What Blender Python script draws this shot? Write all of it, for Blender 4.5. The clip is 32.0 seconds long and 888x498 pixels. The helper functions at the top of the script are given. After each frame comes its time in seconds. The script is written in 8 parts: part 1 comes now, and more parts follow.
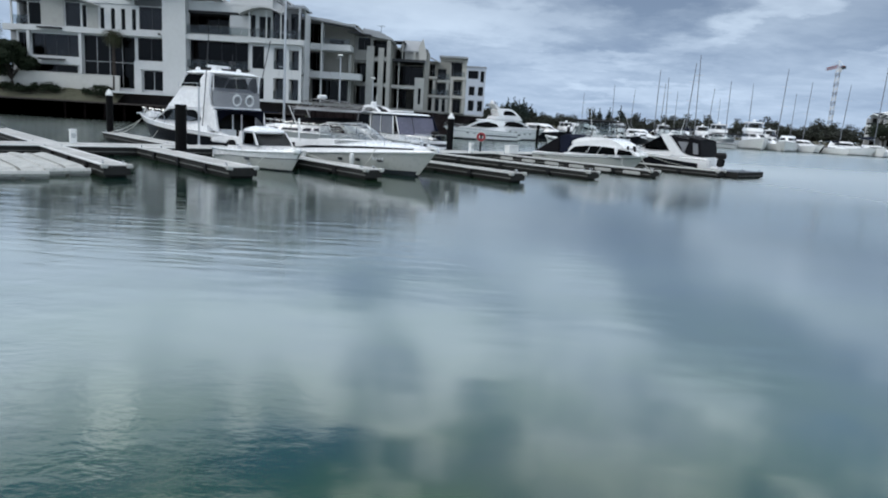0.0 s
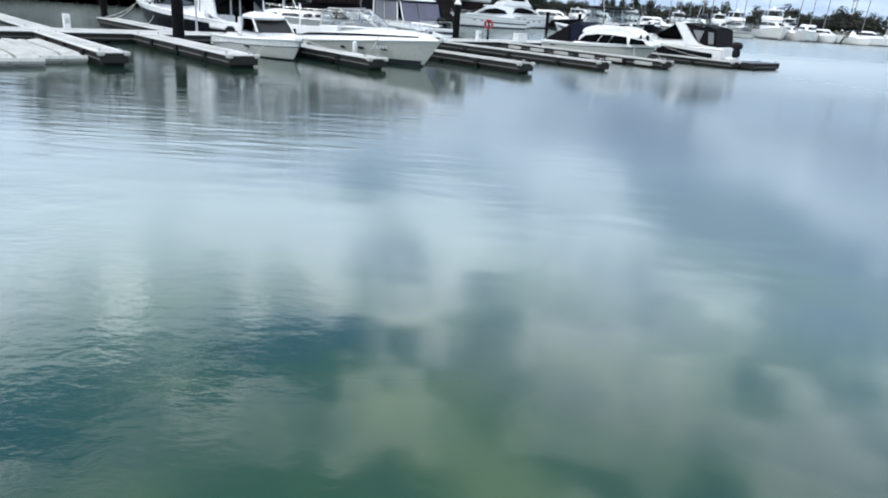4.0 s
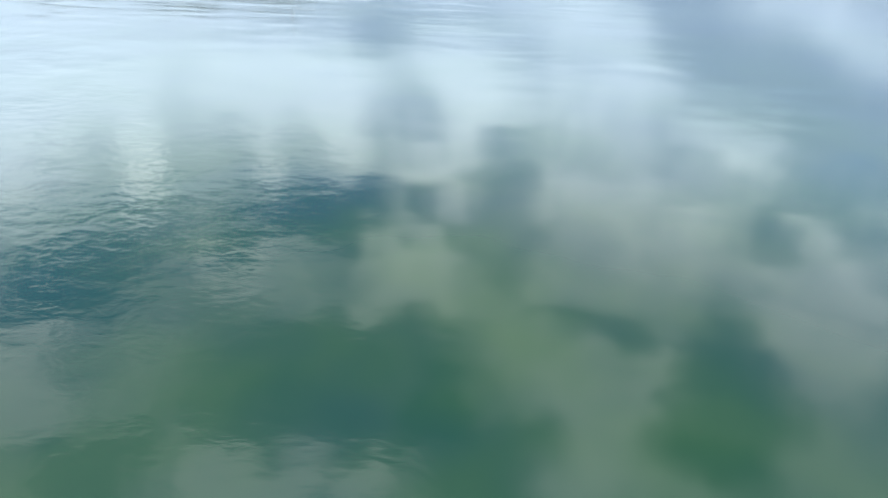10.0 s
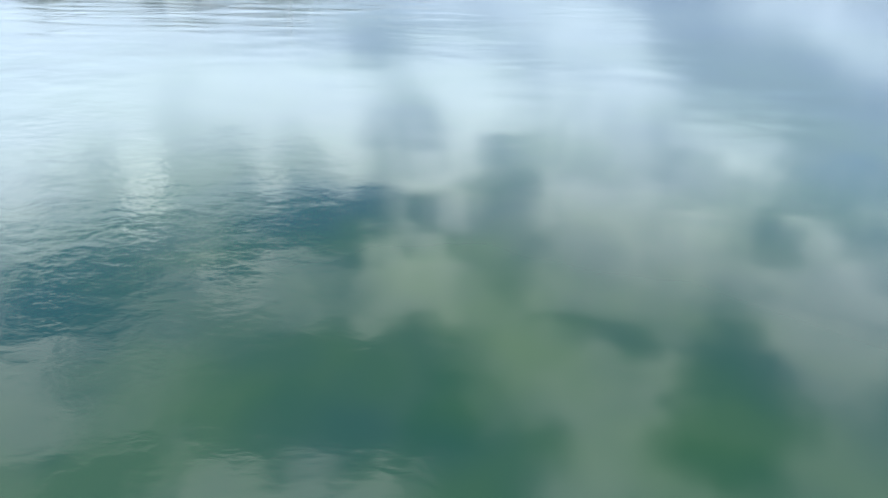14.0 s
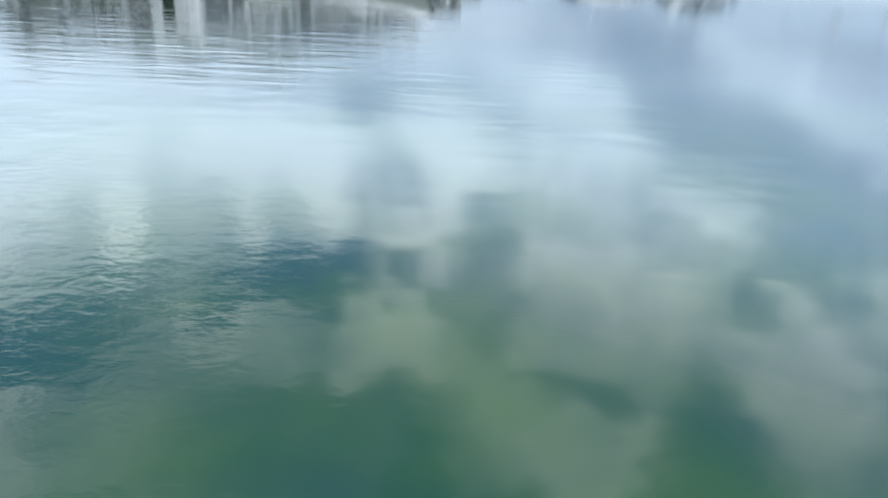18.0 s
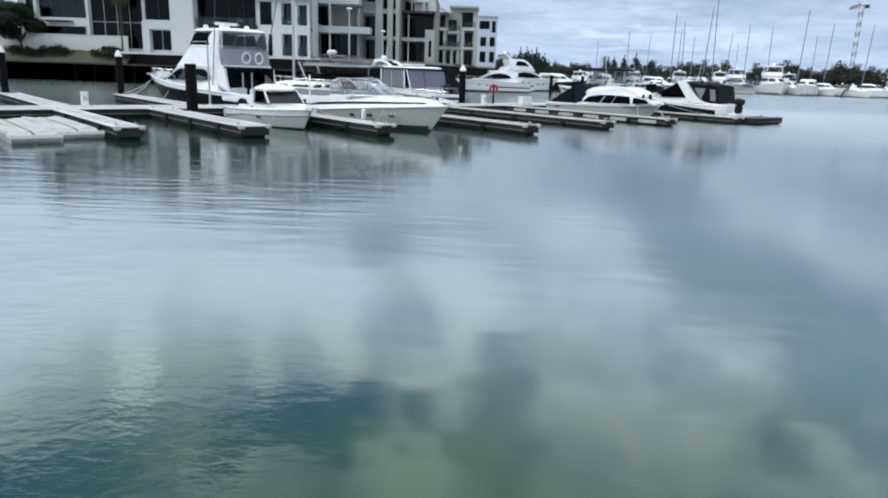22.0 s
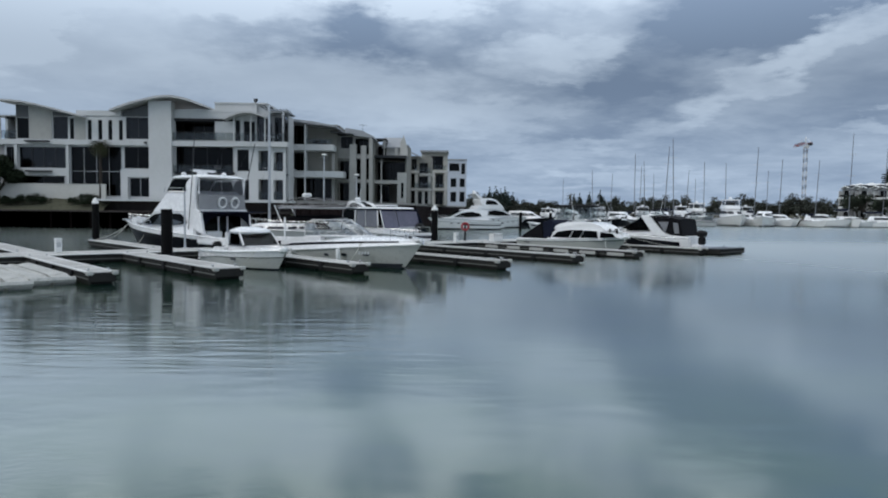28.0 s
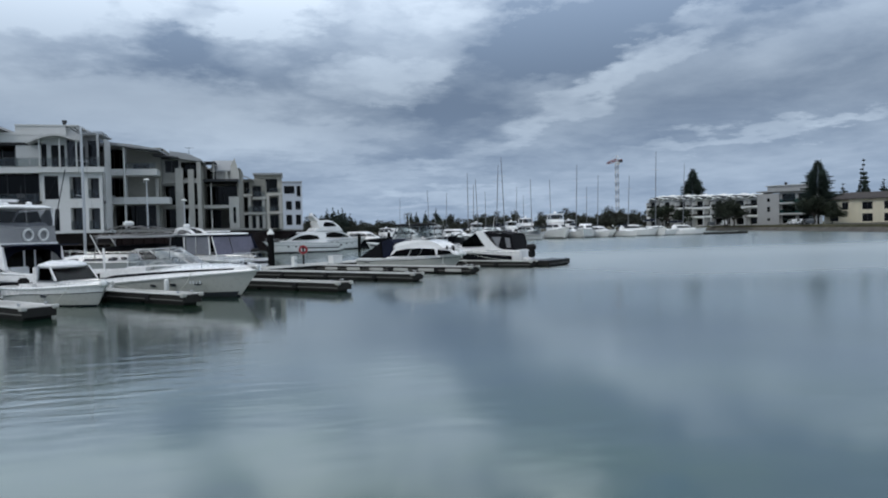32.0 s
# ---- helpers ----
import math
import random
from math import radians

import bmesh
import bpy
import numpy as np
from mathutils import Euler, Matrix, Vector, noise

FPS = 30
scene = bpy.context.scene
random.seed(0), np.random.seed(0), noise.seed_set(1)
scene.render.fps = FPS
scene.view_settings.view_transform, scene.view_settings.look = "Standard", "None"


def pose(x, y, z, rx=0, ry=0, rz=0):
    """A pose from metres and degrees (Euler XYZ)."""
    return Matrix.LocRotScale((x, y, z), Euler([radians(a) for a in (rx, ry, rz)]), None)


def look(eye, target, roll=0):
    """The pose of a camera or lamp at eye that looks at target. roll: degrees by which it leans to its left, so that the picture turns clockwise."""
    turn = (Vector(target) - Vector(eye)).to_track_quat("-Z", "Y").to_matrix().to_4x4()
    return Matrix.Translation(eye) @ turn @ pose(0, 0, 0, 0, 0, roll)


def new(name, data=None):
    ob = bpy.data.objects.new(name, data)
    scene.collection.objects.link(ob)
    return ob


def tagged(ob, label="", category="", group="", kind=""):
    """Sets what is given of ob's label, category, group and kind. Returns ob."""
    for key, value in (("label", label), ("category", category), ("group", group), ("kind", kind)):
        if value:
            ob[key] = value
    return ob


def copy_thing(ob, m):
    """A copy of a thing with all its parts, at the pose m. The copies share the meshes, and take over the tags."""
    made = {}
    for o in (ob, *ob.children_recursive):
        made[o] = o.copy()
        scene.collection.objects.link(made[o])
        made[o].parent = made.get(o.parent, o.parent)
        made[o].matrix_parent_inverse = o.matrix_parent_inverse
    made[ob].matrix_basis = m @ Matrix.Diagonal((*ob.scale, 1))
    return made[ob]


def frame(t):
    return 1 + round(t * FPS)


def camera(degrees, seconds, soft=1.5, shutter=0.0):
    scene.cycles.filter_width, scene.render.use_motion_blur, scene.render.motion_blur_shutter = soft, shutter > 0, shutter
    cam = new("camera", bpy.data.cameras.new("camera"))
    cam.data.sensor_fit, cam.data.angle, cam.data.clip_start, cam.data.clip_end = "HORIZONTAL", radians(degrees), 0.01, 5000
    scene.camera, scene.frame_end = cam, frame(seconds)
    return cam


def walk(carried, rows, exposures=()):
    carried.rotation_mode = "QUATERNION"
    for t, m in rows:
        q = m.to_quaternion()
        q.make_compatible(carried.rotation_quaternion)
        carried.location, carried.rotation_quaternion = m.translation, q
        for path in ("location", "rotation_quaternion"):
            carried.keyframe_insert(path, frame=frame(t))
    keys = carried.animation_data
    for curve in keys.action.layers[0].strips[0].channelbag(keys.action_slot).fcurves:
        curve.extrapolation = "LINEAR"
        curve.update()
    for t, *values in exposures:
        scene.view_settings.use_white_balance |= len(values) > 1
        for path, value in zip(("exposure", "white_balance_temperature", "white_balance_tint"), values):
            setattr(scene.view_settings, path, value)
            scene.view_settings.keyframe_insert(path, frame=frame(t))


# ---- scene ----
EYE = Vector((0.0, 0.0, 2.5))
# seconds, heading, pitch, lean
PATH = [
    (0.0, 0.74, -10.65, 3.46), (0.5, 0.80, -11.98, 3.63), (1.0, 0.83, -13.24, 3.81), (1.5, 0.89, -14.35, 3.93),
    (2.0, 0.93, -15.29, 4.05), (2.5, 0.96, -16.18, 4.11), (3.0, 0.95, -17.10, 4.05), (3.5, 0.78, -18.20, 4.02),
    (5.5, 0.10, -22.81, 3.43), (6.0, 0.11, -23.67, 3.39), (6.5, 0.16, -24.54, 3.38), (7.0, 0.07, -25.40, 3.36),
    (8.0, 0.12, -27.69, 3.05), (9.0, 0.53, -29.92, 2.75), (10.0, 1.53, -31.20, 2.02), (11.0, 2.20, -31.15, 1.26),
    (12.0, 2.41, -31.05, 0.72), (13.0, 2.45, -30.75, 0.49), (14.0, 1.71, -30.49, 0.76), (17.0, 0.21, -27.58, 3.0),
    (18.0, 0.13, -25.83, 2.91), (19.0, 0.0, -23.43, 2.65), (19.5, -0.07, -22.13, 2.61), (20.0, 0.07, -20.71, 2.58),
    (20.5, 0.39, -19.25, 2.55), (21.0, 0.86, -17.70, 2.46), (21.5, 1.37, -16.12, 2.24), (22.0, 1.82, -14.42, 1.95),
    (22.5, 2.27, -12.52, 1.65), (23.0, 2.76, -10.58, 1.39), (23.5, 3.26, -8.74, 1.16), (24.0, 3.69, -7.34, 0.94),
    (24.5, 3.96, -6.43, 0.74), (26.5, 2.39, -4.17, 0.42), (27.0, 1.67, -3.73, 0.44), (27.5, 0.94, -3.43, 0.56),
    (28.0, 0.0, -3.21, 0.70), (28.5, -1.29, -2.94, 0.79), (29.0, -3.06, -2.65, 0.76), (29.5, -5.09, -2.37, 0.52),
    (30.0, -7.03, -2.22, 0.10), (30.5, -8.75, -2.13, -0.43), (31.0, -10.30, -2.06, -0.87), (31.5, -11.81, -1.89, -1.17),
    (32.0, -13.14, -1.60, -1.43)]


def aim(yaw, pitch):
    a, b = radians(yaw), radians(pitch)
    return Vector((-math.sin(a) * math.cos(b), math.cos(a) * math.cos(b), math.sin(b)))


cam = camera(65.0, 32.0, soft=1.95)
walk(cam, [(t, look(EYE, EYE + aim(y, p), r)) for t, y, p, r in PATH],
     exposures=((0.0, 0.42), (1.0, 0.59), (2.0, 0.73), (4.0, 0.93), (7.0, 1.12), (14.0, 1.25), (18.0, 1.16), (20.0, 1.0), (22.0, 0.7), (24.0, 0.34), (26.5, 0.11), (32.0, 0.02)))
# ---------------------------------------------------------------- sky and sun
world = bpy.data.worlds.new("overcast_sky")
scene.world = world
world.use_nodes = True


class Graph:
    """Short builder for node trees."""

    def __init__(self, tree):
        self.tree = tree
        tree.nodes.clear()

    def add(self, kind, **props):
        n = self.tree.nodes.new(kind)
        for k, v in props.items():
            setattr(n, k, v)
        return n

    def wire(self, a, b):
        self.tree.links.new(a, b)

    def put(self, socket, value):
        if isinstance(value, bpy.types.NodeSocket):
            self.tree.links.new(value, socket)
        else:
            socket.default_value = value

    def math(self, op, a, b=0.0, c=0.0, clamp=False):
        n = self.add("ShaderNodeMath", operation=op, use_clamp=clamp)
        for s, v in zip(n.inputs, (a, b, c)):
            self.put(s, v)
        return n.outputs[0]

    def mix(self, f, a, b, mode="MIX"):
        n = self.add("ShaderNodeMix", data_type="RGBA", blend_type=mode)
        self.put(n.inputs[0], f)
        self.put(n.inputs[6], a)
        self.put(n.inputs[7], b)
        return n.outputs[2]

    def ramp(self, f, lo, hi, a=0.0, b=1.0, smooth=True):
        n = self.add("ShaderNodeMapRange", interpolation_type="SMOOTHSTEP" if smooth else "LINEAR")
        for s, v in zip(n.inputs, (f, lo, hi, a, b)):
            self.put(s, v)
        return n.outputs[0]

    def noise(self, vec, scale, detail=4.0, rough=0.55, distort=0.0):
        n = self.add("ShaderNodeTexNoise")
        if vec is not None:
            self.wire(vec, n.inputs["Vector"])
        n.inputs["Scale"].default_value = scale
        n.inputs["Detail"].default_value = detail
        n.inputs["Roughness"].default_value = rough
        n.inputs["Distortion"].default_value = distort
        return n.outputs[0]

    def vec(self, x, y, z):
        n = self.add("ShaderNodeCombineXYZ")
        for s, v in zip(n.inputs, (x, y, z)):
            self.put(s, v)
        return n.outputs[0]


SUN_EL, SUN_AZ = 42.0, -122.0
g = Graph(world.node_tree)
tc = g.add("ShaderNodeTexCoord")
sep = g.add("ShaderNodeSeparateXYZ")
g.wire(tc.outputs["Generated"], sep.inputs[0])
dx, dy, dz = sep.outputs
up = g.math("MAXIMUM", dz, 0.0)
den = g.math("ADD", up, 0.16)
sheet = g.vec(g.math("DIVIDE", dx, den), g.math("DIVIDE", dy, den), 0.0)     # the cloud deck, seen from below
az = g.math("MULTIPLY", g.math("ARCTAN2", dx, dy), 180 / math.pi)
el = g.math("MULTIPLY", g.math("ARCSINE", up), 180 / math.pi)
wob = g.add("ShaderNodeTexNoise")
g.wire(sheet, wob.inputs["Vector"])
wob.inputs["Scale"].default_value, wob.inputs["Detail"].default_value, wob.inputs["Roughness"].default_value = 3.0, 9.0, 0.62
wsep = g.add("ShaderNodeSeparateXYZ")
g.wire(wob.outputs["Color"], wsep.inputs[0])
eln = g.ramp(el, 0.0, 30.0, 0.4, 1.0)
torn = g.ramp(el, 12.0, 25.0, 0.12, 1.0)
puff = g.add("ShaderNodeTexNoise")
g.wire(sheet, puff.inputs["Vector"])
puff.inputs["Scale"].default_value, puff.inputs["Detail"].default_value = 8.0, 7.0
psep = g.add("ShaderNodeSeparateXYZ")
g.wire(puff.outputs["Color"], psep.inputs[0])
azw = g.math("ADD", az, g.math("MULTIPLY", g.math("SUBTRACT", wsep.outputs[0], 0.5), 11.0))
azw = g.math("ADD", azw, g.math("MULTIPLY", g.math("MULTIPLY", g.math("SUBTRACT", psep.outputs[0], 0.5), 11.0), torn))
elw = g.math("ADD", el, g.math("MULTIPLY", g.math("MULTIPLY", g.math("SUBTRACT", wsep.outputs[1], 0.5), 11.0), eln))
elw = g.math("ADD", elw, g.math("MULTIPLY", g.math("MULTIPLY", g.math("SUBTRACT", psep.outputs[1], 0.5), 10.0), torn))


def cloud_patches(rows):
    """Soft heaps or gaps in the deck: azimuth, elevation, half width, half height, tilt, weight."""
    total = 0.0
    for a, e, w, h, tilt, k in rows:
        c, s = math.cos(radians(tilt)), math.sin(radians(tilt))
        u, v = g.math("SUBTRACT", azw, a), g.math("SUBTRACT", elw, e)
        p = g.math("DIVIDE", g.math("ADD", g.math("MULTIPLY", u, c), g.math("MULTIPLY", v, s)), w)
        q = g.math("DIVIDE", g.math("SUBTRACT", g.math("MULTIPLY", v, c), g.math("MULTIPLY", u, s)), h)
        d = g.math("ADD", g.math("MULTIPLY", p, p), g.math("MULTIPLY", q, q))
        total = g.math("MULTIPLY_ADD", g.ramp(d, 2.0, 0.0), k, total)
    return total


STREAKS = [
    (-6.5, 16.7, 4.9, 1.1, 0, 0.2), (0.7, 16.9, 4.0, 1.6, 0, 0.26), (-15.7, 15.1, 4.3, 1.5, 0, 0.12), (-9.2, 9.1, 13.1, 2.5, -6, 0.4),
    (-30.5, 8.4, 8.0, 2.3, 0, 0.25), (3.1, 7.8, 8.5, 1.8, -4, 0.18), (8.2, 12.6, 5.1, 1.0, 4, 0.34), (10.5, 10.5, 2.8, 0.4, 4, 0.2),
    (5.0, 11.1, 2.7, 0.6, 0, 0.12)]
RIDGES = [
    (29.5, 12.4, 4.7, 1.1, 20, 0.55), (23.3, 9.7, 4.9, 1.0, 26, 0.3), (20.1, 7.6, 4.1, 0.6, 25, 0.15), (31.2, 15.2, 3.3, 0.7, 14, 0.35),
    (37.2, 6.6, 7.7, 0.5, 6, 0.38), (43.4, 7.3, 2.4, 0.4, 8, 0.22), (9.4, 5.0, 7.9, 0.6, 0, 0.2), (14.9, 2.8, 7.0, 0.6, 0, 0.28),
    (15.3, 17.2, 6.9, 0.8, 10, 0.15), (41.7, 12.7, 5.7, 1.9, 10, 0.22)]
BASES = [
    (-4.1, 13.6, 8.9, 1.7, -8, -0.4), (-14.7, 12.9, 5.5, 1.2, 4, -0.16), (3.3, 14.5, 5.4, 1.7, 0, -0.2), (18.4, 12.8, 8.3, 2.1, 27, -0.34),
    (13.6, 7.6, 6.5, 1.4, 20, -0.3), (34.4, 8.7, 12.1, 1.5, 17, -0.08), (43.4, 10.9, 5.9, 2.3, 8, -0.06), (37.3, 13.7, 4.3, 0.8, 10, -0.12),
    (22.8, 5.5, 11.3, 0.8, 6, -0.1)]
HIGH_BASES = [
    (39.1, 4.8, 8.3, 0.7, 4, -0.02), (6.8, 9.3, 5.0, 0.7, 0, -0.12), (24.0, 13.6, 7.5, 2.7, 0, -0.1), (-6.1, 20.2, 3.4, 4.9, 0, -0.1),
    (-29.4, 20.2, 2.4, 2.0, 0, -0.4), (42.5, 19.2, 9.0, 3.2, 0, -0.8), (33.7, 15.7, 8.2, 3.7, 0, -0.12), (25.7, 16.5, 7.0, 4.3, 0, -0.6)]
HEAPS = [
    (-14.1, 17.7, 6.9, 3.7, 0, 0.62), (-0.4, 17.9, 4.5, 5.1, 0, 0.56), (-10.6, 20.9, 2.9, 2.7, 0, 0.3), (6.7, 18.1, 2.1, 3.1, 0, 0.28),
    (12.2, 17.7, 3.6, 4.3, 0, 0.3), (22.8, 20.1, 4.7, 2.4, 8, 0.42), (-27.1, 22.9, 2.1, 2.9, 0, 0.7), (-33.2, 13.9, 4.2, 4.8, 0, 0.7),
    (-35.6, 22.2, 3.4, 2.7, 0, 0.35), (-1.7, 24.7, 3.1, 2.1, 0, 0.35), (-17.7, 24.5, 1.9, 2.7, 0, 0.45), (-21.8, 31.5, 4.8, 2.2, 0, 0.5),
    (-4.9, 33.5, 5.6, 4.6, 0, 0.45), (13.5, 28.7, 9.5, 5.4, 10, 0.42), (32.5, 32.1, 6.1, 3.5, 25, 0.6)]
HIGH_HEAPS = [
    (14.8, 43.9, 5.9, 5.9, 0, 0.6), (-40.8, 35.7, 2.9, 5.5, 0, 0.9), (-19.5, 48.0, 11.9, 2.2, 0, 0.8), (-6.1, 37.7, 3.5, 4.1, 0, 0.3),
    (21.2, 39.6, 2.6, 2.1, 0, 0.6), (7.5, 12.5, 4.8, 2.5, 0, 0.3), (-23.3, 12.9, 5.6, 2.4, 0, 0.15), (-33.1, 17.0, 7.1, 4.7, 0, 0.5),
    (-26.1, 15.1, 10.5, 5.5, 0, 0.34)]
BLUE = [
    (-14.2, 28.5, 9.7, 2.8, -3, 0.95), (3.6, 27.8, 3.9, 5.1, 0, 0.5), (-34.0, 30.6, 8.5, 4.0, -5, 0.95), (-12.3, 41.9, 15.6, 4.2, 0, 0.75),
    (2.1, 47.8, 8.6, 4.7, 0, 0.8), (28.1, 39.6, 5.3, 4.7, 20, 0.75), (29.0, 44.5, 7.7, 2.3, 0, 0.7), (-36.9, 43.9, 5.4, 1.8, 0, 0.6),
    (14.4, 36.4, 6.5, 1.3, 15, 0.5), (-23.9, 36.3, 5.7, 2.6, 0, 0.4), (28.8, 25.0, 4.8, 2.0, 0, 0.45), (31.6, 21.4, 2.9, 2.3, 0, 0.5)]
deck = g.noise(sheet, 1.3, 7.0, 0.6, 0.3)
fine = g.noise(sheet, 4.5, 6.0, 0.6, 0.2)
thick = g.math("ADD", g.math("MULTIPLY", deck, 0.82), g.math("MULTIPLY", fine, 0.18))
calm = g.math("MULTIPLY_ADD", cloud_patches([(-12.0, 8.5, 20.0, 3.4, -4, 0.75), (-34.0, 9.0, 14.0, 5.0, 0, 0.7)]), -1.0, 1.0, clamp=True)
lumps = g.math("MULTIPLY", g.ramp(g.noise(sheet, 6.0, 5.0, 0.6, 0.5), 0.32, 0.68, -0.2, 0.2), torn)
light = g.math("ADD", g.math("ADD", g.math("MULTIPLY_ADD", g.math("SUBTRACT", g.ramp(thick, 0.3, 0.72, 0.18, 0.62), 0.4), calm, 0.4), lumps), g.math("ADD", cloud_patches(HEAPS + HIGH_HEAPS), g.math("ADD", cloud_patches(STREAKS + RIDGES), cloud_patches(BASES + HIGH_BASES))))
cloud = g.mix(g.math("MINIMUM", g.math("MAXIMUM", light, 0.0), 1.3), (0.234, 0.327, 0.48, 1), (0.622, 0.76, 0.938, 1))
rise = g.math("MULTIPLY_ADD", g.ramp(el, 9.0, 26.0), 1.6, 1.0)
rise = g.math("MULTIPLY", rise, g.ramp(el, 26.0, 50.0, 1.0, 1.05))
rise_c = g.vec(rise, rise, rise)
cloud = g.mix(1.0, cloud, rise_c, "MULTIPLY")
haze = g.ramp(el, 2.0, 12.0, 1.36, 1.0)     # the deck is brighter towards the horizon
cloud = g.mix(1.0, cloud, g.vec(haze, haze, haze), "MULTIPLY")
warm = g.mix(g.ramp(el, 10.0, 34.0), (1.0, 1.0, 1.0, 1), (1.15, 1.0, 0.845, 1))
cloud = g.mix(1.0, cloud, warm, "MULTIPLY")
sky = g.add("ShaderNodeTexSky", sky_type="NISHITA", sun_disc=False, sun_elevation=radians(SUN_EL), sun_rotation=radians(SUN_AZ))
sky_b = g.mix(1.0, sky.outputs[0], (0.08, 0.125, 0.17, 1), "MULTIPLY")
gap = g.math("MINIMUM", cloud_patches(BLUE), 0.92)
gap = g.math("MAXIMUM", gap, 0.0)
final = g.mix(gap, cloud, sky_b)
bg = g.add("ShaderNodeBackground")
g.wire(final, bg.inputs[0])
bg.inputs[1].default_value = 0.62
wout = g.add("ShaderNodeOutputWorld")
g.wire(bg.outputs[0], wout.inputs[0])

sun = new("sun", bpy.data.lights.new("sun", "SUN"))
sun.data.energy, sun.data.angle, sun.data.color = 0.8, radians(25), (1.0, 0.96, 0.9)
sd = Vector((math.sin(radians(SUN_AZ)) * math.cos(radians(SUN_EL)), math.cos(radians(SUN_AZ)) * math.cos(radians(SUN_EL)), math.sin(radians(SUN_EL))))
sun.matrix_world = look(sd * 200, (0, 0, 0))
# ---------------------------------------------------------------- materials


def material(name, color, rough=0.5, metal=0.0, vary=0.12, scale=3.0, grime=0.0, bump=0.0, bscale=40.0, coat=0.0, dark=None, spread=0.0, spec=None):
    """A painted or raw surface: two scales of tone, fine relief, dirt that has a shape of its own."""
    m = bpy.data.materials.new(name)
    m.use_nodes = True
    t = Graph(m.node_tree)
    out = t.add("ShaderNodeOutputMaterial")
    b = t.add("ShaderNodeBsdfPrincipled")
    t.wire(b.outputs[0], out.inputs[0])
    co = t.add("ShaderNodeTexCoord").outputs["Object"]
    big, small = t.noise(co, scale * 0.35, 3.0), t.noise(co, scale * 6.0, 5.0, 0.65)
    tone = t.math("ADD", t.math("MULTIPLY", big, 0.6), t.math("MULTIPLY", small, 0.4))
    k = t.ramp(tone, 0.3, 0.7, 1.0 - vary, 1.0 + vary * 0.6)
    if spread:
        info = t.add("ShaderNodeObjectInfo").outputs["Random"]
        k = t.math("MULTIPLY", k, t.ramp(info, 0.0, 1.0, 1.0 - spread, 1.0 + spread, False))
    col = t.mix(1.0, (*color, 1), t.vec(k, k, k), "MULTIPLY")
    if grime:
        spot = t.ramp(t.noise(co, scale * 1.7, 6.0, 0.7), 0.5, 0.72)
        col = t.mix(t.math("MULTIPLY", spot, grime), col, (*(dark or (0.09, 0.085, 0.07)), 1))
    t.wire(col, b.inputs["Base Color"])
    t.put(b.inputs["Roughness"], t.ramp(small, 0.2, 0.8, max(rough - 0.08, 0.02), min(rough + 0.1, 1.0)))
    b.inputs["Metallic"].default_value = metal
    b.inputs["Specular IOR Level"].default_value = spec if spec is not None else (0.15 if rough > 0.5 else 0.45)
    if coat:
        b.inputs["Coat Weight"].default_value = coat
        b.inputs["Coat Roughness"].default_value = 0.12
    if bump:
        bn = t.add("ShaderNodeBump")
        bn.inputs["Strength"].default_value = bump
        bn.inputs["Distance"].default_value = 0.02
        t.wire(t.noise(co, bscale, 4.0, 0.6), bn.inputs["Height"])
        t.wire(bn.outputs[0], b.inputs["Normal"])
    return m


def glass_material(name, tint, gloss=1.0):
    """Thin tinted pane: clear through, sharp mirror by its angle."""
    m = bpy.data.materials.new(name)
    m.use_nodes = True
    t = Graph(m.node_tree)
    out = t.add("ShaderNodeOutputMaterial")
    tr, gl, mx = t.add("ShaderNodeBsdfTransparent"), t.add("ShaderNodeBsdfGlossy"), t.add("ShaderNodeMixShader")
    fr = t.add("ShaderNodeFresnel")
    fr.inputs[0].default_value = 1.5
    tr.inputs[0].default_value = (*tint, 1)
    gl.inputs["Roughness"].default_value = 0.03
    co = t.add("ShaderNodeTexCoord").outputs["Object"]
    bn = t.add("ShaderNodeBump")
    bn.inputs["Strength"].default_value, bn.inputs["Distance"].default_value = 0.05, 0.02
    t.wire(t.noise(co, 0.9, 2.0), bn.inputs["Height"])
    t.wire(bn.outputs[0], gl.inputs["Normal"])
    t.wire(t.math("MULTIPLY", fr.outputs[0], gloss, clamp=True), mx.inputs[0])
    t.wire(tr.outputs[0], mx.inputs[1])
    t.wire(gl.outputs[0], mx.inputs[2])
    t.wire(mx.outputs[0], out.inputs[0])
    return m


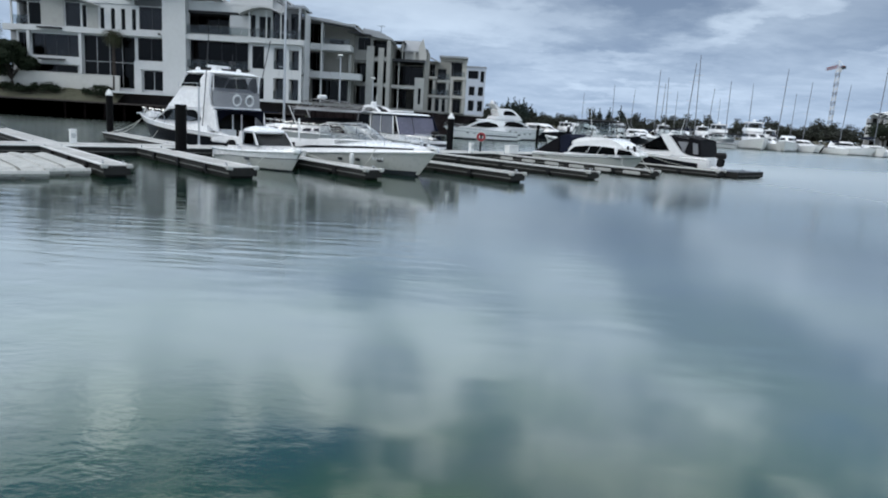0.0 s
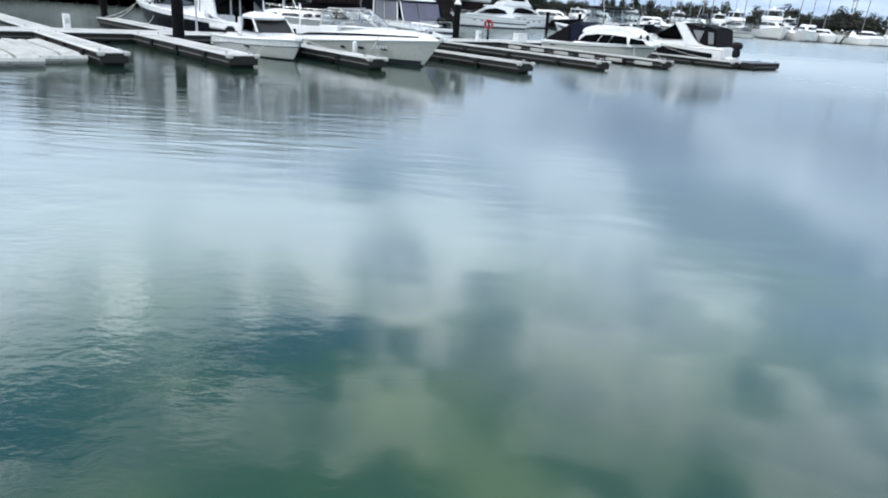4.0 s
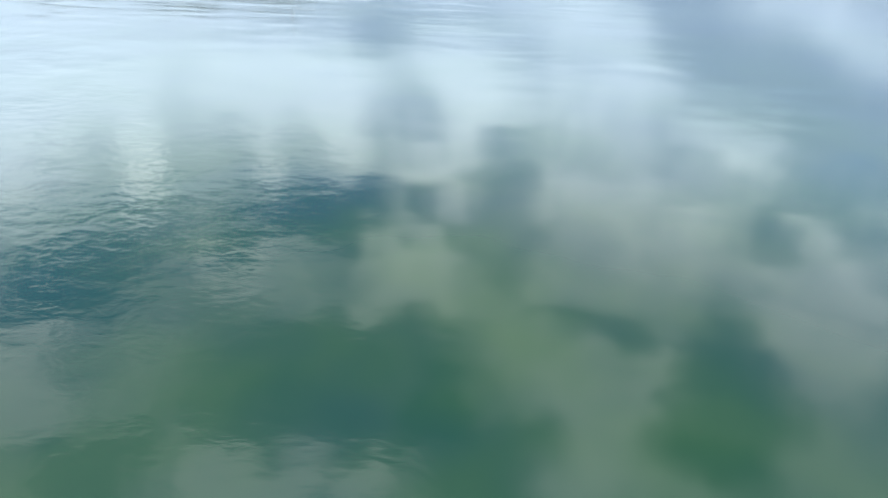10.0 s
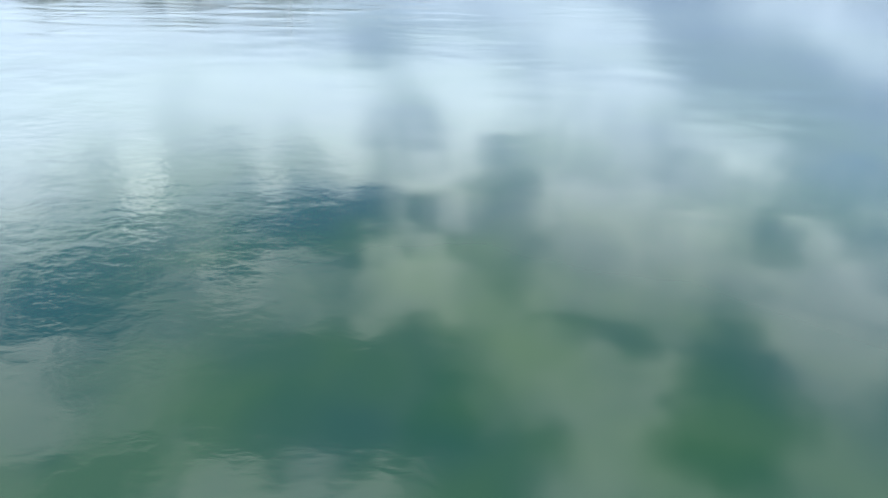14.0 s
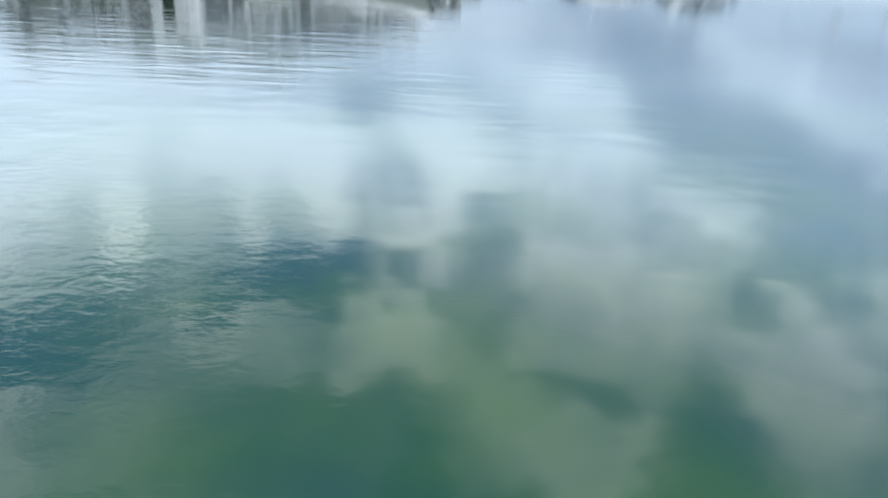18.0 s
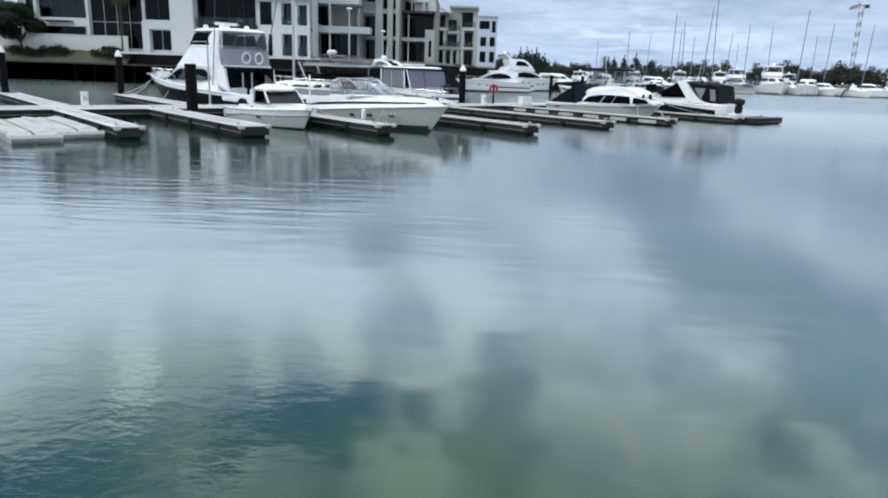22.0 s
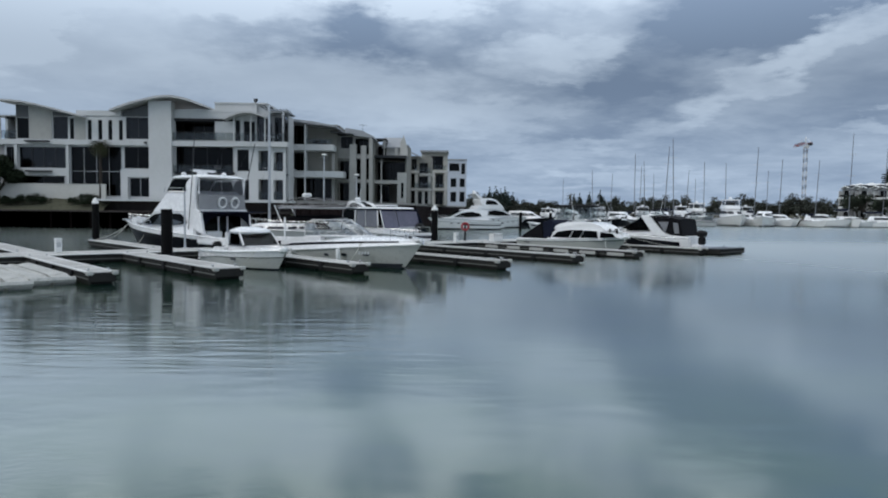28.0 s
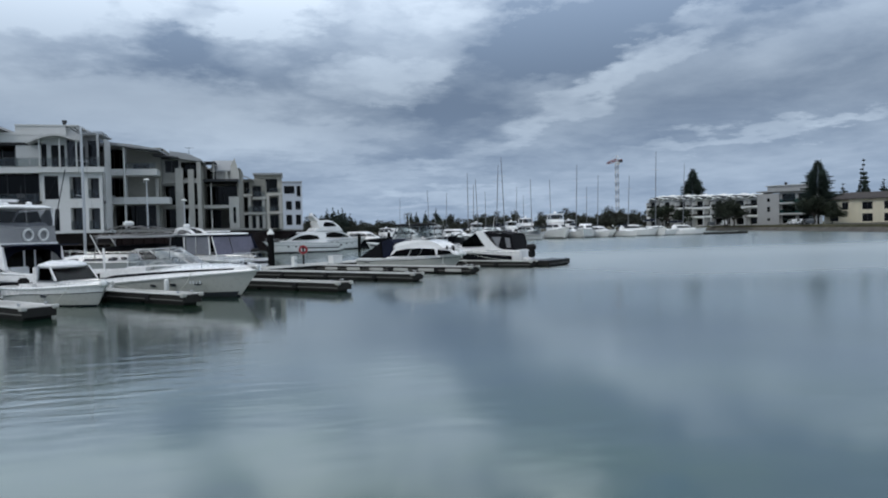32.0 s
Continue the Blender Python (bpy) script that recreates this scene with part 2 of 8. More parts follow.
def water_material():
    m = bpy.data.materials.new("harbour_water")
    m.use_nodes = True
    t = Graph(m.node_tree)
    out = t.add("ShaderNodeOutputMaterial")
    body, gl, mx = t.add("ShaderNodeBsdfDiffuse"), t.add("ShaderNodeBsdfGlossy"), t.add("ShaderNodeMixShader")
    pos = t.add("ShaderNodeNewGeometry").outputs["Position"]
    murk = t.noise(pos, 0.45, 3.0)
    t.wire(t.mix(t.ramp(murk, 0.3, 0.7), (0.007, 0.040, 0.033, 1), (0.022, 0.064, 0.023, 1)), body.inputs[0])
    sx = t.add("ShaderNodeSeparateXYZ")
    t.wire(pos, sx.inputs[0])
    lw = t.add("ShaderNodeLayerWeight")
    lw.inputs[0].default_value = 0.5
    graze = t.math("DIVIDE", t.math("SUBTRACT", lw.outputs["Facing"], 0.3), 0.57, clamp=True)
    # the open channel is finely ruffled, the lee of the pontoons slick
    open_water = t.ramp(t.math("ADD", sx.outputs[0], t.math("MULTIPLY", t.noise(pos, 0.05, 2.0), 16.0)), 9.0, 30.0)
    shine = t.math("MULTIPLY_ADD", t.math("POWER", graze, 2.6), 0.855, 0.038)
    shine = t.math("MINIMUM", shine, t.math("MULTIPLY_ADD", open_water, -0.1, 0.84))
    # at a grazing view the ripples' far sides hide part of the mirror image
    veil = t.math("MULTIPLY", t.ramp(graze, 0.88, 1.0), t.math("MULTIPLY_ADD", open_water, -0.27, 0.27))
    t.wire(t.mix(veil, (0.97, 0.99, 0.985, 1), (0.0, 0.0, 0.0, 1)), gl.inputs["Color"])
    # cat's-paws: ruffled areas among slick ones
    ruffle = t.ramp(t.noise(pos, 0.16, 4.0, 0.6), 0.54, 0.74, 0.04, 0.8)
    mp = t.add("ShaderNodeMapping")
    mp.inputs["Scale"].default_value = (0.8, 1.5, 1.0)
    mp.inputs["Rotation"].default_value = (0, 0, radians(12))
    t.wire(pos, mp.inputs[0])
    w1 = t.noise(mp.outputs[0], 2.2, 3.0, 0.5, 0.4)
    w2 = t.noise(mp.outputs[0], 0.5, 2.0, 0.5, 0.3)
    # small wavelets near the quay, thinning out over the slick water
    edge = t.math("ADD", t.math("MULTIPLY_ADD", sx.outputs[0], 1.6, sx.outputs[1]), t.math("MULTIPLY", t.noise(pos, 0.35, 3.0), 7.0))
    close = t.math("MULTIPLY", t.ramp(edge, 8.0, 2.0), t.ramp(t.noise(pos, 0.8, 3.0), 0.36, 0.6, 0.25, 1.0))
    w3 = t.noise(mp.outputs[0], 7.5, 3.0, 0.55, 0.6)
    ruffled = t.math("MULTIPLY", t.ramp(sx.outputs[0], -4.0, 6.0), t.math("MULTIPLY", t.ramp(sx.outputs[1], 22.0, 32.0), t.ramp(sx.outputs[1], 75.0, 50.0)))
    sheltered = t.math("MULTIPLY", t.ramp(sx.outputs[0], -6.0, -14.0), t.ramp(sx.outputs[1], 26.0, 36.0))
    chop = t.math("ADD", t.math("MULTIPLY", ruffled, 0.12), t.math("MULTIPLY", sheltered, 0.09))
    t.put(gl.inputs["Roughness"], t.math("ADD", chop, t.math("MULTIPLY_ADD", close, -0.02, t.math("MULTIPLY_ADD", open_water, 0.09, t.math("ADD", t.math("ADD", t.ramp(sx.outputs[1], 4.0, 11.0, 0.065, 0.115), t.ramp(sx.outputs[1], 13.0, 20.0, 0.0, -0.035)), t.ramp(sx.outputs[1], 38.0, 55.0, 0.0, 0.05))))))
    h = t.math("ADD", t.math("MULTIPLY", t.math("MULTIPLY", w1, ruffle), 0.008), t.math("MULTIPLY", w2, t.ramp(sx.outputs[1], 7.0, 14.0, 0.009, 0.003)))
    rx, ry = t.math("ADD", sx.outputs[0], 3.2), t.math("SUBTRACT", sx.outputs[1], 4.8)
    gust = t.ramp(t.math("ADD", t.math("MULTIPLY", rx, rx), t.math("MULTIPLY", ry, ry)), 9.0, 0.5)
    h = t.math("ADD", h, t.math("ADD", t.math("MULTIPLY", t.math("MULTIPLY", gust, w3), 0.0018), t.math("MULTIPLY", t.math("MULTIPLY", gust, w1), 0.003)))
    h = t.math("ADD", h, t.math("MULTIPLY", close, t.math("ADD", t.math("MULTIPLY", w3, 0.0014), t.math("MULTIPLY", w1, 0.0035))))
    # long low ripples in the lee of the pontoons draw the mirror images out
    mp2 = t.add("ShaderNodeMapping")
    mp2.inputs["Scale"].default_value = (0.3, 1.5, 1.0)
    mp2.inputs["Rotation"].default_value = (0, 0, radians(6))
    t.wire(pos, mp2.inputs[0])
    w4 = t.noise(mp2.outputs[0], 1.9, 3.0, 0.55, 0.3)
    h = t.math("ADD", h, t.math("MULTIPLY", t.math("MULTIPLY", w4, t.math("MULTIPLY", t.ramp(sx.outputs[1], 8.5, 13.0), t.ramp(t.math("MULTIPLY_ADD", sx.outputs[1], 0.35, sx.outputs[0]), 0.0, 9.0, 1.0, 0.06))), 0.015))
    bn = t.add("ShaderNodeBump")
    bn.inputs["Strength"].default_value, bn.inputs["Distance"].default_value = 1.0, 1.0
    t.wire(h, bn.inputs["Height"])
    t.wire(bn.outputs[0], gl.inputs["Normal"])
    t.wire(shine, mx.inputs[0])
    t.wire(body.outputs[0], mx.inputs[1])
    t.wire(gl.outputs[0], mx.inputs[2])
    t.wire(mx.outputs[0], out.inputs[0])
    return m


WATER = water_material()
GEL = material("white_gelcoat", (0.86, 0.86, 0.86), 0.25, vary=0.07, scale=1.2, grime=0.12, coat=0.5, dark=(0.42, 0.42, 0.38))
GEL_GREY = material("grey_gelcoat", (0.47, 0.49, 0.5), 0.3, vary=0.07, scale=1.2, grime=0.1, coat=0.4)
# cream hull colour, darkened to include the shade below the gunwales
GEL_CREAM = material("shaded_cream_gelcoat", (0.52, 0.52, 0.495), 0.3, vary=0.08, scale=1.2, grime=0.15, coat=0.4, dark=(0.3, 0.3, 0.26))
DARK_HULL = material("dark_hull_paint", (0.007, 0.008, 0.011), 0.4, vary=0.2, scale=1.0, spec=0.08)
ANTIFOUL = material("antifouling", (0.02, 0.025, 0.035), 0.7, vary=0.3, scale=3.0, grime=0.3)
STRIPE = material("dark_stripe", (0.03, 0.034, 0.045), 0.4, vary=0.15)
BLUE_CANVAS = material("navy_canvas", (0.009, 0.012, 0.026), 0.85, vary=0.25, scale=4, bump=0.3, bscale=25)
BLACK_CANVAS = material("black_canvas", (0.006, 0.006, 0.008), 0.8, vary=0.3, scale=4, bump=0.3, bscale=25)
TARP = material("blue_tarpaulin", (0.03, 0.24, 0.8), 0.5, vary=0.2, scale=3, bump=0.5, bscale=6)
STEEL = material("stainless_tube", (0.6, 0.61, 0.62), 0.25, 1.0, vary=0.1)
ALLOY = material("mast_alloy", (0.55, 0.56, 0.57), 0.4, 0.8, vary=0.12, scale=1)
FRAME_GREY = material("dull_frame_tube", (0.2, 0.2, 0.205), 0.5, 0.3, vary=0.15, scale=2)
MAST_GREY = material("far_mast", (0.2, 0.21, 0.23), 0.5, 0.4, vary=0.15, scale=1)
ROPE = material("mooring_rope", (0.55, 0.54, 0.5), 0.9, vary=0.2, scale=20)
TINT = glass_material("tinted_glass", (0.06, 0.066, 0.075), 0.5)
BOAT_TINT = glass_material("smoked_boat_glass", (0.04, 0.043, 0.05), 0.22)
CLEAR = glass_material("clear_glass", (0.75, 0.78, 0.78))
CLEARS = glass_material("vinyl_clears", (0.3, 0.31, 0.34), 1.1)
VINYL = glass_material("pale_vinyl", (0.44, 0.45, 0.48), 1.3)
CURTAIN_VINYL = material("grey_curtain_vinyl", (0.17, 0.175, 0.2), 0.2, vary=0.2, scale=1.2, spec=0.6)
VIOLET_VINYL = material("violet_curtain_vinyl", (0.085, 0.085, 0.14), 0.2, vary=0.25, scale=1.2, spec=0.6)
TEAL_GLASS = glass_material("teal_glass", (0.25, 0.45, 0.44))
MESH = material("grey_mesh_curtain", (0.3, 0.305, 0.315), 0.75, vary=0.15, scale=3, bump=0.2, bscale=60)
GREY_VINYL = material("grey_vinyl_window", (0.2, 0.205, 0.22), 0.3, vary=0.2, scale=2)
RUBBER = material("black_rubber", (0.016, 0.016, 0.017), 0.7, vary=0.2)
PILE = material("pile_sleeve", (0.003, 0.003, 0.0035), 0.7, vary=0.35, scale=2, grime=0.1, dark=(0.02, 0.02, 0.018), spec=0.12)
CONE = material("white_pile_cap", (0.78, 0.78, 0.76), 0.5, vary=0.1, grime=0.2)
DECK = material("pontoon_decking", (0.6, 0.6, 0.59), 0.85, vary=0.22, scale=2.0, grime=0.35, bump=0.3, spread=0.12, dark=(0.2, 0.19, 0.17))
BOARD = material("weathered_boards", (0.47, 0.465, 0.45), 0.85, vary=0.25, scale=2.0, grime=0.4, bump=0.3, spread=0.15, dark=(0.15, 0.145, 0.13))
# darker copy of BOARD: the right-hand fingers' darker look is put into the colour
BOARD_DARK = material("darker_toned_boards", (0.29, 0.285, 0.27), 0.85, vary=0.3, scale=2.0, grime=0.5, bump=0.3, spread=0.2, dark=(0.1, 0.1, 0.085))
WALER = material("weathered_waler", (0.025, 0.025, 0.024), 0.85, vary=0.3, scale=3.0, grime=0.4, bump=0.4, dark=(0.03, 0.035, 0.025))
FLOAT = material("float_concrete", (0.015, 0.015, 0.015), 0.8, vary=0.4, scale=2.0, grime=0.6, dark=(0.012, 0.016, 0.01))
STRIP = material("grey_rub_strip", (0.13, 0.13, 0.125), 0.7, vary=0.25, grime=0.4)
FLOAT_PALE = material("pale_float_plastic", (0.46, 0.46, 0.44), 0.7, vary=0.2, grime=0.6, dark=(0.15, 0.15, 0.13), bump=0.2)
PLASTIC = material("white_plastic", (0.78, 0.79, 0.78), 0.5, vary=0.1, grime=0.25, dark=(0.35, 0.35, 0.3))
RED = material("red_plastic", (0.3, 0.02, 0.03), 0.5, vary=0.15)
RENDER_WHITE = material("white_render", (0.55, 0.56, 0.56), 0.85, vary=0.08, scale=0.5, grime=0.12, bump=0.15, dark=(0.36, 0.35, 0.32))
RENDER_BLUE = material("bluish_render", (0.5, 0.54, 0.6), 0.85, vary=0.08, scale=0.5, grime=0.12, bump=0.15)
RENDER_GREY = material("grey_render", (0.34, 0.345, 0.35), 0.85, vary=0.08, scale=0.5, grime=0.15, bump=0.15)
RENDER_CREAM = material("cream_render", (0.52, 0.515, 0.485), 0.85, vary=0.1, scale=0.5, grime=0.15, bump=0.15, dark=(0.3, 0.28, 0.22))
RENDER_OLIVE = material("olive_grey_render", (0.37, 0.37, 0.35), 0.85, vary=0.1, scale=0.5, grime=0.15, bump=0.15)
RENDER_SAND = material("sand_render", (0.44, 0.428, 0.38), 0.85, vary=0.1, scale=0.5, grime=0.2, bump=0.15)
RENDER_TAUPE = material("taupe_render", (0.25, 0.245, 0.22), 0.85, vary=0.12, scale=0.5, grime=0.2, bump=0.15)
RENDER_DARK = material("dark_grey_render", (0.1, 0.105, 0.11), 0.8, vary=0.12, scale=0.5, bump=0.15)
ROOF_PALE = material("pale_roof_fascia", (0.5, 0.5, 0.5), 0.6, vary=0.12, scale=0.8, grime=0.2)
ROOFING = material("grey_metal_roof", (0.34, 0.35, 0.36), 0.45, 0.3, vary=0.12, scale=0.7)
TILE_ROOF = material("dark_roof_tiles", (0.07, 0.062, 0.06), 0.8, vary=0.25, scale=2.0, bump=0.5, bscale=6)
ALU = material("dark_window_frame", (0.05, 0.052, 0.056), 0.45, 0.4, vary=0.1)
ALU_PALE = material("pale_window_frame", (0.4, 0.41, 0.42), 0.45, 0.4, vary=0.1)
# near-black base colour carries the shade of the unlit rooms
ROOM = material("shaded_interior", (0.035, 0.035, 0.037), 0.9, vary=0.3, scale=0.8)
CURTAIN = material("curtain", (0.3, 0.3, 0.28), 0.9, vary=0.2, scale=3)
RUST = material("rusted_sheet_pile", (0.02, 0.012, 0.012), 0.8, vary=0.4, scale=1.2, grime=0.5, bump=0.4, dark=(0.012, 0.01, 0.009))
CONCRETE = material("concrete", (0.28, 0.275, 0.26), 0.85, vary=0.15, scale=1.0, grime=0.3, bump=0.3)
EARTH = material("dry_earth", (0.085, 0.085, 0.06), 0.95, vary=0.35, scale=0.8, grime=0.4, bump=0.6, bscale=8, dark=(0.014, 0.017, 0.01))
GRASS = material("dry_grass", (0.085, 0.08, 0.045), 0.95, vary=0.35, scale=0.3, grime=0.4, bump=0.6, bscale=8, dark=(0.06, 0.08, 0.03))
ROCK = material("seawall_rock", (0.11, 0.1, 0.09), 0.9, vary=0.4, scale=1.2, grime=0.4, bump=0.6, bscale=5)
BARK = material("bark", (0.045, 0.038, 0.033), 0.9, vary=0.3, scale=4, bump=0.6)
LEAF = material("dark_foliage", (0.017, 0.026, 0.013), 0.7, vary=0.45, scale=0.9)
# paler than the near leaves: distance haze is put into the colour
LEAF_HAZED = material("hazed_distant_foliage", (0.046, 0.05, 0.04), 0.8, vary=0.45, scale=0.6, spread=0.35)
LEAF_SHORE = material("shore_foliage", (0.03, 0.038, 0.026), 0.75, vary=0.45, scale=0.8, spread=0.25)
LEAF_PALM = material("palm_frond", (0.058, 0.062, 0.034), 0.7, vary=0.4, scale=1.5)
LEAF_PINE = material("pine_foliage", (0.034, 0.05, 0.042), 0.8, vary=0.45, scale=0.5)
CAP_BROWN = material("stained_cap_undercroft_shade", (0.05, 0.042, 0.04), 0.85, vary=0.3, scale=1.0, grime=0.4, bump=0.3)
CREAM_PAINT = material("cream_house_paint", (0.66, 0.62, 0.5), 0.8, vary=0.08, scale=0.5, grime=0.12, bump=0.1, dark=(0.34, 0.3, 0.22))
PAINT_RED = material("red_paint", (0.26, 0.06, 0.06), 0.5, vary=0.1)
CAR_WHITE = material("white_car_paint", (0.65, 0.66, 0.67), 0.25, vary=0.05, coat=0.5)
CAR_DARK = material("dark_car_paint", (0.03, 0.035, 0.04), 0.25, vary=0.1, coat=0.5)
LAMP_HEAD = material("lamp_head", (0.7, 0.7, 0.68), 0.4, vary=0.1)
# ---------------------------------------------------------------- builders


def part(name, bm, mat, parent=None, label="", smooth=False):
    me = bpy.data.meshes.new(name)
    bmesh.ops.recalc_face_normals(bm, faces=bm.faces)
    if smooth:
        for f in bm.faces:
            f.smooth = True
    bm.to_mesh(me)
    bm.free()
    me.materials.append(mat)
    if smooth:
        me.set_sharp_from_angle(angle=radians(40))
    ob = new(name, me)
    ob.parent = parent
    if label:
        ob["label"] = label
    return ob


def same_part(name, ob, parent, m):
    """Another piece on the same mesh."""
    o = new(name, ob.data)
    o.parent = parent
    o.matrix_basis = m
    return o


def thing(name, label, category, m, group="", kind=""):
    ob = new(name)
    ob.empty_display_size = 0.3
    ob.matrix_basis = m
    return tagged(ob, label, category, group, kind)


def solid(name, bm, mat, label, category="", kind="", group="", m=None, smooth=False):
    ob = part(name, bm, mat, None, "", smooth)
    if m is not None:
        ob.matrix_basis = m
    return tagged(ob, label, category, group, kind)


def box(bm, x0, x1, y0, y1, z0, z1):
    v = [bm.verts.new((x, y, z)) for z in (z0, z1) for x, y in ((x0, y0), (x1, y0), (x1, y1), (x0, y1))]
    for q in ((0, 3, 2, 1), (4, 5, 6, 7), (0, 1, 5, 4), (1, 2, 6, 5), (2, 3, 7, 6), (3, 0, 4, 7)):
        bm.faces.new([v[i] for i in q])
    return bm


def boxes(*rows):
    bm = bmesh.new()
    for r in rows:
        box(bm, *r)
    return bm


def rbox(x0, x1, y0, y1, z0, z1, r=0.03, seg=2):
    bm = boxes((x0, x1, y0, y1, z0, z1))
    bmesh.ops.bevel(bm, geom=bm.edges[:], offset=r, segments=seg, affect="EDGES")
    return bm


def tube(bm, pts, r, seg=6, cap=True, r2=None):
    pts = [Vector(p) for p in pts]
    rings = []
    for i, p in enumerate(pts):
        d = (pts[min(i + 1, len(pts) - 1)] - pts[max(i - 1, 0)]).normalized()
        a = d.orthogonal().normalized() if abs(d.z) < 0.999 else Vector((1, 0, 0))
        if abs(d.z) < 0.999:
            a = d.cross(Vector((0, 0, 1))).normalized()
        b = d.cross(a)
        k = r if r2 is None else r + (r2 - r) * i / (len(pts) - 1)
        rings.append([bm.verts.new(p + (a * math.cos(2 * math.pi * j / seg) + b * math.sin(2 * math.pi * j / seg)) * k) for j in range(seg)])
    for s, t in zip(rings, rings[1:]):
        for j in range(seg):
            bm.faces.new((s[j], s[(j + 1) % seg], t[(j + 1) % seg], t[j]))
    if cap:
        bm.faces.new(rings[0][::-1])
        bm.faces.new(rings[-1])
    return bm


def tubes(*rows, r=0.02, seg=6):
    bm = bmesh.new()
    for pts in rows:
        tube(bm, pts, r, seg)
    return bm


def lathe(prof, seg=16, m=None):
    """prof: (radius, z) from bottom to top."""
    bm = bmesh.new()
    rings = [[bm.verts.new((max(r, 1e-4) * math.cos(2 * math.pi * j / seg), max(r, 1e-4) * math.sin(2 * math.pi * j / seg), z)) for j in range(seg)] for r, z in prof]
    for s, t in zip(rings, rings[1:]):
        for j in range(seg):
            bm.faces.new((s[j], s[(j + 1) % seg], t[(j + 1) % seg], t[j]))
    bm.faces.new(rings[0][::-1])
    bm.faces.new(rings[-1])
    if m is not None:
        bm.transform(m)
    return bm


def torus(R, r, seg=20, sub=8, m=None):
    bm = bmesh.new()
    rings = []
    for i in range(seg):
        a = 2 * math.pi * i / seg
        rings.append([bm.verts.new(((R + r * math.cos(2 * math.pi * j / sub)) * math.cos(a), (R + r * math.cos(2 * math.pi * j / sub)) * math.sin(a), r * math.sin(2 * math.pi * j / sub))) for j in range(sub)])
    for i in range(seg):
        s, t = rings[i], rings[(i + 1) % seg]
        for j in range(sub):
            bm.faces.new((s[j], t[j], t[(j + 1) % sub], s[(j + 1) % sub]))
    if m is not None:
        bm.transform(m)
    return bm


def side_extrude(poly, y0, y1, bm=None):
    """A side profile (x, z) carried across y."""
    bm = bm or bmesh.new()
    a = [bm.verts.new((x, y0, z)) for x, z in poly]
    b = [bm.verts.new((x, y1, z)) for x, z in poly]
    bm.faces.new(a)
    bm.faces.new(b[::-1])
    for i in range(len(a)):
        j = (i + 1) % len(a)
        bm.faces.new((a[i], b[i], b[j], a[j]))
    return bm


def plan_extrude(poly, z0, z1, bm=None):
    bm = bm or bmesh.new()
    a = [bm.verts.new((x, y, z0)) for x, y in poly]
    b = [bm.verts.new((x, y, z1)) for x, y in poly]
    bm.faces.new(a[::-1])
    bm.faces.new(b)
    for i in range(len(a)):
        j = (i + 1) % len(a)
        bm.faces.new((a[i], a[j], b[j], b[i]))
    return bm


def sheet_mesh(rows, thick=0.0, axis=2):
    """A grid of points; closed to a plate when thick."""
    bm = bmesh.new()
    lay = []
    for k in ((0.0, -thick) if thick else (0.0,)):
        lay.append([[bm.verts.new([c + (k if i == axis else 0) for i, c in enumerate(p)]) for p in r] for r in rows])
    for gr in lay:
        for r, s in zip(gr, gr[1:]):
            for i in range(len(r) - 1):
                bm.faces.new((r[i], r[i + 1], s[i + 1], s[i]))
    if thick:
        a, b = lay
        rim = [(a[0], b[0]), (a[-1], b[-1]), ([r[0] for r in a], [r[0] for r in b]), ([r[-1] for r in a], [r[-1] for r in b])]
        for p, q in rim:
            for i in range(len(p) - 1):
                bm.faces.new((p[i], p[i + 1], q[i + 1], q[i]))
    return bm


def smooth_line(pts, n=6):
    out = []
    for i in range(len(pts) - 1):
        p0, p1, p2, p3 = pts[max(i - 1, 0)], pts[i], pts[i + 1], pts[min(i + 2, len(pts) - 1)]
        for k in range(n):
            t = k / n
            out.append(tuple(0.5 * (2 * b + (c - a) * t + (2 * a - 5 * b + 4 * c - d) * t * t + (3 * b - a - 3 * c + d) * t ** 3) for a, b, c, d in zip(p0, p1, p2, p3)))
    return out + [pts[-1]]


def wall_cut(x0, x1, z0, z1, y0, y1, holes):
    """A wall with openings through it, one skin. holes: x0, x1, z0, z1."""
    bm = bmesh.new()
    xs = sorted({x0, x1, *[round(min(max(v, x0), x1), 4) for h in holes for v in h[:2]]})
    zs = sorted({z0, z1, *[round(min(max(v, z0), z1), 4) for h in holes for v in h[2:4]]})
    full = {}
    for i in range(len(xs) - 1):
        for k in range(len(zs) - 1):
            cx, cz = (xs[i] + xs[i + 1]) / 2, (zs[k] + zs[k + 1]) / 2
            full[i, k] = not any(h[0] < cx < h[1] and h[2] < cz < h[3] for h in holes)
    made = {}

    def v(i, y, k):
        if (i, y, k) not in made:
            made[i, y, k] = bm.verts.new((xs[i], y, zs[k]))
        return made[i, y, k]

    for (i, k), on in full.items():
        if not on:
            continue
        bm.faces.new((v(i, y0, k), v(i + 1, y0, k), v(i + 1, y0, k + 1), v(i, y0, k + 1)))
        bm.faces.new((v(i, y1, k + 1), v(i + 1, y1, k + 1), v(i + 1, y1, k), v(i, y1, k)))
        for di, dk, a, b in ((-1, 0, (i, k), (i, k + 1)), (1, 0, (i + 1, k), (i + 1, k + 1)), (0, -1, (i, k), (i + 1, k)), (0, 1, (i, k + 1), (i + 1, k + 1))):
            if not full.get((i + di, k + dk), False):
                bm.faces.new((v(a[0], y0, a[1]), v(b[0], y0, b[1]), v(b[0], y1, b[1]), v(a[0], y1, a[1])))
    return bm


# marina axes: s along the walkway, n across it (away from the eye)
UNIT = 1.07      # metres to one step of the berth grid
DOCK = 0.4      # deck of the pontoons above the water
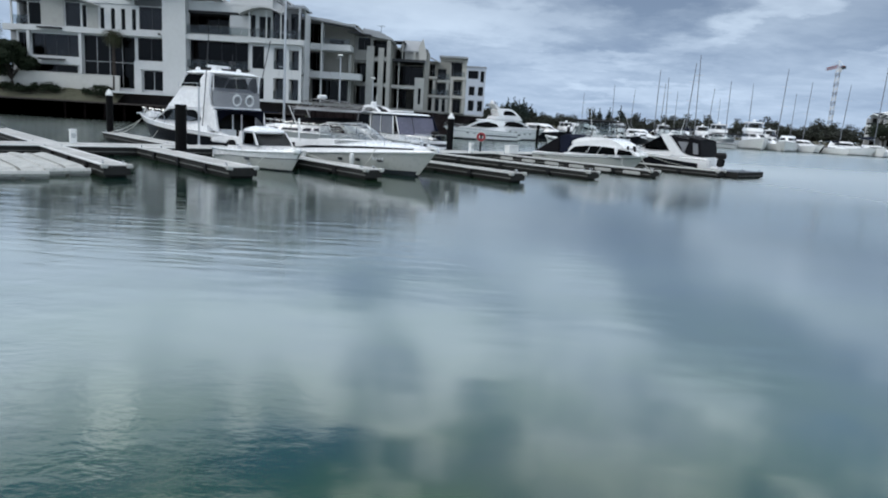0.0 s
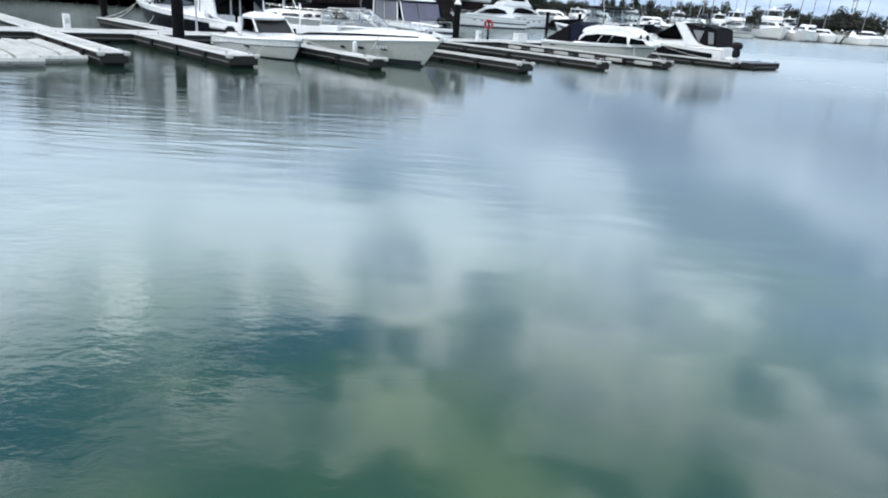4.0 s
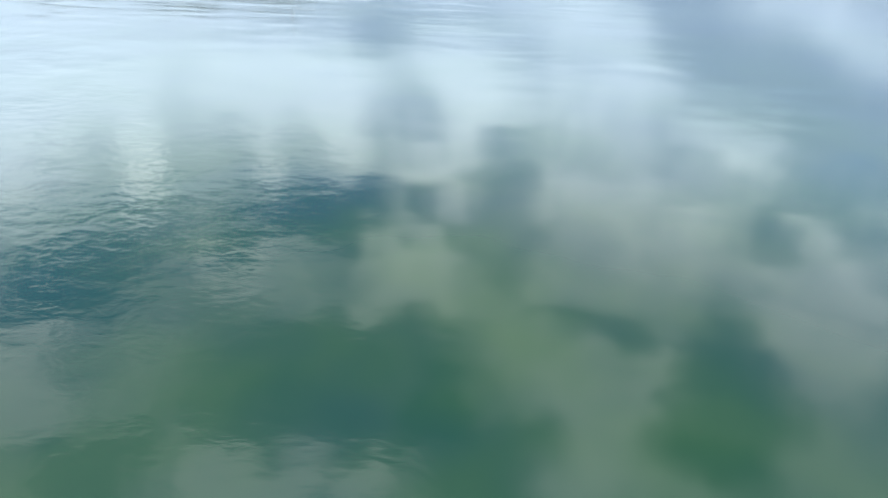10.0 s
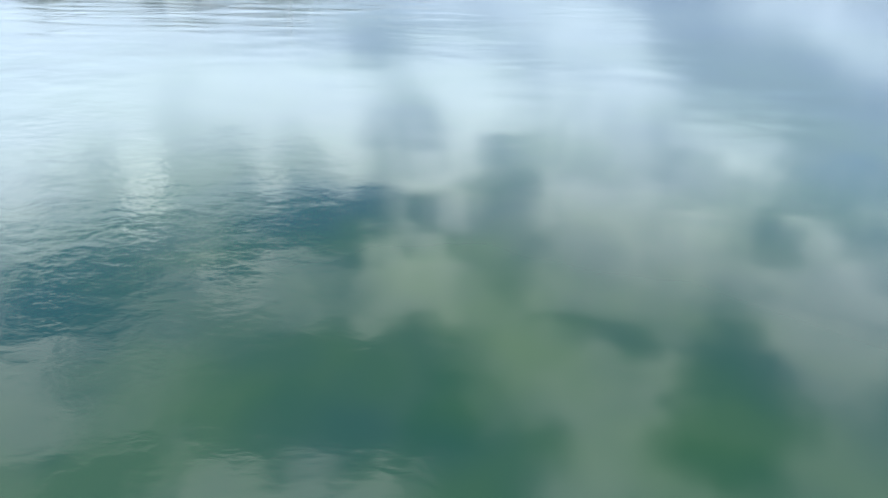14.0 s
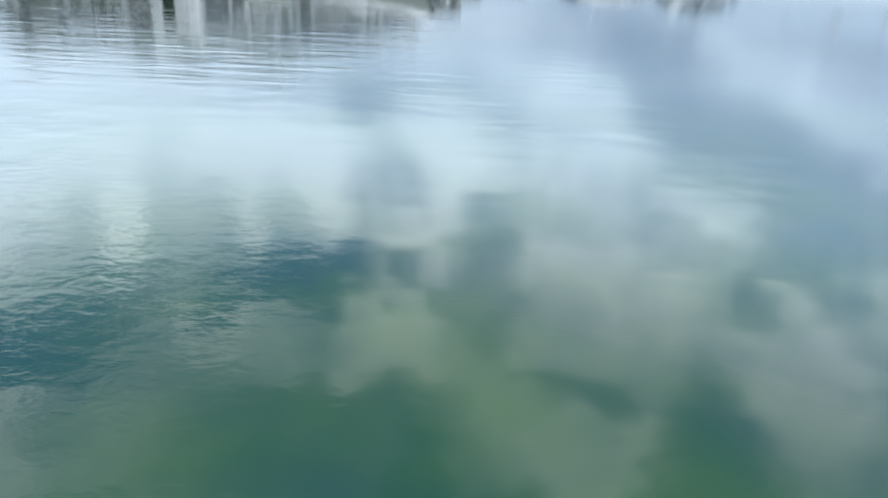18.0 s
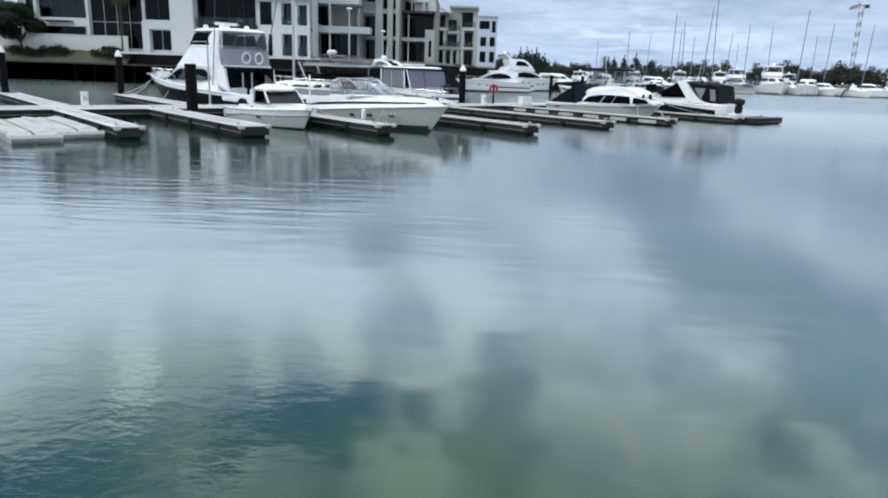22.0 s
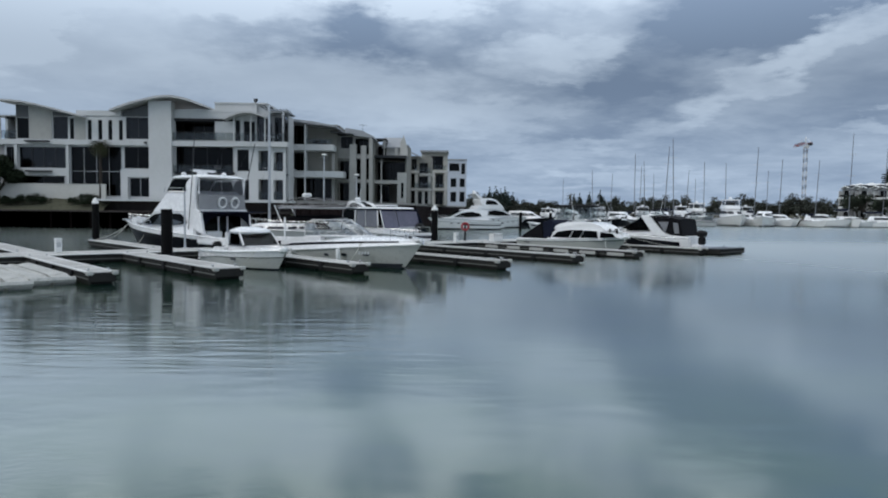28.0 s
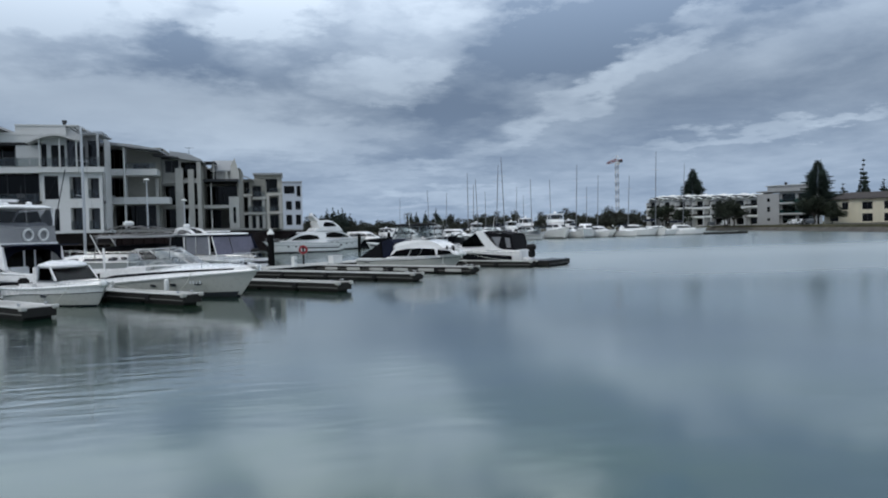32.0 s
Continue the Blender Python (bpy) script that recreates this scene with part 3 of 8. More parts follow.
ORIGIN, ALONG, ACROSS = Vector((-16.9, 30.3, 0)), Vector((0.743, 0.669, 0)), Vector((-0.669, 0.743, 0))
QUAY_TURN = math.degrees(math.atan2(0.669, 0.743))


def berth(s, n, z=0.0, turn=0.0):
    p = ORIGIN + (ALONG * s + ACROSS * n) * UNIT
    return pose(p.x, p.y, z, 0, 0, QUAY_TURN + turn)
# ---------------------------------------------------------------- water, land, walls
bm = bmesh.new()
bmesh.ops.create_grid(bm, x_segments=8, y_segments=8, size=2400)
solid("water", bm, WATER, "calm green harbour water mirroring the clouds", "water", "structure")

# quay on which the eye stands, below and behind the view
solid("quay", boxes((-14, 14, -9, -0.6, -1.0, 0.55)), CONCRETE, "plain concrete landing behind the viewpoint", "pavement", "structure")

def land(name, poly, z, mat, label):
    solid(name, plan_extrude(poly, -0.4, z), mat, label, "ground", "structure")


land("ground_east", [(60, 24), (92, 62), (109, 104), (124, 140), (134, 172), (144, 215), (140, 262), (95, 300), (30, 320), (-40, 322), (-75, 300), (-62, 240), (-300, 500), (0, 900), (900, 900), (900, -100), (60, -100)], 1.45, GRASS, "dry grassy reserve along the far shore")
EDGE = [(-17, 80.3), (-9, 87.7), (-4, 91.7), (-2, 117.7), (4, 142.7), (4, 155)]
bm = bmesh.new()
for (ax, ay), (bx, by) in zip(EDGE, EDGE[1:]):
    plan_extrude([(ax, ay), (bx, by), (bx - 0.3, by + 0.25), (ax - 0.3, ay + 0.25)], -0.5, 3.15, bm)
quay_wall = solid("quay_wall", bm, RUST, "dark piled quay wall below the houses", "wall", "structure")
for (ax, ay), (bx, by) in zip(EDGE, EDGE[1:]):
    L = math.hypot(bx - ax, by - ay)
    for i in range(int(L / 1.3)):
        k = (i + 0.5) * 1.3 / L
        rib = part("pile_rib", rbox(-0.22, 0.22, -0.22, -0.005, -0.5, 3.0, 0.06, 1), RUST, quay_wall)
        rib.matrix_basis = pose(ax + (bx - ax) * k, ay + (by - ay) * k, 0, 0, 0, math.degrees(math.atan2(by - ay, bx - ax)))
    part("capping", rbox(-0.02, L, -0.3, -0.01, 3.02, 3.28, 0.03, 1), CONCRETE, quay_wall).matrix_basis = pose(ax, ay, 0, 0, 0, math.degrees(math.atan2(by - ay, bx - ax)))
land("ground_west", [(-62, 240), (-30, 190), (-2, 165), (4, 155), (4, 143), (-2, 118), (-4, 92), (-9, 88), (-17, 80.6), (-28, 79.2), (-52, 79.2), (-160, 55), (-500, 0), (-500, 400), (-300, 500)], 3.3, CONCRETE, "raised ground under the waterfront houses")
# ---------------------------------------------------------------- pontoons and piles


def pontoon(label, s0, s1, n0, n1, across=False, group="pontoons", top=None, edge=None):
    """A floating walkway: dark floats, timber walers, deck boards."""
    L, W = (n1 - n0, s1 - s0) if across else (s1 - s0, n1 - n0)
    L, W = L * UNIT, W * UNIT
    base = berth((s0 + s1) / 2, (n0 + n1) / 2, 0.0, 90.0 if across else 0.0)
    ob = thing("pontoon", label, "pontoon", base, group)
    a, b, d = L / 2, W / 2, DOCK
    k = max(2, round(L / 2.4))
    for i in range(k):
        c = -a + (i + 0.5) * L / k
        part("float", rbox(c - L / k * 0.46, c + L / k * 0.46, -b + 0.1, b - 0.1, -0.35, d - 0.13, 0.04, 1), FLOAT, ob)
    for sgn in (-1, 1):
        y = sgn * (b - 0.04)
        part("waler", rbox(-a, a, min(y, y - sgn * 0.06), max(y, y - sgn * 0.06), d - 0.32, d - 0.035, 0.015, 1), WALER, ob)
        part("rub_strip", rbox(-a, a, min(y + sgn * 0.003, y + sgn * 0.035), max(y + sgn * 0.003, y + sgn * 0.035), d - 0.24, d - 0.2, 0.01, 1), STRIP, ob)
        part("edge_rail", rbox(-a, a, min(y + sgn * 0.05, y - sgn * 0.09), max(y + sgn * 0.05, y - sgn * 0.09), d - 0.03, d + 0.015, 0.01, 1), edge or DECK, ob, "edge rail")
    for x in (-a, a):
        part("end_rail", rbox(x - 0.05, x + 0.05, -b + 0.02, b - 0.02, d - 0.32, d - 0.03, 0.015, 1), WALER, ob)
    cnt = max(3, int(L / 0.6))
    w = L / cnt
    first = part("board", rbox(-w / 2 + 0.008, w / 2 - 0.008, -b + 0.115, b - 0.115, d - 0.03, d, 0.006, 1), top or BOARD, ob)
    first.matrix_basis = pose(-a + w / 2, 0, 0)
    for i in range(1, cnt):
        same_part("board", first, ob, pose(-a + (i + 0.5) * w, 0, random.uniform(-0.003, 0.003)))
    for x in (-a + 0.4, a - 0.35):
        for y in (-b + 0.12, b - 0.12):
            part("cleat", tubes([(x - 0.11, y, d + 0.09), (x + 0.11, y, d + 0.09)], [(x - 0.04, y, d), (x - 0.04, y, d + 0.09)], [(x + 0.04, y, d), (x + 0.04, y, d + 0.09)], r=0.018), STEEL, ob)
    if across and n0 < -5:
        for y in (-b + 0.05, b - 0.05):
            part("corner_fender", rbox(-a - 0.1, -a + 0.1, y - 0.1, y + 0.1, d - 0.1, d + 0.04, 0.03, 1), FLOAT_PALE, ob, "pale corner fender")
        for i in range(3):
            x = -a + L * (0.2 + 0.28 * i)
            for sgn in (-1, 1):
                part("fender_block", rbox(x - 0.13, x + 0.13, min(sgn * b, sgn * (b + 0.07)), max(sgn * b, sgn * (b + 0.07)), d - 0.3, d - 0.04, 0.02, 1), RUBBER, ob)
    return ob


def pile(s, n, top=2.66, r=0.2, cone=True, label="black sleeved mooring pile with a white cone cap"):
    ob = thing("mooring_pile", label, "pile", berth(s, n), "mooring piles")
    part("shaft", lathe([(r, -1.5), (r, 0.1), (r * 1.01, 0.12), (r, top)], 18), PILE, ob, "", True)
    if cone:
        part("cap", lathe([(r * 1.06, top - 0.04), (r * 1.06, top + 0.04), (0.02, top + 0.36)], 18), CONE, ob, "white cone cap")
    else:
        part("cap", lathe([(r * 1.02, top), (r * 0.9, top + 0.03)], 18), PILE, ob)
    part("guide", torus(r + 0.09, 0.045, 18, 6, pose(0, 0, DOCK)), RUBBER, ob)
    return ob


pontoon("main marina walkway with pale weathered decking", -12.0, 30.0, -1.1, 1.1)
F = "narrow grey finger pontoon with pale decking and dark floats"
pontoon(F, -1.35, -0.55, -9.5, -1.15, True)
pontoon(F, -5.65, -4.65, -11.3, -1.15, True)
pontoon(F, 2.2, 3.2, -10.2, -1.15, True)
pontoon(F, 6.85, 7.6, -11.1, -1.15, True)
pontoon(F, 12.5, 13.3, -12.8, -1.15, True, top=BOARD_DARK)
pontoon(F, 17.8, 18.6, -12.4, -1.15, True, top=BOARD_DARK)
pontoon(F, 23.0, 23.8, -12.2, -1.15, True, top=BOARD_DARK)
pontoon(F, 28.8, 29.6, -12.6, -1.15, True, top=BOARD_DARK)
pontoon(F, -1.2, -0.2, 1.15, 12.6, True)
pontoon(F, 4.3, 5.3, 1.15, 11.6, True)
pontoon("low dark outer pontoon at the end of the marina arm", 29.65, 32.5, -13.4, -12.2, top=STRIPE, edge=STRIPE)
pile(3.42, -2.86, 2.36, 0.24, False, "black sleeved mooring pile with a flat top")
pile(4.8, 11.9)
pile(-0.8, 12.9)
pile(21.7, 1.4, 2.5, 0.21)
# ---------------------------------------------------------------- boats


class Hull:
    """A planing or sailing hull: bow towards +x, waterline at z = 0."""

    def __init__(self, L, B, bow, stern, rake=0.9, full=2.3, mid=0.42, chine=0.86, draft=0.4, flare=1.7):
        self.flare = flare
        self.L, self.B, self.bow, self.stern, self.rake, self.full, self.mid, self.chine, self.draft = L, B, bow, stern, rake, full, mid, chine, draft

    def half(self, u):
        k = max(0.0, (u - self.mid) / (1 - self.mid))
        aft = 0.93 + 0.07 * min(1.0, u / self.mid)
        return self.B / 2 * aft * max(0.0, 1 - k ** self.full)

    def sheer(self, u):
        return self.stern + (self.bow - self.stern) * u ** self.flare

    def at(self, u, v, side=1, off=0.0):
        x = -self.L / 2 + self.L * u - self.rake * u ** 5 * (1 - v)
        low = self.chine - 0.45 * u ** 3
        w = self.half(u) * (low + (1 - low) * max(v, 0.0) ** 0.75)
        if v < 0:
            w *= 1 + v
        z = self.sheer(u) * v if v >= 0 else self.draft * v
        return Vector((x, side * (w + off), z))

    def shell(self, parent, mat, bottom=None, n=26, label=""):
        us = [i / n for i in range(n + 1)]
        vs = [0.0, 0.06, 0.3, 0.55, 0.8, 1.0]
        bm = bmesh.new()
        for side in (1, -1):
            g2 = [[bm.verts.new(self.at(u, v, side)) for v in vs] for u in us]
            for a, b in zip(g2, g2[1:]):
                for i in range(len(vs) - 1):
                    bm.faces.new((a[i], a[i + 1], b[i + 1], b[i]))
        bmesh.ops.remove_doubles(bm, verts=bm.verts[:], dist=1e-3)
        hull = part("hull", bm, mat, parent, label, True)
        bm = bmesh.new()
        tv = [bm.verts.new(self.at(0, v, 1)) for v in vs] + [bm.verts.new(self.at(0, v, -1)) for v in vs[::-1]]
        bm.faces.new(tv)
        part("transom", bm, mat, parent)
        bm = bmesh.new()
        for side in (1, -1):
            g2 = [[bm.verts.new(self.at(u, v, side, 0.006)) for v in (0.07, 0.0, -0.5, -1.0)] for u in us]
            for a, b in zip(g2, g2[1:]):
                for i in range(3):
                    bm.faces.new((a[i], a[i + 1], b[i + 1], b[i]))
        part("bottom", bm, bottom or ANTIFOUL, parent, "", True)
        return hull

    def deck(self, parent, mat, u0=0.0, drop=0.03, n=22, u1=1.0, name="deck"):
        bm = bmesh.new()
        rows = []
        for i in range(n + 1):
            u = u0 + (u1 - u0) * i / n
            h = max(self.half(u) - 0.01, 0.002)
            z = self.sheer(u) - drop
            x = -self.L / 2 + self.L * u
            rows.append([bm.verts.new((x, h * k, z + 0.06 * (1 - k * k) * min(1, h))) for k in (-1, -0.5, 0, 0.5, 1)])
        for a, b in zip(rows, rows[1:]):
            for i in range(4):
                bm.faces.new((a[i], a[i + 1], b[i + 1], b[i]))
        return part(name, bm, mat, parent, "", True)

    def band(self, parent, name, mat, u0, u1, v0, v1, off=0.012, n=20, sides=(1, -1), taper=False, label=""):
        for side in sides:
            bm = bmesh.new()
            rows = []
            for i in range(n + 1):
                u = u0 + (u1 - u0) * i / n
                top = v0 + 0.02 + (v1 - v0 - 0.02) * (i / n) ** 0.3 if taper else v1
                rows.append([bm.verts.new(self.at(u, v, side, off)) for v in (v0, (v0 + top) / 2, top)])
            for a, b in zip(rows, rows[1:]):
                bm.faces.new((a[0], a[1], b[1], b[0]))
                bm.faces.new((a[1], a[2], b[2], b[1]))
            part(name, bm, mat, parent, label, True)

    def rail(self, parent, mat, r=0.03, u0=0.0, v=1.0, dz=0.0, inset=0.0, name="rubbing_strake", u1=1.0, n=24):
        for side in (1, -1):
            pts = []
            for i in range(n + 1):
                p = self.at(u0 + (u1 - u0) * i / n, v, side)
                p.y = side * max(abs(p.y) - inset, 0.0)
                p.z += dz
                pts.append(p)
            part(name, tubes(pts, r=r), mat, parent, "", True)

    def bow_rail(self, parent, u0=0.55, h=0.55, inset=0.12, posts=5):
        self.rail(parent, STEEL, 0.016, u0, 1.0, h, inset, "bow_rail", 0.985, 14)
        self.rail(parent, STEEL, 0.01, u0 + 0.03, 1.0, h * 0.5, inset, "bow_rail", 0.98, 14)
        for side in (1, -1):
            for i in range(posts):
                p = self.at(u0 + (0.98 - u0) * i / (posts - 1), 1.0, side)
                p.y = side * max(abs(p.y) - inset, 0.0)
                part("stanchion", tubes([p, p + Vector((0, 0, h))], r=0.013, seg=5), STEEL, parent)

    def portholes(self, parent, us, v=0.62, size=(0.28, 0.1)):
        for side in (1, -1):
            for u in us:
                p, q = self.at(u, v, side, 0.008), self.at(u + 0.02, v, side, 0.008)
                d = (q - p).normalized()
                upv = (self.at(u, v + 0.1, side, 0.008) - p).normalized()
                bm = bmesh.new()
                ring = [bm.verts.new(p + d * size[0] / 2 * math.copysign(abs(math.cos(a)) ** 0.6, math.cos(a)) + upv * size[1] / 2 * math.copysign(abs(math.sin(a)) ** 0.6, math.sin(a))) for a in [2 * math.pi * j / 14 for j in range(14)]]
                bm.faces.new(ring)
                out = Vector((0, side, 0)) * 0.015
                r = bmesh.ops.extrude_face_region(bm, geom=bm.faces[:])
                bmesh.ops.translate(bm, verts=[e for e in r["geom"] if isinstance(e, bmesh.types.BMVert)], vec=out)
                part("porthole", bm, STRIPE, parent, "small dark porthole")


class Shell:
    """A cabin drawn as rings in plan: z, aft x, fore x, half width, squareness."""

    def __init__(self, rings):
        self.rings = rings

    def at(self, th, z, off=0.0):
        R = self.rings
        i = 0
        while i < len(R) - 2 and z > R[i + 1][0]:
            i += 1
        a, b = R[i], R[i + 1]
        k = 0 if b[0] == a[0] else (z - a[0]) / (b[0] - a[0])
        xa, xf, w, p = [a[j] + (b[j] - a[j]) * k for j in (1, 2, 3, 4)]
        c, s = math.cos(th), math.sin(th)
        x = (xa + xf) / 2 + ((xf - xa) / 2 + off) * math.copysign(abs(c) ** (2 / p), c)
        return Vector((x, (w + off) * math.copysign(abs(s) ** (2 / p), s), z))

    def skin(self, parent, name, mat, n=48, label="", cap=True):
        bm = bmesh.new()
        rows = [[bm.verts.new(self.at(2 * math.pi * (j + 0.5) / n, r[0])) for j in range(n)] for r in self.rings]
        for a, b in zip(rows, rows[1:]):
            for j in range(n):
                bm.faces.new((a[j], a[(j + 1) % n], b[(j + 1) % n], b[j]))
        if cap:
            bm.faces.new(rows[-1])
        return part(name, bm, mat, parent, label, True)

    def strip(self, parent, name, mat, t0, t1, z0, z1, off=0.014, n=8, label="", slant=0.0):
        bm = bmesh.new()
        rows = []
        for i in range(n + 1):
            th = radians(t0 + (t1 - t0) * i / n)
            rows.append([bm.verts.new(self.at(th + radians(slant) * (k - 0.5), z0 + (z1 - z0) * k, off)) for k in (0, 0.5, 1)])
        for a, b in zip(rows, rows[1:]):
            bm.faces.new((a[0], a[1], b[1], b[0]))
            bm.faces.new((a[1], a[2], b[2], b[1]))
        return part(name, bm, mat, parent, label, True)


def slab_roof(parent, name, xa, xf, w, z, thick, mat, label="", p=5.0, crown=0.06):
    s = Shell([(z - 0.0, xa + 0.06, xf - 0.06, w - 0.06, p), (z + thick * 0.4, xa, xf, w, p), (z + thick * 0.8, xa + 0.03, xf - 0.03, w - 0.03, p), (z + thick + crown * 0.5, xa + 0.2, xf - 0.25, w - 0.25, p), (z + thick + crown, xa + 0.6, xf - 0.7, w * 0.55, 3.5)])
    bm = bmesh.new()
    n = 40
    rows = [[bm.verts.new(s.at(2 * math.pi * (j + 0.5) / n, r[0])) for j in range(n)] for r in s.rings]
    for a, b in zip(rows, rows[1:]):
        for j in range(n):
            bm.faces.new((a[j], a[(j + 1) % n], b[(j + 1) % n], b[j]))
    bm.faces.new(rows[-1])
    bm.faces.new(rows[0][::-1])
    return part(name, bm, mat, parent, label, True)


def pillars(parent, rows, r=0.03, mat=None, name="pillar"):
    for a, b in rows:
        part(name, tubes([a, b], r=r), mat or GEL, parent)


def fender(parent, p, r=0.11, h=0.55, mat=None):
    part("fender", lathe([(0.02, 0), (r * 0.8, 0.05), (r, 0.14), (r, h - 0.14), (r * 0.8, h - 0.05), (0.02, h)], 12, Matrix.Translation(p)), mat or PLASTIC, parent, "white fender", True)


def rope(a, b, sag=0.15, r=0.018, label="pale mooring rope between boat and pontoon"):
    a, b = Vector(a), Vector(b)
    pts = [a.lerp(b, k / 8) - Vector((0, 0, sag * 4 * (k / 8) * (1 - k / 8))) for k in range(9)]
    return solid("mooring_rope", tubes(pts, r=r, seg=5), ROPE, label, "rope", group="mooring ropes")


def lofted(poly, w, r=0.05, seg=2):
    """A solid from a side outline (x, z); w gives its half width at a point of the outline."""
    bm = bmesh.new()
    a = [bm.verts.new((x, w(x, z), z)) for x, z in poly]
    b = [bm.verts.new((x, -w(x, z), z)) for x, z in poly]
    bm.faces.new(a)
    bm.faces.new(b[::-1])
    for i in range(len(a)):
        j = (i + 1) % len(a)
        bm.faces.new((a[i], b[i], b[j], a[j]))
    bmesh.ops.recalc_face_normals(bm, faces=bm.faces[:])
    if r:
        bmesh.ops.bevel(bm, geom=bm.edges[:], offset=r, segments=seg, affect="EDGES", clamp_overlap=True)
    return bm


def side_panel(parent, name, mat, poly, w, label="", sides=(1, -1), off=0.014, thick=0.012):
    """A thin pane or panel that lies on the side of a lofted solid."""
    for s in sides:
        bm = bmesh.new()
        a = [bm.verts.new((x, s * (w(x, z) + off), z)) for x, z in poly]
        b = [bm.verts.new((x, s * (w(x, z) + off - thick), z)) for x, z in poly]
        bm.faces.new(a)
        bm.faces.new(b[::-1])
        for i in range(len(a)):
            j = (i + 1) % len(a)
            bm.faces.new((a[i], b[i], b[j], a[j]))
        part(name, bm, mat, parent, label)


def arc(pts, n=5):
    """A closed outline with its corners eased."""
    out = []
    k = len(pts)
    for i in range(k):
        p, q, r = [Vector(pts[(i + d) % k]) for d in (-1, 0, 1)]
        e = min((p - q).length, (r - q).length) * 0.3
        u, v = q + (p - q).normalized() * e, q + (r - q).normalized() * e
        for j in range(n):
            t = j / (n - 1)
            m = u * (1 - t) ** 2 + q * 2 * t * (1 - t) + v * t * t
            out.append((m.x, m.y))
    return out


def flybridge_boat(m, label):
    """Tall sport fisher: dark hull, moulded flybridge, enclosed helm, open cockpit aft."""
    ob = thing("flybridge_boat", label, "motor boat", m)
    h = Hull(14.2, 3.9, 1.62, 0.82, 1.5, 2.2, flare=1.25)
    h.shell(ob, DARK_HULL, label="black hull sides")
    h.band(ob, "topside", GEL, 0.0, 1.0, 0.8, 1.0, 0.01, label="white sheer band")
    h.deck(ob, GEL, 0.33)
    h.rail(ob, GEL, 0.045)
    h.bow_rail(ob, 0.62, 0.42, 0.14, 6)
    part("anchor_roller", rbox(6.7, 7.35, -0.13, 0.13, 1.6, 1.7, 0.02, 1), STEEL, ob)
    part("windlass", lathe([(0.16, 1.6), (0.18, 1.8), (0.08, 1.9)], 12, pose(5.7, 0, 0)), STEEL, ob, "", True)
    for y in (0.5, -0.5):
        part("deck_locker", rbox(4.3, 5.1, y - 0.3, y + 0.3, 1.5, 1.85, 0.07), GEL, ob)
    wide = lambda x, z: (1.62 - 0.10 * max(z - 1.0, 0.0)) * (1.0 - 0.16 * max(0.0, (x - 0.4) / 2.6) ** 2)
    # saloon, under the visor
    part("saloon", lofted([(-2.35, 0.7), (3.7, 0.95), (3.55, 1.35), (1.75, 2.2), (-2.35, 2.2)], wide, 0.06), GEL, ob, "white saloon moulding")
    side_panel(ob, "saloon_window", BOAT_TINT, arc([(3.1, 1.42), (1.5, 2.1), (-1.1, 2.12), (-1.75, 1.62), (-0.8, 1.5)], 4), wide, "smoked arched saloon window")
    part("windscreen", sheet_mesh([[(3.56, y, 1.4) for y in (-1.2, 0, 1.2)], [(1.9, y, 2.16) for y in (-1.3, 0, 1.3)]], 0.03), BOAT_TINT, ob)
    # flybridge moulding with its visor
    part("flybridge", lofted([(1.95, 2.16), (0.95, 2.9), (0.45, 3.34), (-2.3, 3.36), (-2.5, 2.2), (0.9, 2.12)], wide, 0.08, 3), GEL, ob, "white flybridge moulding with a visor")
    # side wings that sweep from the hardtop to the cockpit coaming
    wing = smooth_line([(-2.2, 4.12), (-1.7, 3.72), (-1.75, 3.3), (-1.9, 2.6), (-2.0, 2.0), (-2.2, 1.5), (-3.0, 1.1), (-4.4, 0.92)], 5)
    back = smooth_line([(-4.4, 0.78), (-3.55, 0.86), (-3.2, 1.2), (-3.05, 1.8), (-2.95, 2.15), (-2.62, 2.36), (-2.5, 3.2), (-2.62, 4.12)], 5)
    for s in (1, -1):
        part("wing", side_extrude(wing + back, s * 1.54 - 0.06, s * 1.54 + 0.06), GEL, ob, "white swept wing of the flybridge")
        part("cockpit_side", rbox(-6.9, -3.0, s * 1.76 - 0.12, s * 1.76 + 0.12, 0.55, 0.95, 0.06), GEL, ob, "white cockpit coaming")
        part("helm_window", side_extrude([(0.4, 3.38), (-0.1, 3.95), (-1.55, 3.98), (-1.85, 3.4)], s * 1.4 - 0.01, s * 1.4 + 0.01), BOAT_TINT, ob, "smoked helm side window")
        part("helm_post", tubes([(0.5, s * 1.4, 3.32), (-0.2, s * 1.36, 4.1)], r=0.06), GEL, ob)
        part("grab_rail", tubes([(0.3, s * 1.62, 3.3), (0.3, s * 1.62, 3.52), (-1.5, s * 1.62, 3.52), (-1.5, s * 1.62, 3.3)], r=0.018), STEEL, ob)
        part("outrigger", tubes([(-2.0, s * 1.68, 1.3), (-2.5, s * 1.78, 3.9), (-3.0, s * 1.95, 6.1)], r=0.026, seg=6), ALU, ob, "dark slender outrigger pole")
    part("helm_screen", sheet_mesh([[(0.45, y, 3.38) for y in (-1.36, 0, 1.36)], [(-0.12, y, 4.02) for y in (-1.3, 0, 1.3)]], 0.02), BOAT_TINT, ob)
    slab_roof(ob, "hardtop", -2.95, 0.25, 1.56, 4.04, 0.13, GEL, "white rounded hardtop", 4.2, 0.1)
    # enclosed helm seen from aft
    aft = lambda z: -2.56 - 0.10 * (4.0 - z)
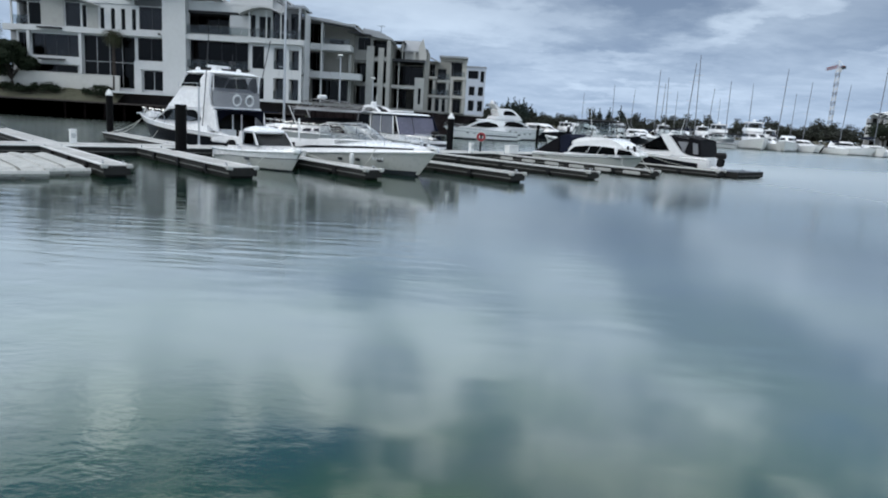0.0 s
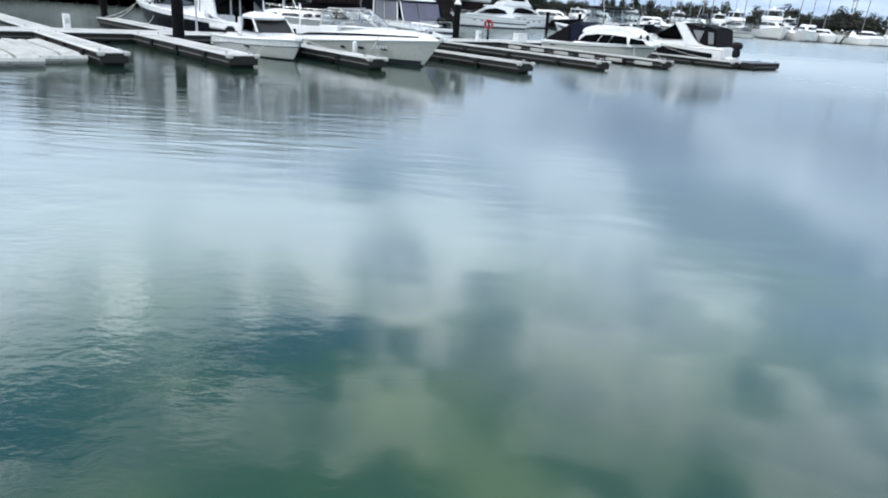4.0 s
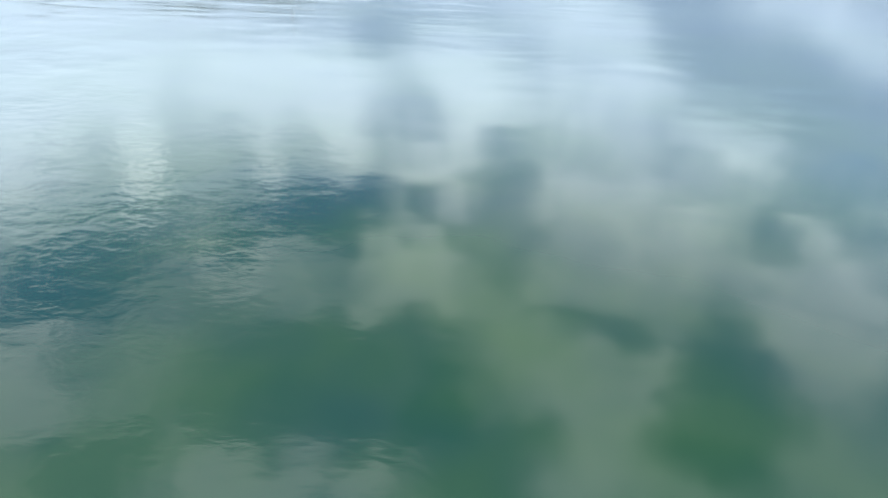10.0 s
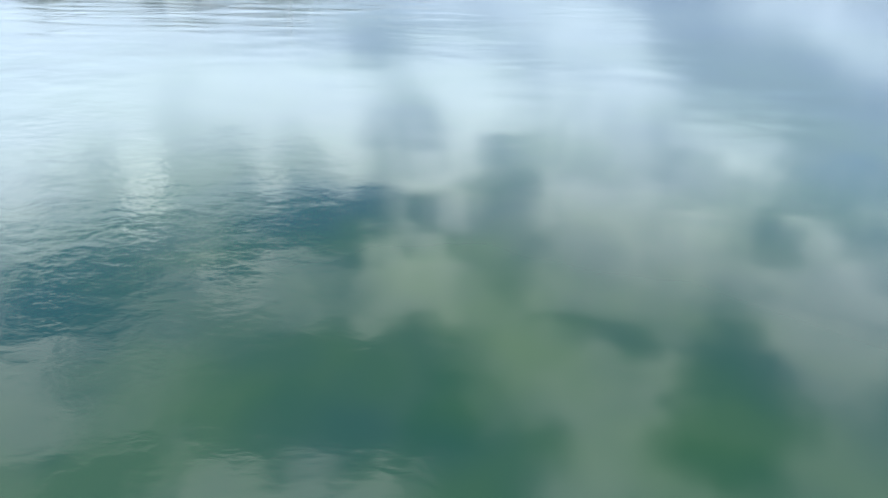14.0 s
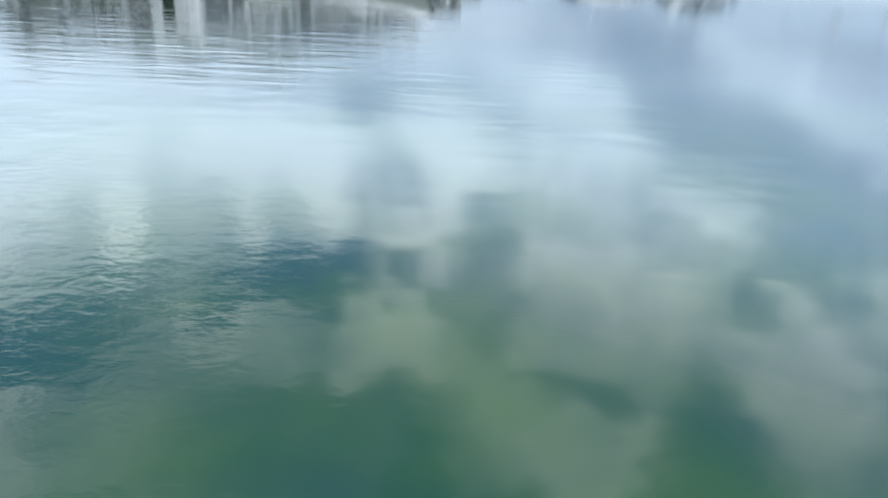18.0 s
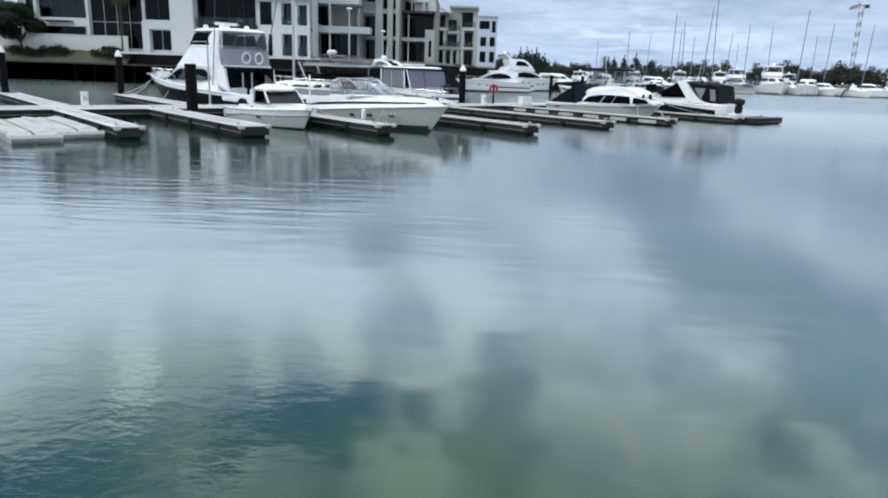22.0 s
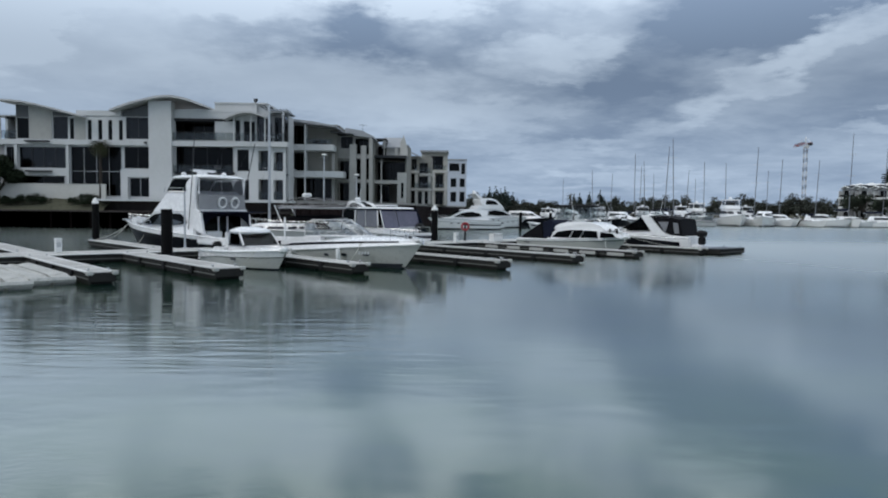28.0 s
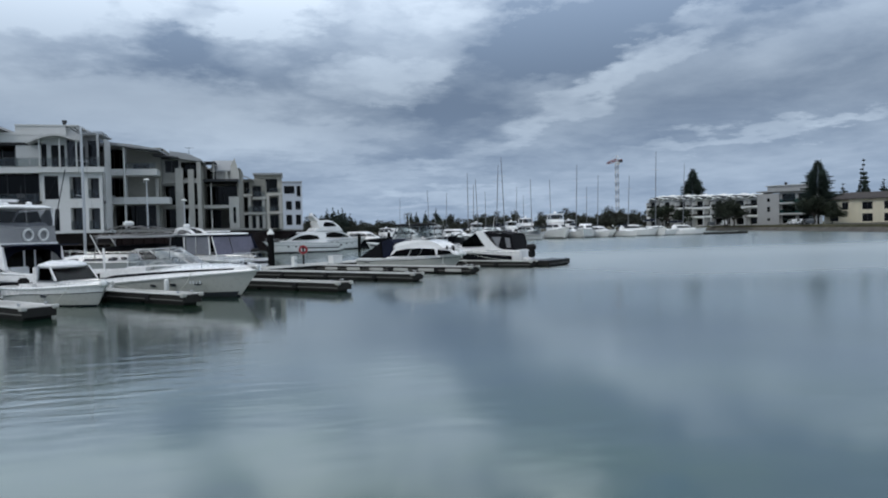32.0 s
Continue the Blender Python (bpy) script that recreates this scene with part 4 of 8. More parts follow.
    part("lower_aft_curtain", sheet_mesh([[(aft(z), y, z - 0.05 * (1 - (y / 1.5) ** 2)) for y in (-1.5, -0.75, 0, 0.75, 1.5)] for z in (2.38, 3.16)], 0.0), MESH, ob, "grey mesh lower aft curtain")
    for y0, y1 in ((-1.42, -0.05), (0.05, 1.42)):
        part("upper_aft_curtain", sheet_mesh([[(aft(z), y, z) for y in (y0, (y0 + y1) / 2, y1)] for z in (3.2, 3.98)], 0.0), VINYL, ob, "clear vinyl upper aft curtain")
    part("curtain_seam", tubes([(aft(3.18) - 0.01, -1.48, 3.18), (aft(3.18) - 0.01, 1.48, 3.18)], r=0.03), MESH, ob)
    for y in (-1.46, 0.0, 1.46):
        part("curtain_post", tubes([(aft(3.2) - 0.01, y, 3.2), (aft(4.05), y * 0.95, 4.05)], r=0.03 if y else 0.018), GEL if y else MESH, ob)
    part("curtain_skirt", rbox(-2.86, -2.4, -1.56, 1.56, 2.26, 2.36, 0.04), GEL, ob, "white lip under the curtain")
    part("overhang", rbox(-4.35, -2.5, -1.5, 1.5, 2.2, 2.255, 0.02, 1), BLUE_CANVAS, ob, "dark cockpit overhang")
    ys = [-1.5 + 0.25 * i for i in range(13)]
    part("valance", sheet_mesh([[(-3.05, y, 2.19) for y in ys], [(-3.05, y, 2.02 - 0.62 * (abs(y) / 1.5) ** 4) for y in ys]], 0.02), BLUE_CANVAS, ob, "dark arched valance over the cockpit")
    for y in (0.06, -0.76):
        part("life_ring", torus(0.245, 0.058, 24, 8, pose(aft(2.74) - 0.07, y, 2.74, 0, 84, 0) @ SC(1.12, 1.0, 1.0)), PLASTIC, ob, "white life ring")
    # cockpit bulkhead: dark door and windows, widened to carry the overhang's shade
    part("bulkhead", wall_box(-2.42, -2.36, -1.5, 1.5, 0.6, 2.2, ((0.12, 1.42, 1.15, 2.12), (-0.46, 0.02, 0.66, 2.12), (-1.42, -0.56, 1.15, 2.12))), GEL, ob, "white cockpit bulkhead")
    for y0, y1, z0 in ((0.12, 1.42, 1.15), (-0.46, 0.02, 0.66), (-1.42, -0.56, 1.15)):
        part("bulkhead_glass", boxes((-2.40, -2.385, y0, y1, z0, 2.12)), BOAT_TINT, ob)
    part("cockpit_sole", boxes((-6.6, -2.4, -1.7, 1.7, 0.5, 0.56)), GEL_GREY, ob)
    part("bait_station", rbox(-3.1, -2.5, 0.3, 1.3, 0.57, 1.2, 0.05), PLASTIC, ob)
    part("fighting_chair", rbox(-4.6, -4.1, -0.3, 0.3, 0.9, 1.25, 0.07), PLASTIC, ob)
    part("chair_post", lathe([(0.09, 0.56), (0.09, 0.9)], 10, pose(-4.35, 0, 0)), STEEL, ob)
    part("tackle_post", tubes([(-5.9, -1.6, 0.9), (-5.9, -1.6, 2.0)], r=0.05), GEL, ob)
    # gear on the roof
    part("radar_pedestal", lathe([(0.24, 4.2), (0.2, 4.36), (0.12, 4.42)], 14, pose(-1.3, 0.2, 0)), GEL, ob, "", True)
    part("radar_bar", rbox(-1.42, -1.18, -0.55, 0.95, 4.42, 4.56, 0.05), GEL, ob, "white open-array radar")
    for x, y in ((-0.3, 0.8), (-1.9, 0.9), (-2.0, -0.6)):
        part("satellite_dome", lathe([(0.12, 4.16), (0.15, 4.26), (0.13, 4.38), (0.05, 4.44)], 12, pose(x, y, 0)), GEL, ob, "", True)
    for x, y, t in ((-2.1, -0.1, 1.0), (-1.9, -1.0, 0.7), (-0.9, 1.2, 0.6), (-2.4, 0.3, 0.45)):
        part("aerial", tubes([(x, y, 4.15), (x - 0.05, y, 4.2 + t)], r=0.014, seg=5), ALU, ob)
    part("horn", rbox(-2.3, -2.0, -0.2, 0.05, 4.6, 4.8, 0.03), ALU, ob)
    return ob


def wall_box(x0, x1, y0, y1, z0, z1, holes):
    """A bulkhead across a boat with openings; holes: y0, y1, z0, z1."""
    bm = wall_cut(y0, y1, z0, z1, 0.0, x1 - x0, list(holes))
    bm.transform(Matrix.Translation((x1, 0, 0)) @ pose(0, 0, 0, 0, 0, 90))
    return bm


def small_hardtop_boat(m, label):
    ob = thing("half_cabin_boat", label, "motor boat", m)
    h = Hull(6.4, 2.15, 0.9, 0.62, 0.75, 2.5, flare=1.6)
    h.shell(ob, GEL_CREAM, label="grey-white hull")
    h.deck(ob, GEL, 0.5)
    h.band(ob, "gunwale_band", GEL, 0.0, 1.0, 0.66, 1.0, 0.03, label="white rolled gunwale")
    h.rail(ob, GEL, 0.07)
    h.rail(ob, STRIPE, 0.016, 0.0, 0.64)
    h.bow_rail(ob, 0.66, 0.2, 0.14, 4)
    part("cockpit_sole", boxes((-2.9, 0.4, -0.95, 0.95, 0.28, 0.33)), GEL_GREY, ob)
    for s in (1, -1):
        part("quarter_coaming", side_extrude(smooth_line([(-3.15, 0.42), (-2.7, 0.62), (-1.6, 0.74), (-0.4, 0.86)], 4) + [(-0.4, 0.5), (-3.1, 0.3)], s * 0.96 - 0.09, s * 0.96 + 0.09), GEL, ob, "white curved cockpit coaming")
    wide = lambda x, z: 0.86 - 0.12 * max(z - 0.8, 0.0)
    part("cuddy", lofted([(-0.55, 0.5), (2.3, 0.72), (2.1, 0.95), (1.15, 1.02), (-0.55, 0.98)], lambda x, z: wide(x, z) * (1 - 0.3 * max(0, x / 2.3) ** 2), 0.05), GEL, ob)
    side_panel(ob, "side_window", CLEAR, [(-0.35, 1.0), (0.85, 1.02), (0.45, 1.52), (-0.4, 1.52)], wide, "clear side window", off=0.0)
    part("windscreen", sheet_mesh([[(1.1, y, 1.02) for y in (-0.8, 0, 0.8)], [(0.55, y, 1.54) for y in (-0.74, 0, 0.74)]], 0.02), CLEAR, ob, "clear windscreen")
    for s in (1, -1):
        part("screen_post", tubes([(1.1, s * 0.83, 1.0), (0.52, s * 0.77, 1.56)], r=0.032), GEL, ob)
        part("aft_post", side_extrude([(-0.75, 0.8), (-0.4, 0.95), (-0.5, 1.55), (-0.72, 1.55)], s * 0.8 - 0.04, s * 0.8 + 0.04), GEL, ob, "white aft pillar")
    part("dash_trim", tubes([(-0.35, -0.87, 1.0), (1.12, -0.84, 1.01), (1.2, 0, 1.02), (1.12, 0.84, 1.01), (-0.35, 0.87, 1.0)], r=0.026), STRIPE, ob)
    slab_roof(ob, "hardtop", -0.85, 0.8, 0.8, 1.53, 0.16, GEL, "puffy rounded white hardtop", 3.2, 0.12)
    part("seat", rbox(-0.9, -0.45, -0.7, -0.2, 0.34, 1.15, 0.06), STRIPE, ob)
    part("helm_seat", rbox(0.0, 0.4, -0.62, -0.25, 0.9, 1.35, 0.06), PLASTIC, ob)
    part("engine_box", rbox(-2.6, -1.5, -0.65, 0.65, 0.34, 0.8, 0.08), GEL, ob)
    part("swim_platform", rbox(-3.6, -3.15, -0.9, 0.9, 0.16, 0.24, 0.03), GEL, ob)
    part("outboard", rbox(-3.55, -3.2, -0.2, 0.2, 0.5, 1.0, 0.08), RUBBER, ob, "black outboard motor")
    part("leg", rbox(-3.45, -3.27, -0.08, 0.08, -0.4, 0.52, 0.03), RUBBER, ob)
    part("anchor", tubes([(2.85, 0, 0.98), (3.3, 0, 0.93)], r=0.05), STEEL, ob)
    part("bow_fender", lathe([(0.03, 0), (0.12, 0.06), (0.12, 0.26), (0.03, 0.32)], 10, pose(3.05, -0.18, 0.86, 0, 70, 0)), PLASTIC, ob, "white bow fender", True)
    part("registration_bar", boxes((0.3, 0.75, -1.075, -1.06, 0.36, 0.45)), STRIPE, ob)
    part("bow_line", tubes([(1.9, -0.75, 0.8), (1.75, -1.02, 0.45), (1.5, -1.12, 0.2)], r=0.014, seg=5), ROPE, ob)
    return ob


def express_cruiser(m, label):
    ob = thing("express_cruiser", label, "motor boat", m)
    h = Hull(9.4, 3.0, 1.1, 0.4, 1.15, 2.2, 0.4, 0.82, flare=1.0)
    h.shell(ob, GEL_CREAM, label="off-white hull")
    h.rail(ob, GEL, 0.06, name="gunwale")
    h.band(ob, "boot_stripe", STRIPE, 0.0, 0.97, 0.0, 0.2, 0.012, label="dark antifouled waterline")
    h.portholes(ob, (0.47, 0.6, 0.74), 0.6, (0.34, 0.13))

    def rise(u):
        return 0.38 - 0.27 * u ** 2.2

    # raised deck moulding above the gunwale, with its stripe
    def ring(u, k, lean):
        x, z = -4.7 + 9.4 * u, h.sheer(u)
        return x, max(h.half(u) * (1 - lean * k) - 0.02, 0.002), z + rise(u) * k

    us = [0.02 + 0.955 * i / 26 for i in range(27)]
    for s in (1, -1):
        for name, k0, k1, mat, off, lab in (("deck_side", 0.0, 1.0, GEL, 0.0, "white deck moulding"), ("sheer_stripe", 0.55, 0.86, DARK_HULL, 0.014, "dark stripe along the deck moulding")):
            bm = bmesh.new()
            rows = []
            for u in us[:25] if off else us:
                rows.append([bm.verts.new((x, s * (y + off), z)) for x, y, z in (ring(u, k0, 0.07), ring(u, (k0 + k1) / 2, 0.07), ring(u, k1, 0.07))])
            for a, b in zip(rows, rows[1:]):
                for i in range(2):
                    bm.faces.new((a[i], a[i + 1], b[i + 1], b[i]))
            part(name, bm, mat, ob, lab, True)
    bm = bmesh.new()
    rows = []
    for u in [q for q in us if q > 0.33]:
        x, y, z = ring(u, 1.0, 0.07)
        crown = 0.19 * math.sin(math.pi * min(1.0, max(0.0, (u - 0.26) / 0.72))) ** 0.7
        rows.append([bm.verts.new((x, y * k, z + crown * (1 - abs(k) ** 2.4))) for k in (-1, -0.85, -0.6, -0.3, 0, 0.3, 0.6, 0.85, 1)])
    for a, b in zip(rows, rows[1:]):
        for i in range(8):
            bm.faces.new((a[i], a[i + 1], b[i + 1], b[i]))
    part("foredeck", bm, GEL, ob, "crowned white foredeck", True)
    w = Shell([(1.12, -3.5, 0.65, 1.3, 2.7), (1.42, -3.35, 0.25, 1.25, 2.7), (1.94, -3.2, -1.25, 1.08, 2.8)])
    for sd in (1, -1):
        w.strip(ob, "windscreen", CLEAR, sd * 2, sd * 40, 1.3, 1.95, 0.0, label="raked clear windscreen")
        w.strip(ob, "side_screen", CLEAR, sd * 43, sd * 78, 1.25, 1.94, 0.0)
        w.strip(ob, "side_screen", CLEAR, sd * 81, sd * 112, 1.15, 1.75, 0.0)
    for th in (-112, -80, -41, 0, 41, 80, 112):
        part("screen_post", tubes([w.at(radians(th), 1.2, 0.01), w.at(radians(th), 1.97 if abs(th) < 90 else 1.75, 0.01)], r=0.02), ALLOY, ob)
    part("screen_top", tubes([w.at(radians(t), 1.97 - 0.22 * max(0, abs(t) - 80) / 32, 0.01) for t in range(-112, 113, 8)], r=0.024), ALLOY, ob)
    part("screen_foot", tubes([w.at(radians(t), 1.28 - 0.1 * max(0, abs(t) - 60) / 52, 0.01) for t in range(-112, 113, 8)], r=0.035), GEL, ob)
    for s in (1, -1):
        part("coaming", side_extrude([(-4.5, 0.7), (-4.5, 0.92), (-2.9, 1.14), (-0.9, 1.22), (-0.9, 0.8)], s * 1.22 - 0.12, s * 1.22 + 0.12), GEL, ob)
        part("seat_back", rbox(-2.3, -1.85, s * 0.62 - 0.36, s * 0.62 + 0.36, 0.8, 1.42, 0.08), GEL_GREY, ob, "grey cockpit seat")
        part("quarter_cleat", tubes([(-4.1, s * 1.3, 0.98), (-3.8, s * 1.3, 0.98)], r=0.025), STEEL, ob)
    part("dash", rbox(-1.35, -0.8, -1.0, 1.0, 1.0, 1.4, 0.08), GEL_GREY, ob)
    part("wheel", torus(0.19, 0.02, 16, 6, pose(-1.42, 0.5, 1.38, 0, 65, 0)), RUBBER, ob)
    part("cockpit_sole", boxes((-4.5, -0.6, -1.2, 1.2, 0.5, 0.55)), GEL_GREY, ob)
    part("stern_seat", rbox(-4.5, -3.9, -1.1, 1.1, 0.5, 0.9, 0.09), PLASTIC, ob)
    part("swim_platform", rbox(-5.3, -4.65, -1.25, 1.25, 0.2, 0.29, 0.04), GEL, ob)
    part("anchor", tubes([(4.1, 0, 1.35), (4.75, 0, 1.28), (4.82, 0, 1.08)], r=0.05), STEEL, ob)
    part("pulpit", rbox(3.9, 4.8, -0.2, 0.2, 1.2, 1.27, 0.03), GEL, ob)
    part("windlass", lathe([(0.1, 1.3), (0.12, 1.44), (0.05, 1.52)], 12, pose(3.7, 0, 0)), STEEL, ob)
    for s in (1, -1):
        part("bow_rail", tubes([(0.9, s * 1.28, 1.35), (1.4, s * 1.22, 1.62), (3.4, s * 0.62, 1.7), (4.6, s * 0.06, 1.62)], r=0.014), STEEL, ob)
        for x, y, z in ((1.4, 1.22, 1.62), (2.4, 0.94, 1.66), (3.4, 0.62, 1.7)):
            part("stanchion", tubes([(x, s * y, 1.2), (x, s * y, z)], r=0.011, seg=5), STEEL, ob)
    for x in (0.9, -3.2):
        part("fender", lathe([(0.02, 0), (0.09, 0.05), (0.1, 0.12), (0.1, 0.4), (0.09, 0.48), (0.02, 0.52)], 12, Matrix.Translation((x, -1.56, 0.25 if x > 0 else 0.1))), PLASTIC, ob, "white fender", True)
    for i in range(4):
        part("registration_bar", boxes((2.05 + i * 0.15, 2.15 + i * 0.15, -1.315 + i * 0.05, -1.285 + i * 0.05, 0.58, 0.7)), GEL_GREY, ob)
    part("bow_line", tubes([(2.0, -1.12, 1.05), (1.95, -1.36, 0.6), (1.6, -1.5, 0.2)], r=0.022), ROPE, ob)
    return ob


def sailing_yacht(m, label, mast=9.8, near=True, L=10.6, cover=None, hullm=None):
    ob = thing("sailing_yacht", label, "sailing boat", m, "" if near else "far yachts")
    h = Hull(L, L * 0.3, 1.25, 1.0, 1.0, 1.7, 0.4, 0.8)
    h.shell(ob, hullm or GEL, n=18)
    h.deck(ob, GEL_GREY)
    h.rail(ob, GEL, 0.03)
    c = Shell([(1.0, -L * 0.22, L * 0.24, L * 0.1, 3.2), (1.35, -L * 0.22, L * 0.2, L * 0.09, 3.2), (1.5, -L * 0.21, L * 0.12, L * 0.08, 3.2)])
    c.skin(ob, "coachroof", GEL, 32)
    for sd in (1, -1):
        for t0, t1 in ((62, 80), (86, 100), (106, 120)):
            c.strip(ob, "coachroof_window", STRIPE, sd * t0, sd * t1, 1.12, 1.28)
    mx = L * 0.08
    part("mast", lathe([(0.085 if near else 0.075, 1.0), (0.085 if near else 0.07, mast * 0.7), (0.065 if near else 0.05, mast)], 10, pose(mx, 0, 0)), ALLOY if near else MAST_GREY, ob, "pale alloy mast", True)
    part("boom", tubes([(mx - 0.1, 0, 1.6 if near else 2.3), (-L * 0.45, 0, 1.86 if near else 2.35)], r=0.055, seg=8), ALLOY, ob)
    part("sail_cover", lathe([(0.05, 0), (0.16, 0.3), (0.2, L * 0.2), (0.16, L * 0.4), (0.05, L * 0.5)], 10, pose(mx - 0.15, 0, 1.72 if near else 2.46, 0, -87 if near else -90, 0)), cover or BLACK_CANVAS, ob, "dark furled sail cover", True)
    for k in (0.55, 0.78):
        part("spreader", tubes([(mx, -0.75, mast * k), (mx, 0.75, mast * k)], r=0.02, seg=5), ALLOY, ob)
    for p in () if not near else ((L * 0.49, 0, 1.3), (-L * 0.5, 0, 1.0), (mx - 0.1, L * 0.14, 1.1), (mx - 0.1, -L * 0.14, 1.1)):
        part("stay", tubes([(mx, 0, mast - 0.1), p], r=0.005, seg=4), ALU, ob)
    if near:
        h.bow_rail(ob, 0.1, 0.6, 0.08, 8)
        for s in (1, -1):
            part("frame_leg", tubes([(-0.3, s * 1.15, 1.1), (-0.5, s * 1.1, 2.55)], r=0.035), FRAME_GREY, ob)
            part("frame_leg", tubes([(-L * 0.46, s * 1.2, 1.0), (-L * 0.47, s * 1.15, 2.6)], r=0.035), FRAME_GREY, ob)
            part("frame_rail", tubes([(-0.2, s * 1.1, 2.62), (-L * 0.48, s * 1.15, 2.72)], r=0.04), FRAME_GREY, ob)
            top = [(-0.6, 2.66), (-1.3, 3.05), (-2.1, 3.2), (-3.4, 3.05), (-4.9, 2.72)]
            part("frame_arch", tubes([(x, s * 1.08, z) for x, z in top], r=0.03), FRAME_GREY, ob, "bent frame tube")
            for (x, z), (x2, z2) in zip(top, top[1:]):
                part("frame_brace", tubes([(x, s * 1.08, z), ((x + x2) / 2, s * 1.1, 2.66)], [((x + x2) / 2, s * 1.1, 2.66), (x2, s * 1.08, z2)], r=0.022), FRAME_GREY, ob)
            part("stern_strut", tubes([(-0.1, s * 1.1, 2.7), (-0.9, s * 1.2, 1.2)], r=0.03), GEL, ob)
        part("bimini", sheet_mesh([[(-0.4 - i * 1.15, y, 2.62 - 0.1 * (y / 1.2) ** 2) for y in (-1.2, -0.6, 0, 0.6, 1.2)] for i in range(5)], 0.06), MESH, ob, "grey cockpit awning")
        part("radar", lathe([(0.1, 3.2), (0.3, 3.26), (0.32, 3.4), (0.2, 3.48)], 14, pose(-2.0, 0.2, 0)), PLASTIC, ob, "white radar dome", True)
        part("solar_panel", rbox(-3.6, -2.5, -0.9, 0.9, 3.12, 3.16, 0.01, 1), STRIPE, ob)
        part("life_raft", rbox(-L * 0.42, -L * 0.34, -0.4, 0.4, 1.3, 1.6, 0.08), PLASTIC, ob)
        for x in (-1.5, -2.1):
            part("cabin_port", rbox(x - 0.2, x + 0.2, 1.05, 1.09, 1.16, 1.36, 0.03), STRIPE, ob, "dark cabin port")
    return ob


def hardtop_cruiser(m, label):
    """Sedan cruiser with an enclosed cockpit of vinyl clears, stern towards the walkway."""
    ob = thing("hardtop_cruiser", label, "motor boat", m)
    h = Hull(10.6, 3.6, 1.45, 0.8, 1.3)
    h.shell(ob, GEL)
    h.deck(ob, GEL)
    h.rail(ob, GEL_GREY, 0.045)
    h.band(ob, "sheer_stripe", STRIPE, 0.0, 0.95, 0.72, 0.86, 0.012)
    h.bow_rail(ob, 0.55, 0.45)
    wide = lambda x, z: 1.66 - 0.09 * max(z - 1.0, 0.0)
    part("cabin", lofted([(-3.9, 0.7), (2.9, 0.95), (2.5, 1.3), (-3.9, 1.2)], lambda x, z: 1.62 - 0.25 * max(0.0, x / 2.9) ** 2, 0.06), GEL, ob, "white cabin side")
    part("covering_board", rbox(-5.2, -3.3, -1.7, 1.7, 0.74, 0.88, 0.04), GEL, ob, "white stern deck")
    part("transom_band", rbox(-5.34, -5.22, -1.62, 1.62, 0.52, 0.7, 0.02), STRIPE, ob, "dark transom band")
    for x0, x1 in ((-0.72, -1.82), (-1.92, -3.25)):
        side_panel(ob, "side_curtain", CURTAIN_VINYL, [(x0, 1.28), (x0 + 0.12, 2.44), (x1 + 0.12, 2.44), (x1, 1.22)], wide, "grey vinyl side curtain", off=0.0)
    side_panel(ob, "cabin_window", BOAT_TINT, [(-0.5, 1.3), (-0.35, 2.42), (0.7, 2.42), (1.7, 1.34)], wide, "smoked cabin window", off=0.0)
    part("windscreen", sheet_mesh([[(2.2, y, 1.3) for y in (-1.3, 0, 1.3)], [(0.95, y, 2.46) for y in (-1.3, 0, 1.3)]], 0.02), BOAT_TINT, ob)
    for s in (1, -1):
        for x0, x1, r in ((-0.62, -0.45, 0.055), (-1.87, -1.72, 0.02), (-3.35, -3.12, 0.05)):
            part("frame_post", tubes([(x0, s * wide(x0, 1.2), 1.2), (x1, s * wide(x1, 2.46), 2.48)], r=r), GEL, ob)
        part("aft_post", tubes([(-3.5, s * 1.62, 2.48), (-4.05, s * 1.64, 1.15)], r=0.035), GEL if s > 0 else BLUE_CANVAS, ob)
        part("canvas_edge", rbox(-3.7, -0.6, s * 1.6 - 0.05, s * 1.6 + 0.05, 2.44, 2.52, 0.015, 1), BLUE_CANVAS, ob, "navy canvas edge")
    for y0, y1 in ((-1.58, 0.25), (0.3, 1.58)):
        part("aft_curtain", sheet_mesh([[(-3.52, y, 2.46) for y in (y0, (y0 + y1) / 2, y1)], [(-4.02, y, 1.2) for y in (y0, (y0 + y1) / 2, y1)]], 0.0), VIOLET_VINYL, ob, "violet-grey vinyl aft curtain")
    part("aft_canvas", rbox(-3.62, -3.5, -1.6, 1.6, 2.4, 2.5, 0.02, 1), BLUE_CANVAS, ob, "navy canvas header")
    part("side_flap", side_extrude([(-3.5, 2.48), (-3.3, 2.48), (-4.2, 1.0), (-4.6, 0.9)], -1.68, -1.64), BLUE_CANVAS, ob, "navy canvas corner flap")
    slab_roof(ob, "hardtop", -3.75, 1.75, 1.72, 2.5, 0.11, GEL, "long white hardtop", 5.5, 0.05)
    part("visor", rbox(1.5, 2.4, -1.3, 1.3, 2.5, 2.57, 0.03), GEL, ob, "white roof visor")
    part("roof_hatch", rbox(-3.2, -1.9, -0.2, 0.9, 2.7, 2.8, 0.03), GEL, ob)
    for y in (0.35, 1.3):
        part("radar_arch", side_extrude(smooth_line([(1.0, 2.6), (0.75, 2.95), (0.5, 3.06), (-0.2, 3.04), (-0.8, 2.92), (-1.35, 2.65)], 4) + [(-1.05, 2.65), (-0.7, 2.82), (-0.2, 2.92), (0.42, 2.93), (0.6, 2.82), (0.72, 2.62)], y - 0.06, y + 0.06), GEL, ob, "white looped radar arch")
    part("radar_bar", rbox(0.0, 0.55, 0.3, 1.35, 3.02, 3.1, 0.03), GEL, ob)
